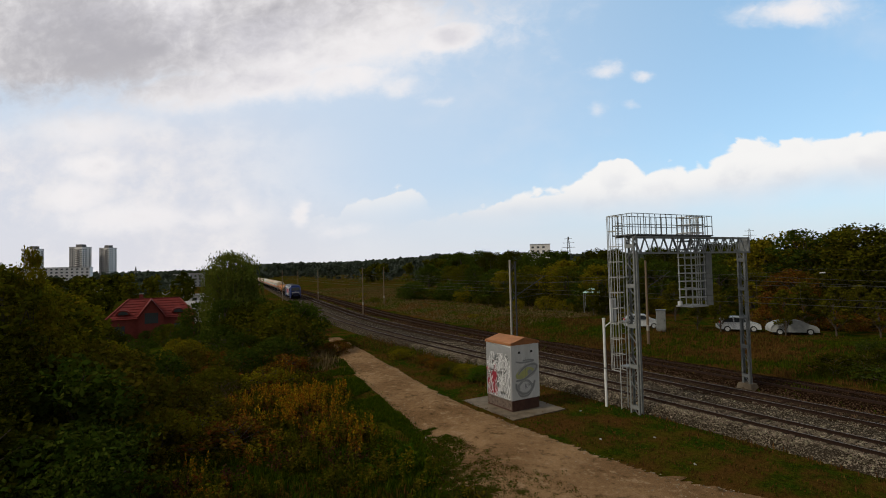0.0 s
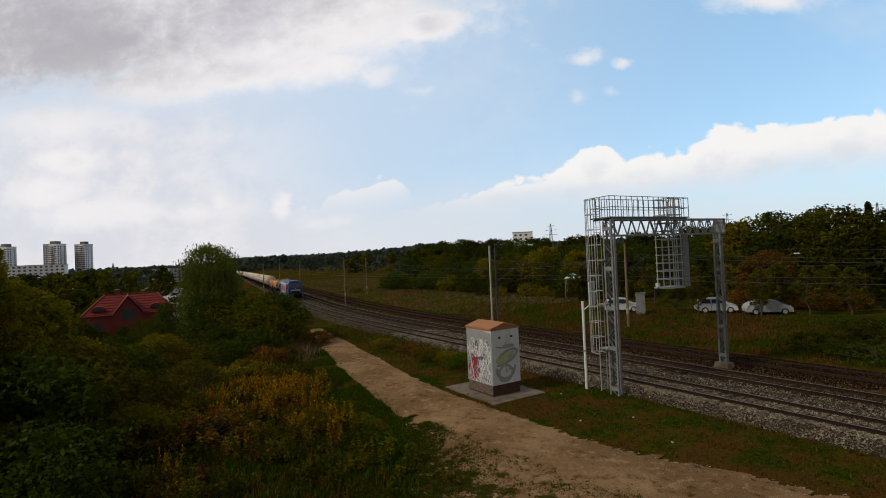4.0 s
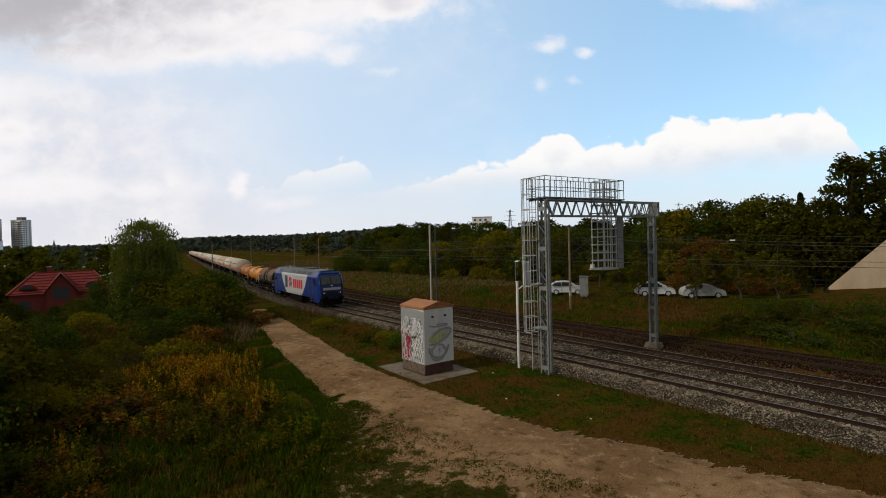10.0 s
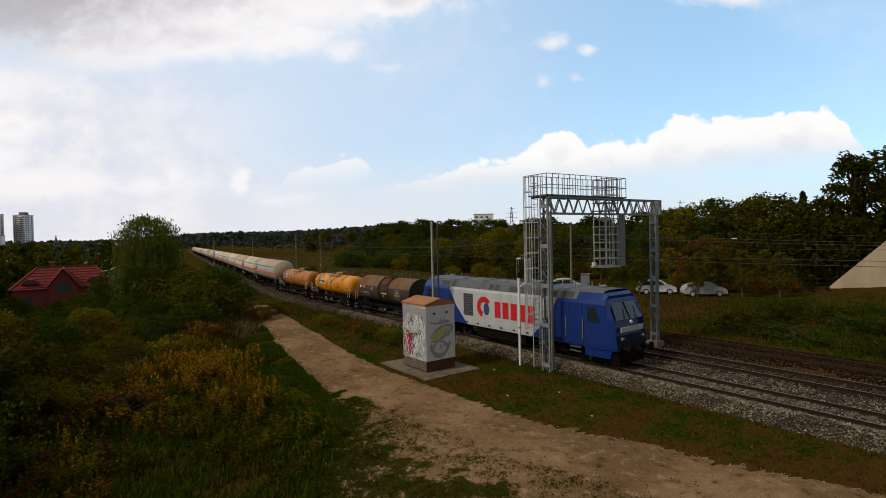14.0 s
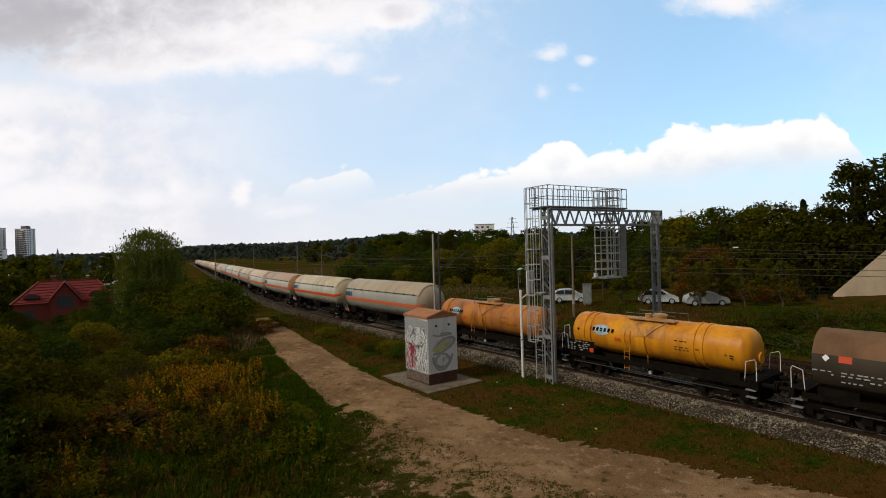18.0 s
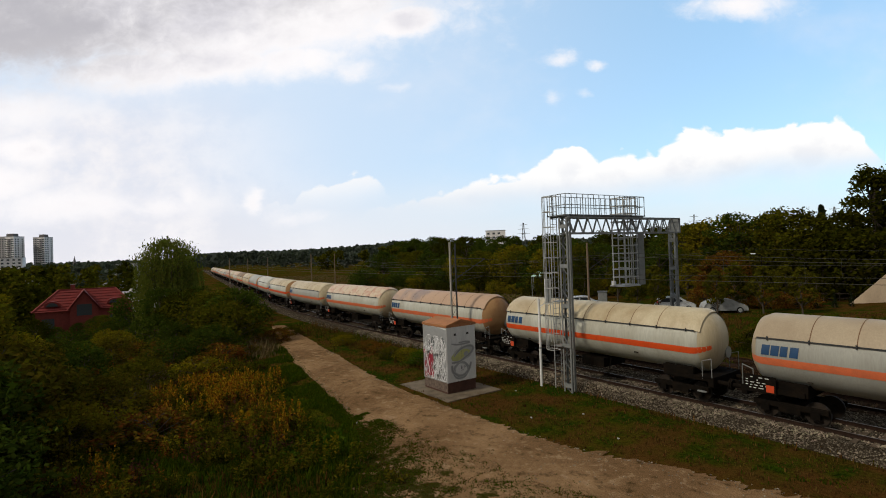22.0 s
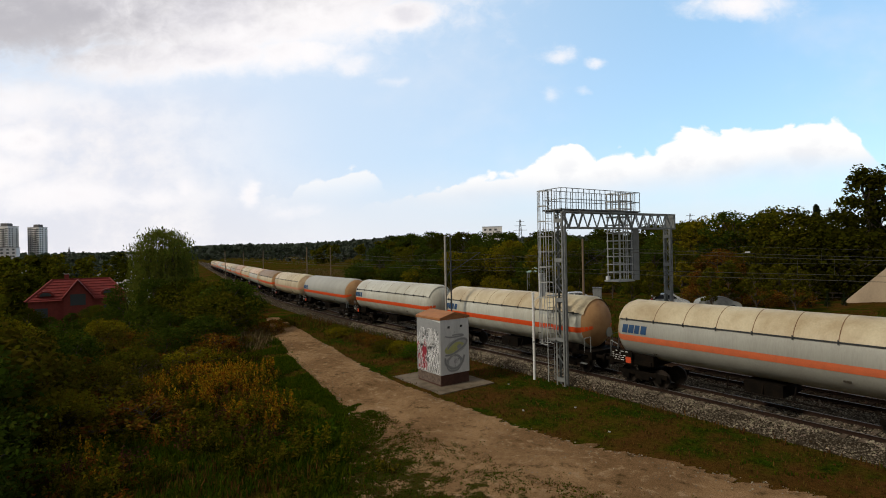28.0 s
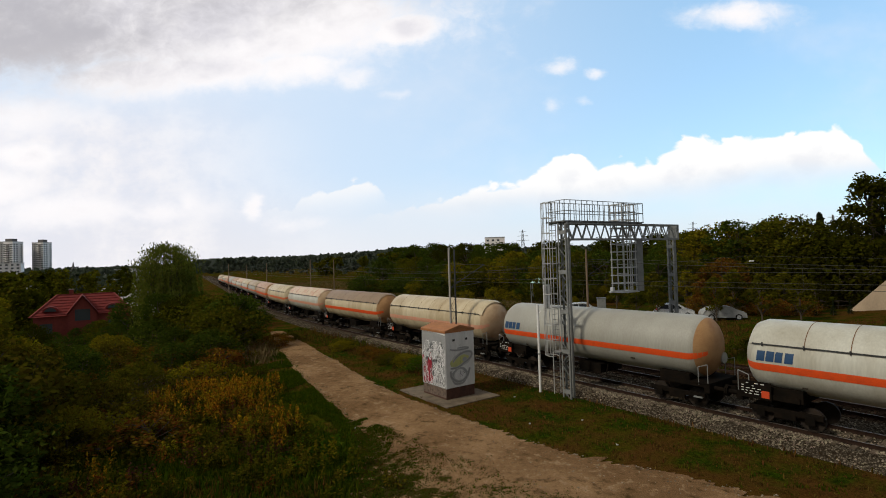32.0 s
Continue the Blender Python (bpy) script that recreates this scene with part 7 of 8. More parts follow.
def plant(proto, x, y, scale, rz, mat=None, label="", sz=None, z=None):
    m = pose(x, y, land(x, y) - 0.08 if z is None else z, 0, 0, rz) @ Matrix.Diagonal((scale, scale, sz or scale, 1))
    ob = copy_thing(proto, m)
    if mat:
        for c in ob.children:
            if c.name.split(".")[0] == "crown":
                c.material_slots[0].link = "OBJECT"
                c.material_slots[0].material = M[mat]
    return tagged(ob, label) if label else ob


def make_plants():
    broad = tree("deciduous_tree", "dense dark green deciduous tree", "tree", 10, 3.4, 120, 46, 0.21, "leaf_dark", 1)
    oak = tree("deciduous_tree", "wide green deciduous tree with uneven crown", "tree", 9, 4.0, 128, 46, 0.21, "leaf_mid", 2, low=0.2)
    slim = tree("deciduous_tree", "slim upright green tree", "tree", 11, 2.2, 100, 56, 0.19, "leaf_mid", 3, low=0.15)
    fir = tree("spruce_tree", "dark narrow spruce tree", "tree", 13, 2.6, 150, 34, 0.26, "conifer", 4, low=0.08, kind="cone")
    shrub = tree("shrub", "dense green roadside shrub", "shrub", 3.6, 2.2, 76, 54, 0.135, "leaf_mid", 5, trunk=0.07, low=0.06, group="shrubs")
    bush = tree("shrub", "wide dark green shrub", "shrub", 3.0, 2.6, 76, 54, 0.135, "leaf_dark", 6, trunk=0.06, low=0.05, group="shrubs")
    young = tree("young_tree", "thin young tree with loose reddish foliage", "tree", 5.2, 1.5, 46, 45, 0.17, "leaf_autumn", 7, trunk=0.08, low=0.3)
    sapling = tree("deciduous_tree", "tall loose-leaved tree with yellowing foliage", "tree", 9, 2.3, 100, 64, 0.15, "leaf_light", 8, trunk=0.12, low=0.12)
    broad_far = tree("deciduous_tree", "dense dark green deciduous tree", "tree", 10, 3.4, 100, 42, 0.25, "leaf_dark", 12)
    oak_far = tree("deciduous_tree", "wide green deciduous tree with uneven crown", "tree", 9, 4.0, 104, 42, 0.25, "leaf_mid", 13, low=0.2)
    bush_far = tree("shrub", "wide dark green shrub", "shrub", 3.0, 2.6, 60, 36, 0.18, "leaf_dark", 14, trunk=0.06, low=0.05, group="shrubs")
    scrub = tree("shrub", "low scrubby bush", "shrub", 1.6, 1.5, 40, 34, 0.11, "leaf_olive", 15, trunk=0.03, low=0.04, group="shrubs")
    rnd = random.Random(11)

    def put(proto, x, y, top, mat=None, label="", wide=1.0):
        if x < -58 or y > 58:
            proto = {broad: broad_far, oak: oak_far, bush: bush_far}.get(proto, proto)
        h = {broad_far: 10, oak_far: 9, bush_far: 3.0, scrub: 1.6, broad: 10, oak: 9, slim: 11, fir: 13, shrub: 3.6, bush: 3.0, young: 5.2, sapling: 9}[proto]
        g = land(x, y)
        k = (top - g) / h
        plant(proto, x, y, k * wide, rnd.uniform(0, 360), mat, label, sz=k)

    # big dark trees by the bridge slope
    for x, y, top, proto in ((-20.4, 55, 16.8, slim), (-17.0, 57, 17.2, broad), (-24.2, 57, 11.6, slim), (-13.5, 58, 17.2, oak), (-9.0, 61, 18.0, broad), (-26.5, 51, 11.6, oak), (-23.2, 47, 8.4, bush), (-22.0, 50, 9.0, shrub), (-15, 66, 18, fir), (-4, 64, 18, oak), (-22, 63, 15, fir)):
        put(proto, x, y, top, "leaf_dark" if proto is not fir else None)
    put(fir, -26.2, 57, 12.6)
    # belt behind the parked cars
    for x, y, top, proto, mat in ((-28.2, 50, 11.8, oak, "leaf_mid"), (-30.5, 54.5, 12.2, fir, None), (-32.2, 55, 12.0, slim, "leaf_dark"), (-34, 50, 11.9, broad, "leaf_mid"), (-36.8, 52, 11.6, oak, "leaf_light"), (-39.5, 50, 10.9, sapling, "leaf_light"), (-42, 52, 11.0, broad, "leaf_mid"), (-45, 55, 10.6, oak, "leaf_dark"), (-29, 46, 7.0, broad, "leaf_mid"), (-33, 45, 6.6, oak, "leaf_autumn"), (-38, 44.5, 7.0, broad, "leaf_mid"), (-41.5, 43, 7.6, oak, "leaf_mid"), (-45.5, 42, 8.4, broad, "leaf_dark"), (-48.5, 40, 8.2, oak, "leaf_dark"), (-52, 38.5, 8.4, broad, "leaf_mid"), (-55, 41, 9.0, oak, "leaf_mid"), (-58.5, 38, 8.0, broad, "leaf_light"), (-62, 41, 8.8, oak, "leaf_mid"), (-66, 39, 7.8, broad, "leaf_mid"), (-70, 42, 8.8, oak, "leaf_light"), (-75, 40, 7.4, broad, "leaf_mid"), (-80, 42, 8.0, oak, "leaf_mid"), (-86, 40, 7.2, broad, "leaf_light"), (-92, 42, 7.4, oak, "leaf_mid"), (-97, 44, 6.4, broad, "leaf_dark"),
                                (-50, 60, 11.2, broad, "leaf_dark"), (-56, 66, 11.4, oak, "leaf_dark"), (-63, 62, 11.0, broad, "leaf_dark"), (-70, 68, 11.6, slim, "leaf_dark"), (-78, 64, 11.2, oak, "leaf_dark"), (-86, 68, 11.8, broad, "leaf_dark"), (-95, 66, 11.8, slim, "leaf_dark"), (-104, 70, 12.0, oak, "leaf_dark"), (-114, 72, 12.5, broad, "leaf_dark"), (-125, 74, 12.8, oak, "leaf_dark"), (-136, 80, 13.4, slim, "leaf_dark"), (-148, 82, 13.6, broad, "leaf_dark"), (-160, 86, 14.4, oak, "leaf_dark"), (-172, 84, 14.6, broad, "leaf_dark"), (-186, 92, 14.6, slim, "leaf_dark"), (-200, 95, 14.4, oak, "leaf_dark"), (-120, 56, 8.6, broad, "leaf_mid"), (-132, 60, 9.0, oak, "leaf_mid"), (-146, 64, 9.0, broad, "leaf_mid"), (-165, 66, 9.5, oak, "leaf_dark"), (-47, 68, 11.5, fir, None), (-53, 74, 12.2, broad, "leaf_dark")):
        if mat == "leaf_dark":
            mat = rnd.choice(("leaf_dark", "leaf_deep", "leaf_deep"))
        elif mat == "leaf_mid":
            mat = rnd.choice(("leaf_mid", "leaf_deep", "leaf_deep"))
        put(proto, x, y, top, mat, wide=1.15)
    for x, y, top, mat in ((-25.4, 26.6, 4.9, "leaf_mid"), (-22.4, 29.4, 5.2, "leaf_mid"), (-19.6, 30.8, 5.0, "leaf_mid"), (-30.6, 24.8, 4.4, "leaf_mid"), (-33.0, 24.6, 4.2, "leaf_mid"), (-52.8, 30.6, 4.9, "leaf_mid"), (-51.2, 31.4, 4.4, "leaf_dark"), (-33.5, 36, 5.2, "leaf_light"), (-30.5, 37.5, 4.8, "leaf_autumn"), (-36.5, 33.5, 5.2, "leaf_mid"), (-27, 34, 5.4, "leaf_mid"), (-23.5, 37, 5.0, "leaf_mid"), (-25.8, 31.4, 4.6, "leaf_dark"), (-40.0, 31, 5.4, "leaf_mid"), (-44.5, 30, 5.6, "leaf_dark"), (-21.0, 39, 4.0, "leaf_dark"), (-30, 33.0, 4.4, "leaf_autumn")):
        put(young, x, y, top, mat, "thin young tree with loose foliage by the parking place")
    for x, y, top in ((-29.5, 32.0, 2.6), (-26.8, 33.2, 2.8), (-24.0, 34.5, 2.5), (-21.5, 36.0, 2.4)):
        put(bush, x, y, top, "leaf_autumn", "low rust-coloured shrub behind the parked cars", wide=1.2)
    for i in range(10):
        put(bush, -46 - i * 5.4 + rnd.uniform(-1, 1), 31 + i * 0.6 + rnd.uniform(-2, 2), rnd.uniform(1.6, 3.4), rnd.choice(("leaf_dark", "leaf_mid", "leaf_light")))
    for x, y in ((-20.3, 36.0), (-19.0, 37), (-17.9, 38), (-22.0, 36.0)):
        put(fir, x, y, 2.4, None, "small clipped dark conifer", wide=0.8)
    for i in range(30):
        k = i / 29
        x, y = -44 - 76 * k + rnd.uniform(-1.5, 1.5), float(np.interp(k, (0, 0.1, 0.35, 0.5, 0.8, 1), (37, 35, 40.5, 39, 36.5, 33.5))) + rnd.uniform(-1.2, 1.8)
        put(bush, x, y, land(x, y) + rnd.uniform(2.2, 4.6), rnd.choice(("leaf_deep", "leaf_dark", "leaf_mid", "leaf_deep", "leaf_light")), "dense shrub at the foot of the tree belt", wide=rnd.uniform(0.8, 1.15))
    for i in range(34):
        x, y = rnd.uniform(-18, -2), rnd.uniform(13.6, 22.5)
        put(scrub, x, y, land(x, y) + rnd.uniform(0.4, 1.3), rnd.choice(("leaf_dark", "leaf_dark", "leaf_deep")), "dark bramble bush on the bank", wide=rnd.uniform(1.1, 1.8))
    # left of the path: shrubs and trees in front of the house
    for x, y, top in ((-104, -31, -0.3), (-103, -27.8, -1.4), (-104, -22.3, -0.2), (-102, -19.0, 0.4), (-105.5, -25.0, -1.2), (-100, -29.5, -1.0), (-99, -24.0, -1.6)):
        put(oak, x, y, top - 0.8, "leaf_deep", "bushy tree in front of the house", wide=1.2)
    w = willow(11.4, 3.7, 21)
    w.matrix_basis = pose(-71.2, -15.4, land(-71.2, -15.4) - 0.1)
    for x, y, top, proto, mat in ((-53.5, -11.8, 4.6, shrub, "leaf_dark"), (-56.5, -13.5, 4.2, bush, "leaf_dark"), (-51.0, -13.6, 3.4, bush, "leaf_mid"), (-60, -15.5, 4.4, shrub, "leaf_dark"), (-64.5, -17.5, 4.8, broad, "leaf_dark"), (-66, -13, 4.6, oak, "leaf_dark"), (-77, -19, 4.0, oak, "leaf_dark"), (-58, -18.6, 2.2, bush, "leaf_mid"), (-52, -17.6, 2.0, shrub, "leaf_dark"), (-47, -15.5, 1.9, bush, "leaf_mid"), (-45.5, -18.6, 1.4, bush, "leaf_dark"), (-62, -22.5, 0.9, shrub, "leaf_dark"), (-55, -22, 1.3, bush, "leaf_dark"), (-70, -22, 1.0, oak, "leaf_mid"), (-48, -22.5, 1.9, shrub, "leaf_mid"), (-66, -27, 0.0, bush, "leaf_dark"), (-56, -27, 0.8, shrub, "leaf_mid"), (-80, -26, -0.8, bush, "leaf_dark"), (-90, -22, 0.2, oak, "leaf_dark"), (-92, -30, 0.2, oak, "leaf_mid"), (-47, -27.5, 2.2, bush, "leaf_dark"), (-41, -24.5, 2.3, shrub, "leaf_dark"), (-38, -21.5, 1.3, bush, "leaf_mid"), (-42, -29, 3.6, shrub, "leaf_mid"), (-36, -26.4, 2.6, shrub, "leaf_light"), (-34, -23.4, 1.2, bush, "leaf_dark"), (-50, -31, 3.8, oak, "leaf_dark"),
                                (-37.0, -29.4, 6.8, sapling, "leaf_light"), (-35.0, -30.8, 7.4, broad, "leaf_dark"), (-31.0, -29.6, 6.4, sapling, "leaf_light"), (-33.5, -32.6, 8.2, oak, "leaf_dark"), (-29.4, -31.4, 8.4, sapling, "leaf_mid"), (-39.5, -33, 7.6, broad, "leaf_dark"), (-44, -34, 7.4, oak, "leaf_dark"), (-29.0, -28.0, 4.4, shrub, "leaf_light"), (-26.5, -28.6, 4.2, shrub, "leaf_dark"), (-25.6, -27.7, 2.7, shrub, "leaf_red"), (-21.4, -28.4, 2.4, bush, "leaf_mid"), (-19.6, -27.8, 1.9, shrub, "leaf_mid"), (-25.5, -30.5, 4.6, broad, "leaf_dark"), (-31.5, -26.6, 3.6, shrub, "leaf_light"), (-28, -25.0, 1.2, bush, "leaf_dark"), (-21.5, -30.5, 3.4, shrub, "leaf_dark"), (-24, -33.5, 6.5, broad, "leaf_dark"), (-28.5, -35, 8.0, oak, "leaf_dark")):
        if y > -18.7 and x < -46 or x < -62:
            mat = rnd.choice(("leaf_dark", "leaf_mid", "leaf_deep", "leaf_deep"))
        elif y > -30:
            mat = rnd.choice(("leaf_olive", "leaf_mid", "leaf_light", "leaf_deep", "leaf_rust", "leaf_olive", "leaf_light", "leaf_dark"))
        elif mat == "leaf_dark":
            mat = rnd.choice(("leaf_dark", "leaf_mid", "leaf_mid", "leaf_light"))
        put(proto, x, y, top, mat)
    # low mixed scrub between the thicket and the weeds
    for i in range(46):
        x, y = rnd.uniform(-56, -24), rnd.uniform(-27, -14.5)
        if y > line_y(PATH_LOWER, x) - 3.0 or math.hypot(x, y + 25) < 20 or (-39 < x < -24 and y > -21):
            continue
        put(scrub, x, y, land(x, y) + rnd.uniform(0.7, 1.7), rnd.choice(("leaf_rust", "leaf_olive", "leaf_rust", "leaf_light", "leaf_mid", "leaf_autumn")), rnd.choice(("low browning shrub in tall weeds", "low scrubby bush in autumn colours")), wide=rnd.uniform(0.9, 1.4))
    put(sapling, -30.4, -30.2, 9.2, "leaf_light", "thin bare-topped tree above the shrubs", wide=0.35)
    # low growth along the track side
    for x, y, top, mat in ((-31.2, -4.2, 0.45, "leaf_fresh"), (-37.0, -4.6, 0.3, "leaf_autumn"), (-43.5, -5.0, 0.3, "leaf_light"), (-33.5, -4.3, 0.30, "leaf_light"), (-35.0, -4.8, 0.25, "leaf_mid"), (-46, -4.0, 0.2, "leaf_mid"), (-50, -9.0, 0.7, "leaf_autumn"), (-53.5, -6.5, 0.3, "leaf_mid"), (-40, -4.2, 0.1, "leaf_autumn"), (-30, -4.3, -0.05, "leaf_mid")):
        put(bush, x, y, top, mat, "low weedy shrub beside the track", wide=1.5)
    for i in range(16):
        x = -62 - i * 6 + rnd.uniform(-2, 2)
        put(bush, x, track_y(x)[0] + rnd.choice((-6.5, -5.2, 17.5, 21)) + rnd.uniform(-1, 1), rnd.uniform(0.2, 1.0), rnd.choice(("leaf_autumn", "leaf_mid", "leaf_light")), "low shrub on the grassy bank", wide=1.5)
    for proto in (broad, oak, slim, fir, shrub, bush, scrub, young, sapling, broad_far, oak_far, bush_far):
        for c in list(proto.children):
            bpy.data.objects.remove(c)
        bpy.data.objects.remove(proto)


make_plants()


def make_woods():
    """Far woods: rows of trees standing behind one another up to the valley's skyline."""
    rng = np.random.default_rng(31)
    # skyline seen from the embankment: bearing in degrees off the valley's line, rise per metre of distance
    bearing = [-16, 0, 6.6, 10.9, 14.6, 18.6, 23.5, 27.1, 31, 35.4, 39.8, 44.3, 48.6, 54.4, 59.9, 64.9, 75]
    rise = [0.009, 0.009, 0.009, 0.020, 0.021, 0.021, 0.024, 0.027, 0.034, 0.030, 0.024, 0.026, 0.025, 0.026, 0.018, 0.022, 0.022]
    canopy = Geo()
    count = 520
    for i in range(count):
        w = -17 + 93 * i / (count - 1)
        top = 7.2 + 960 * np.interp(w, bearing, rise) * 0.93 + 2.6 * noise.noise((w * 2.1, 0, 3)) + 1.8 * noise.noise((w * 6.0, 0, 8)) - 1.0
        for d, z in ((945, -4.0), (948, top * 0.55), (956, top - 1.6 + 0.8 * noise.noise((w * 11, 0, 2))), (964, top), (985, top - 2.0), (990, -4.0)):
            canopy.v.append((-d * math.cos(radians(w)), d * math.sin(radians(w)) - 24.6, z))
    canopy.f = [(i * 6 + j, i * 6 + j + 1, i * 6 + j + 7, i * 6 + j + 6) for i in range(count - 1) for j in range(5)]
    solid("wooded_ridge", canopy, "leaf_far_haze", "wooded ridge closing the valley, haze in its blue-green colour", "woods", kind="stuff", smooth=True)
    places = []
    for dist, share, first, step in ((900, 1.0, -16, 5.6), (720, 0.92, -16, 6.4), (480, 0.84, 17, 7.0), (330, 0.74, 22, 6.0), (220, 0.64, 29, 5.0)):
        w = first
        while w < 76:
            d = dist * rng.uniform(0.92, 1.08)
            x, y = -d * math.cos(radians(w)), d * math.sin(radians(w)) - 24.6
            top = 7.2 + d * share * np.interp(w, bearing, rise) * rng.uniform(0.92, 1.04) + rng.uniform(-0.8, 0.3)
            places.append((x, y, top))
            w += math.degrees(step / dist) * rng.uniform(0.7, 1.3)
    for i in range(110):
        w, d = rng.uniform(-16, 4), rng.uniform(150, 600)
        places.append((-d * math.cos(radians(w)), d * math.sin(radians(w)) - 24.6, 6.6 + d * rng.uniform(0.0, 0.008)))
    for i in range(40):
        places.append((-rng.uniform(110, 200), -rng.uniform(32, 75), rng.uniform(1.5, 4.0)))
    # the farthest rows take the leaf colour that has haze in it
    for k0, mat in enumerate(("leaf_far_haze", "leaf_mid", "leaf_dark")):
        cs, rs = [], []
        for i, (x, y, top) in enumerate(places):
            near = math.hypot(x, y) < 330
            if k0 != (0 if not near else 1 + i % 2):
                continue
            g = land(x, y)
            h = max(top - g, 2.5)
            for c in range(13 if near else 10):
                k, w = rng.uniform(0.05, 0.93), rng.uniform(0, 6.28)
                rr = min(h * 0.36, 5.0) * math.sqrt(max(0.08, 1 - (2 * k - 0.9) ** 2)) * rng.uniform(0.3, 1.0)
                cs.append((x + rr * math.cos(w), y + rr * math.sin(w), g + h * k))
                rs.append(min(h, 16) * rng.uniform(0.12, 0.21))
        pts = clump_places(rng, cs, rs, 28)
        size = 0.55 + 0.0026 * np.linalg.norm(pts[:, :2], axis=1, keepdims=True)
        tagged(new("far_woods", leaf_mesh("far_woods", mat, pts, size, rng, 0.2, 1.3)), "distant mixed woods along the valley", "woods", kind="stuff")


make_woods()


def blades(name, mat, spots, height, width, per, rng, label, category, lean=0.35):
    """Tufts of bent grass blades, two quads a blade."""
    n = len(spots) * per
    base = np.repeat(np.array(spots), per, axis=0)
    hh = np.repeat(np.array(height), per)[:, None] * rng.uniform(0.5, 1.15, (n, 1))
    base[:, :2] += rng.normal(0, 0.09, (n, 2)) * (0.6 + hh)
    w = rng.uniform(0, 2 * math.pi, n)
    out = np.stack([np.cos(w), np.sin(w), np.zeros(n)], 1)
    side = np.stack([-np.sin(w), np.cos(w), np.zeros(n)], 1) * width * rng.uniform(0.6, 1.4, (n, 1))
    bend = lean * rng.uniform(0.2, 1.2, (n, 1)) * hh
    up = np.array([0, 0, 1.0])
    v = np.empty((n, 5, 3))
    v[:, 0], v[:, 1] = base - side / 2, base + side / 2
    v[:, 2], v[:, 3] = base + out * bend * 0.35 + up * hh * 0.6 + side * 0.4, base + out * bend * 0.35 + up * hh * 0.6 - side * 0.4
    v[:, 4] = base + out * bend + up * hh
    me = bpy.data.meshes.new(name)
    me.vertices.add(5 * n)
    me.vertices.foreach_set("co", v.ravel())
    k = np.arange(n)[:, None] * 5
    loops = np.concatenate([k + np.array([[0, 1, 2, 3]]), k + np.array([[3, 2, 4]])], 1)
    me.loops.add(7 * n)
    me.loops.foreach_set("vertex_index", loops.ravel().astype(np.int32))
    me.polygons.add(2 * n)
    me.polygons.foreach_set("loop_start", (np.arange(n)[:, None] * 7 + np.array([[0, 4]])).ravel().astype(np.int32))
    me.update(calc_edges=True)
    me.materials.append(M[mat])
    return tagged(new(name, me), label, category, kind="stuff")


def weed_share(x, y):
    """How thickly tall weeds stand: dense about the goldenrod stand, loose elsewhere."""
    stand = 1.25 * math.exp(-((x + 30) / 7.5) ** 2 - ((y + 18.0) / 3.2) ** 2)
    return 0.9 * stand * smooth_step(noise.noise((x * 0.5, y * 0.5, 11)), -0.25, 0.2) + 0.45 * smooth_step(noise.noise((x * 0.22, y * 0.22, 5)), 0.02, 0.35)


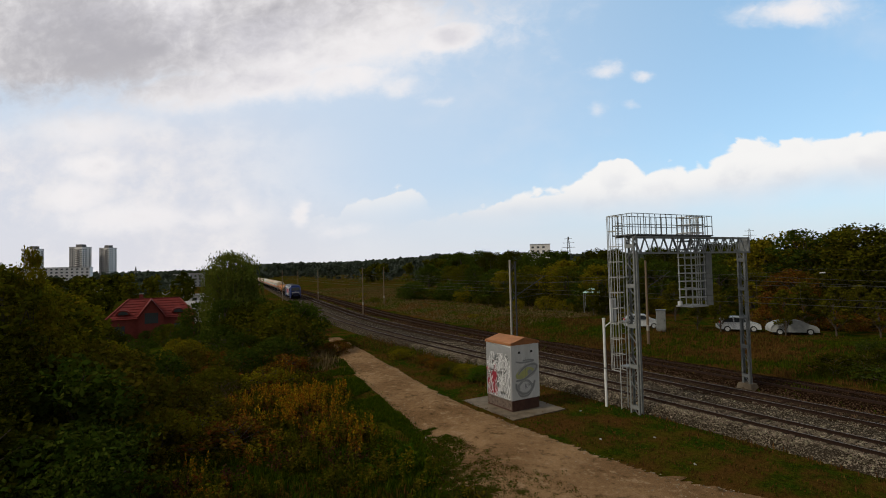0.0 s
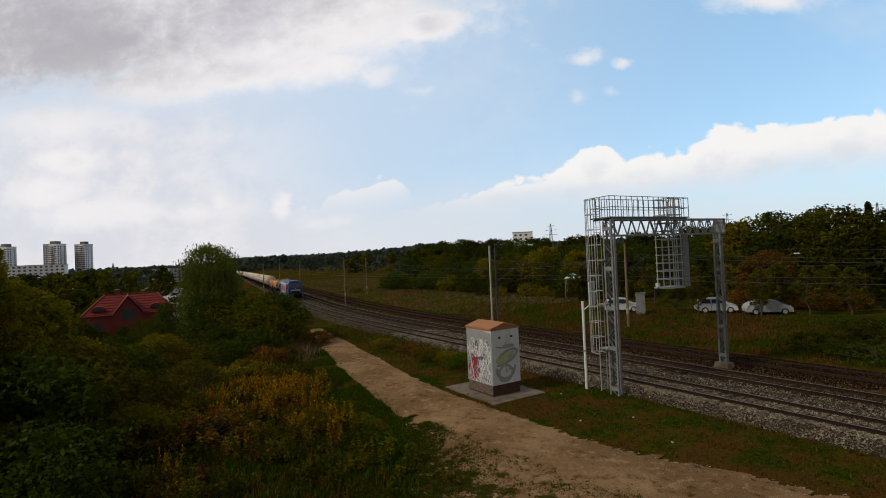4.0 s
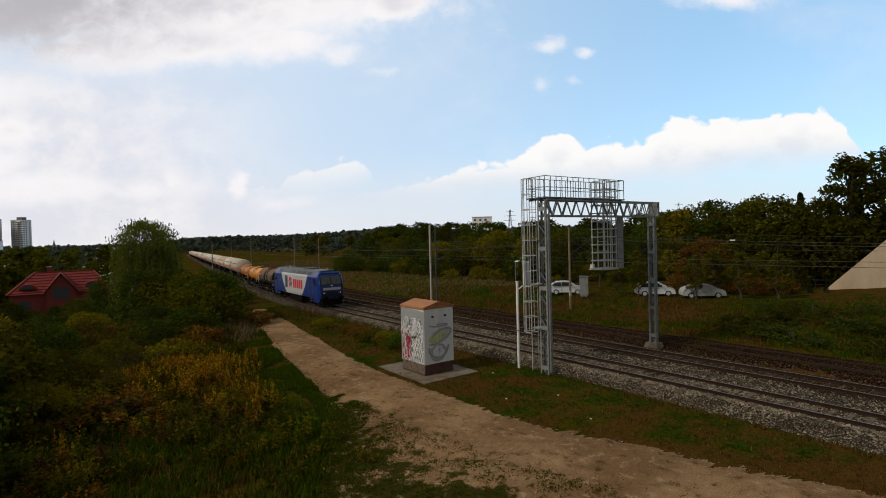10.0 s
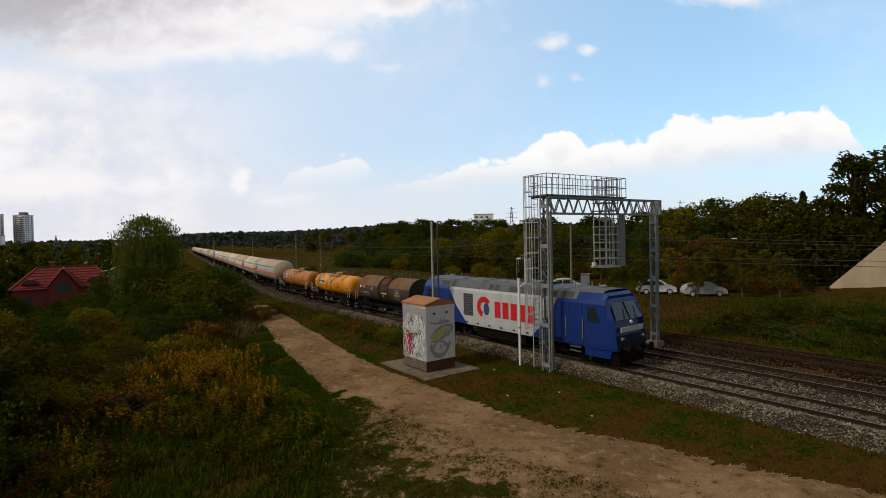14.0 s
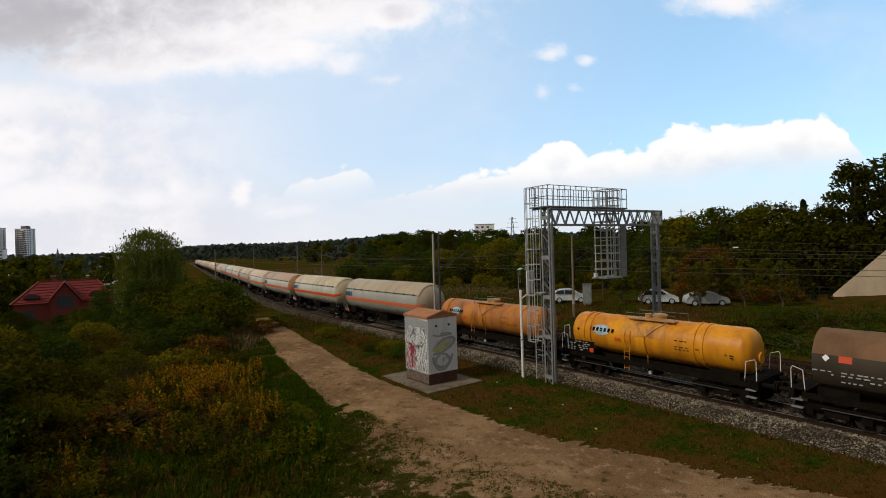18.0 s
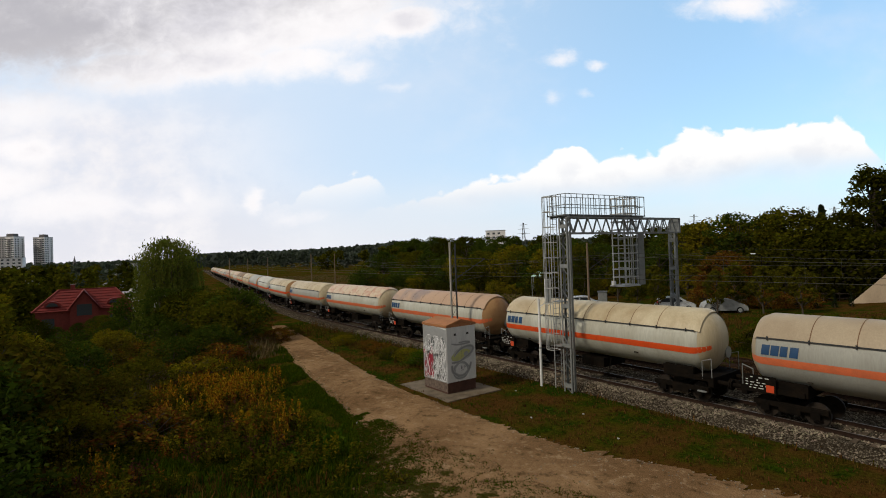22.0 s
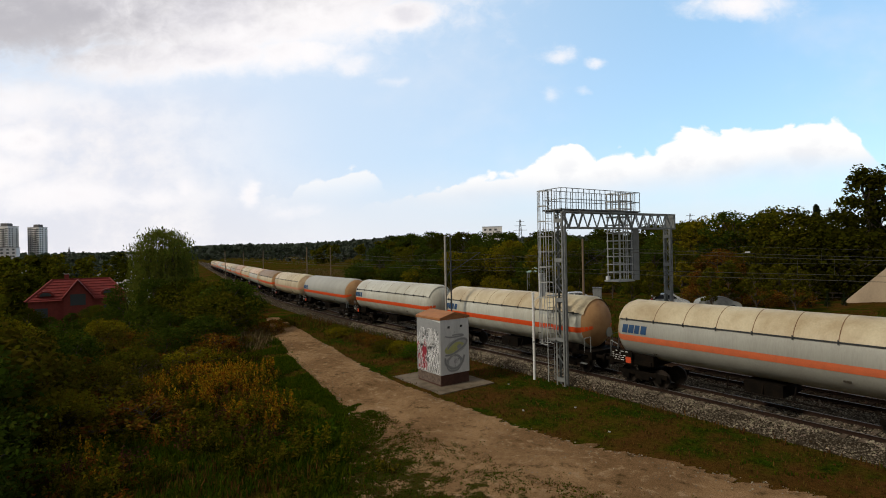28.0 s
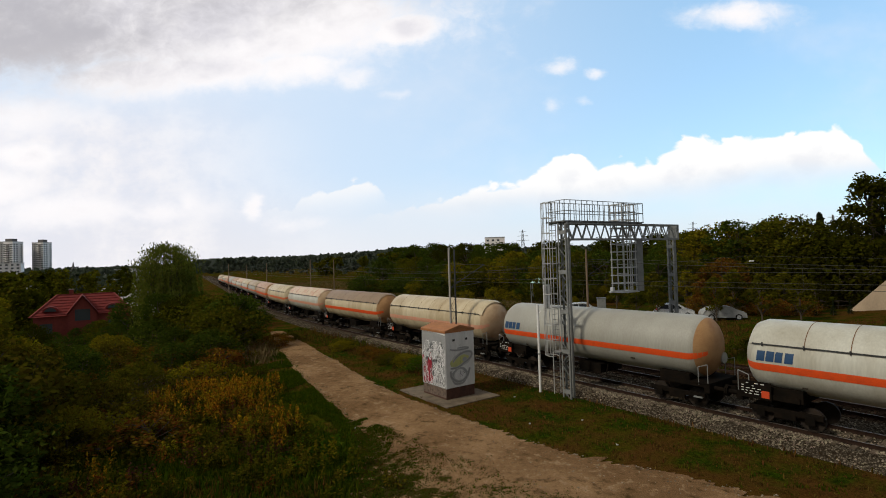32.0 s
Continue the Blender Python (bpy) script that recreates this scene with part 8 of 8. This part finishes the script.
def make_grass():
    rng = np.random.default_rng(41)
    short, s_h, dry, d_h = [], [], [], []
    for i in range(78000):
        x, y = -62 + 64 * rng.uniform(0, 1) ** 0.8, rng.uniform(-30, 30)
        if i % 6 == 0:
            x = rng.uniform(-22, -6)
            y = rng.uniform(line_y(WORN, x), line_y(PATH_LOWER, x) + 0.6)
        lat = y - track_y(x)[0]
        up, lo = line_y(PATH_UPPER, x), line_y(PATH_LOWER, x)
        if -1.65 < lat < 7.0 or (-27.2 < x < -22.3 and -8.6 < y < -4.9) or math.hypot(x, y + 25) < 12:
            continue
        if -1.9 < lat < 0 and rng.random() < 0.4 + 0.9 * noise.noise((x * 0.5, y * 0.5, 2)):
            continue
        if 7.0 < lat < 11.8 and noise.noise((x * 0.45, y * 0.6, 6)) < 0.12 - 0.06 * abs(lat - 9.4):
            continue
        if lo < y < up:
            depth = (y - lo) / (up - lo)
            worn = 0.07 + (0.25 + 0.5 * noise.noise((x * 0.5, y * 0.5, 9))) * smooth_step(x, -25, -17)
            if depth > worn or (depth > 0.07 and noise.noise((x * 1.6, y * 1.6, 4)) < 0.02):
                continue
        worn_low = line_y(WORN, x)
        if worn_low < y <= lo and noise.noise((x * 0.8, y * 0.8, 4)) + 0.6 * noise.noise((x * 2.6, y * 2.6, 1)) < 0.06 - 0.65 * smooth_step((lo - y) / max(lo - worn_low, 0.3), 0.0, 0.9):
            continue
        p = (x, y, land(x, y) - (0.02 if not worn_low < y < up else -0.02))
        f = noise.noise((x * 0.18, y * 0.18, 3)) + 0.6 * noise.noise((x * 0.7, y * 0.7, 8))
        if lat > 0:
            brown = f > (-0.12 if x < -18 else 0.2)
            tall = rng.uniform(0.14, 0.42) * (0.5 if lat < 12 or lat > 24 else 1.0)
        elif y > up:
            brown = f > (-0.30 if x > -24 else -0.15) and rng.random() < 0.85
            tall = rng.uniform(0.05, 0.17) * (1.7 if lat > -2.6 else 1.0) * (2.6 if x < -28.5 and lat > -5.5 else 1.0)
            if f > 0.2 and x > -22 and rng.random() < 0.55:
                continue
        else:
            depth = lo - y
            brown = (f > 0.42 and depth > 1.5) or (y > worn_low and rng.random() < 0.45)
            tall = rng.uniform(0.03, 0.08) if y > worn_low else rng.uniform(0.07, 0.17) + 0.30 * smooth_step(depth, 1.0, 4.5) * rng.uniform(0.3, 1.2)
        (dry if brown else short).append(p)
        (d_h if brown else s_h).append(tall)
    lush_spots, l_h = [], []
    for i in range(15000):
        x = rng.uniform(-46, -11)
        lo = min(line_y(PATH_LOWER, x), line_y(WORN, x) if x > -24 else 0.0)
        y = lo - 0.15 - abs(rng.normal(0, 1.5))
        if math.hypot(x, y + 25) < 11.5 or noise.noise((x * 0.5, y * 0.5, 15)) < -0.15:
            continue
        lush_spots.append((x, y, land(x, y) - 0.02))
        l_h.append(rng.uniform(0.07, 0.24))
    for i in range(16000):
        x = rng.uniform(-24, -4)
        lo, worn_low = line_y(PATH_LOWER, x) + 0.7, line_y(WORN, x)
        y = worn_low + (lo - worn_low) * rng.uniform(0, 1)
        if noise.noise((x * 0.9, y * 0.9, 33)) + 0.7 * noise.noise((x * 2.7, y * 2.7, 35)) < 0.20 - 0.50 * smooth_step((lo - y) / max(lo - worn_low, 0.4), 0.1, 1.0):
            continue
        lush_spots.append((x, y, land(x, y) + 0.02))
        l_h.append(rng.uniform(0.03, 0.09))
    for i in range(7000):
        x, y = rng.uniform(-27, -13), rng.uniform(-24, -15)
        if math.hypot(x, y + 25) < 9.5 or y > line_y(WORN, x) - 0.3 or noise.noise((x * 0.45, y * 0.45, 19)) < -0.22:
            continue
        lush_spots.append((x, y, land(x, y) - 0.02))
        l_h.append(rng.uniform(0.12, 0.42))
    blades("verge_turf", "blade_lush", lush_spots, l_h, 0.040, 4, rng, "lush green grass along the lower edge of the path", "grass", 0.6)
    field, f_h = [], []
    for i in range(11000):
        s, lat = -52 - 170 * rng.uniform(0, 1) ** 1.3, rng.uniform(12.5, 44)
        q = on_track(s, lat)
        field.append((q.x, q.y, land(q.x, q.y) - 0.05))
        f_h.append(rng.uniform(0.18, 0.45))
    for cx, cy, count, spread_x in ((-46.3, -12.0, 260, 2.6), (-50.5, -10.4, 160, 2.0), (-39.0, -20.5, 200, 3.0)):
        for i in range(count):
            x, y = cx + rng.normal(0, spread_x * 0.6), cy + rng.normal(0, 0.7)
            field.append((x, y, land(x, y) - 0.03))
            f_h.append(rng.uniform(0.35, 0.95))
    blades("field_grass", "blade_tan", field, f_h, 0.07, 3, rng, "tall tan withered grass on the field", "grass", 0.6)
    blades("grass", "blade", short, s_h, 0.044, 3, rng, "rough green verge grass", "grass", 0.5)
    blades("dry_grass", "blade_dry", dry, d_h, 0.040, 3, rng, "dry brown grass and dead stalks", "grass", 0.45)
    # stands of tall weeds: each a clump of leafy stems
    leaf = {"leaf_mid": [], "leaf_dark": [], "leaf_light": [], "leaf_autumn": [], "leaf_olive": [], "leaf_rust": [], "leaf_maroon": []}
    heads, stems, stem_h = [], [], []
    count = 0
    while count < 980:
        x, y = rng.uniform(-46, -9), rng.uniform(-28, -11)
        lo = line_y(PATH_LOWER, x)
        if y > lo - 2.0 or math.hypot(x, y + 25) < 12.5 or rng.random() > weed_share(x, y) * smooth_step(lo - y, 1.6, 4.0):
            continue
        count += 1
        gold = rng.random() < (0.45 + 0.9 * noise.noise((x * 0.6, y * 0.6, 27))) * math.exp(-((x + 31) / 5.5) ** 2 - ((y + 17.4) / 2.6) ** 2) + 0.02
        tall, r = rng.uniform(0.45, 1.25) * (1.15 if gold else 0.85), rng.uniform(0.25, 0.6)
        kind = rng.choice(("leaf_olive", "leaf_light", "leaf_rust", "leaf_autumn")) if gold else rng.choice(("leaf_mid", "leaf_dark", "leaf_olive", "leaf_light", "leaf_rust", "leaf_maroon"), p=(0.28, 0.12, 0.24, 0.10, 0.16, 0.10))
        for k in range(11):
            a, b = x + rng.normal(0, r * 0.6), y + rng.normal(0, r * 0.6)
            z, h = land(a, b), tall * rng.uniform(0.6, 1.1)
            stems.append((a, b, z))
            stem_h.append(h)
            n = 13
            u = rng.uniform(0.15, 1.0, n)
            out = 0.13 * (1.15 - u)
            w = rng.uniform(0, 6.28, n)
            leaf[kind].append(np.stack([a + out * np.cos(w), b + out * np.sin(w), z + h * u], 1))
            if gold and rng.random() < 0.75:
                m = 16
                u = rng.uniform(0, 1, m)
                heads.append(np.stack([a + rng.normal(0, 0.055, m) * (1.15 - u), b + rng.normal(0, 0.055, m) * (1.15 - u), z + h * (0.66 + 0.48 * u)], 1))
    # a patch of broad fresh leaves beside the path
    lush = []
    for i in range(46):
        a, b = -21.4 + rng.normal(0, 1.1), -16.6 + rng.normal(0, 0.7)
        n = 26
        w, u = rng.uniform(0, 6.28, n), rng.uniform(0, 1, n)
        lush.append(np.stack([a + 0.22 * u * np.cos(w), b + 0.22 * u * np.sin(w), land(a, b) + 0.08 + 0.30 * (1 - u * u)], 1))
    tagged(new("dock_leaves", leaf_mesh("dock_leaves", "leaf_fresh", np.concatenate(lush), 0.10, rng, 0.0, 2.2)), "patch of fresh green broad-leaved weeds", "weeds", kind="stuff")
    blades("weed_stems", "blade", stems, stem_h, 0.022, 2, rng, "stems of tall weeds", "weeds", 0.25)
    for mat, pts in leaf.items():
        tagged(new("weed_leaves", leaf_mesh("weed_leaves", mat, np.concatenate(pts), 0.075, rng, 0.1, 2.4)), "leaves of the tall weeds below the path", "weeds", kind="stuff")
    tagged(new("goldenrod_heads", leaf_mesh("goldenrod_heads", "goldenrod", np.concatenate(heads), 0.062, rng, -1.6, 2.4)), "faded orange-yellow goldenrod plumes", "weeds", kind="stuff")


make_grass()


def make_stones():
    """Loose ballast stones lying proud of the bed."""
    rng = np.random.default_rng(51)
    g = Geo()
    for i in range(26000):
        s, lat = rng.uniform(-48, 8), rng.choice((rng.uniform(-2.0, -0.85), rng.uniform(0.85, 3.4), rng.uniform(-0.65, 0.65), rng.uniform(-1.7, -0.9)))
        if noise.noise((s * 0.6, lat * 1.1, 21)) + 0.5 * noise.noise((s * 2.3, lat * 2.9, 5)) < -0.22:
            continue
        p = on_track(s, lat)
        z = float(np.interp(lat, (-2.05, -1.8, -1.5, -1.25), (-0.66, -0.48, -0.22, -0.17))) + 0.01
        r = rng.uniform(0.025, 0.06)
        k = len(g.v)
        w = rng.uniform(0, 6.28)
        for q in range(4):
            g.v.append((p.x + r * math.cos(w + q * 1.57) * rng.uniform(0.7, 1.3), p.y + r * math.sin(w + q * 1.57) * rng.uniform(0.7, 1.3), z - 0.01 + rng.uniform(-0.01, 0.02)))
        g.v.append((p.x, p.y, z + r * 0.9))
        g.f += [(k + q, k + (q + 1) % 4, k + 4) for q in range(4)]
    old = Geo()
    for i in range(15000):
        s, lat = -rng.uniform(-6, 75), rng.choice((rng.uniform(6.4, 12.2), rng.uniform(7.5, 12.4), rng.uniform(3.5, 6.2)))
        p = on_track(s, lat)
        z, r, k, w = -0.15 if lat < 6.2 else -0.24 - 0.10 * abs(lat - 10) / 2, rng.uniform(0.02, 0.055), len(old.v), rng.uniform(0, 6.28)
        for q in range(4):
            old.v.append((p.x + r * math.cos(w + q * 1.57) * rng.uniform(0.7, 1.3), p.y + r * math.sin(w + q * 1.57) * rng.uniform(0.7, 1.3), z - 0.03))
        old.v.append((p.x, p.y, z + r * 0.9))
        old.f += [(k + q, k + (q + 1) % 4, k + 4) for q in range(4)]
    solid("trackbed_stones", old, "old_stone", "rust-brown stones strewn on the disused track's bed", "ballast", kind="stuff")
    peb = Geo()
    for i in range(2600):
        x = rng.uniform(-45, -3)
        y = line_y(PATH_LOWER, x) + rng.beta(0.7, 0.7) * (line_y(PATH_UPPER, x) - line_y(PATH_LOWER, x))
        z, r, k, w = land(x, y) + 0.03, rng.uniform(0.015, 0.045), len(peb.v), rng.uniform(0, 6.28)
        for q in range(5):
            peb.v.append((x + r * math.cos(w + q * 1.257) * rng.uniform(0.7, 1.3), y + r * math.sin(w + q * 1.257) * rng.uniform(0.7, 1.3), z))
        peb.v.append((x, y, z + r * 0.8))
        peb.f += [(k + q, k + (q + 1) % 5, k + 5) for q in range(5)]
    solid("path_pebbles", peb, "stone", "small pebbles on the trodden path", "pebbles", kind="stuff")
    solid("loose_ballast", g, "stone", "loose pale ballast stones", "ballast", kind="stuff")
    for x, y in ((-17.5, -7.2), (-13.2, -6.5), (-21.5, -4.4), (-16.2, -5.0), (-23.0, -13.6)):
        w = rng.uniform(0, 3)
        b = Geo().loft([[(0.06 * math.cos(q + w) * rng.uniform(0.5, 1.3), 0.045 * math.sin(q + w), zz * rng.uniform(0.6, 1.2)) for q in (0, 1, 2, 3, 4, 5)] for zz in (0.01, 0.05)])
        solid("litter_scrap", b, "litter", "crumpled scrap of pale litter in the grass", "litter", "litter", m=pose(x, y, land(x, y) + 0.01))


make_stones()


def make_sleepers():
    """Sleepers: those of the near stretch as single pieces, the far ones joined."""
    one = Geo().loft([[(-0.13, -1.28, -0.36), (0.13, -1.28, -0.36), (0.10, -1.28, -0.145), (-0.10, -1.28, -0.145)], [(-0.13, 1.28, -0.36), (0.13, 1.28, -0.36), (0.10, 1.28, -0.145), (-0.10, 1.28, -0.145)]])
    for (th, mid), mat in zip(RAILWAYS, ("sleeper", "sleeper_wood")):
        me = one.mesh("sleeper", M[mat])
        for i in range(140):
            s = 4 - 0.6 * i
            p = on_track(s, mid)
            ob = new("sleeper", me)
            ob.parent = th
            ob.matrix_basis = pose(p.x, p.y, 0, 0, 0, math.degrees(math.atan(track_y(s)[1])))
        rest = Geo()
        for i in range(140, 330):
            s = 4 - 0.6 * i
            p = on_track(s, mid)
            rest.box(p.x, p.y, -0.25, 0.2, 2.56, 0.2, math.atan(track_y(s)[1]))
        tagged(part("far_sleepers", rest, mat, th), "sleepers further along the line", kind="stuff")


make_sleepers()


# ---------------- movement ----------------
def engine_at(t):
    """Metres along the track of the engine's rear corner."""
    return -42.3 + 9.24 * (t - 13.0)


def motions():
    for ob, offset in TRAIN:
        rows = []
        for t in range(0, 33):
            s = engine_at(t) + offset
            a, b = on_track(s - 4), on_track(s + 4)
            m = (a + b) / 2
            rows.append((t, pose(m.x, m.y, 0, 0, 0, math.degrees(math.atan2(b.y - a.y, b.x - a.x)))))
        walk(ob, rows)


motions()
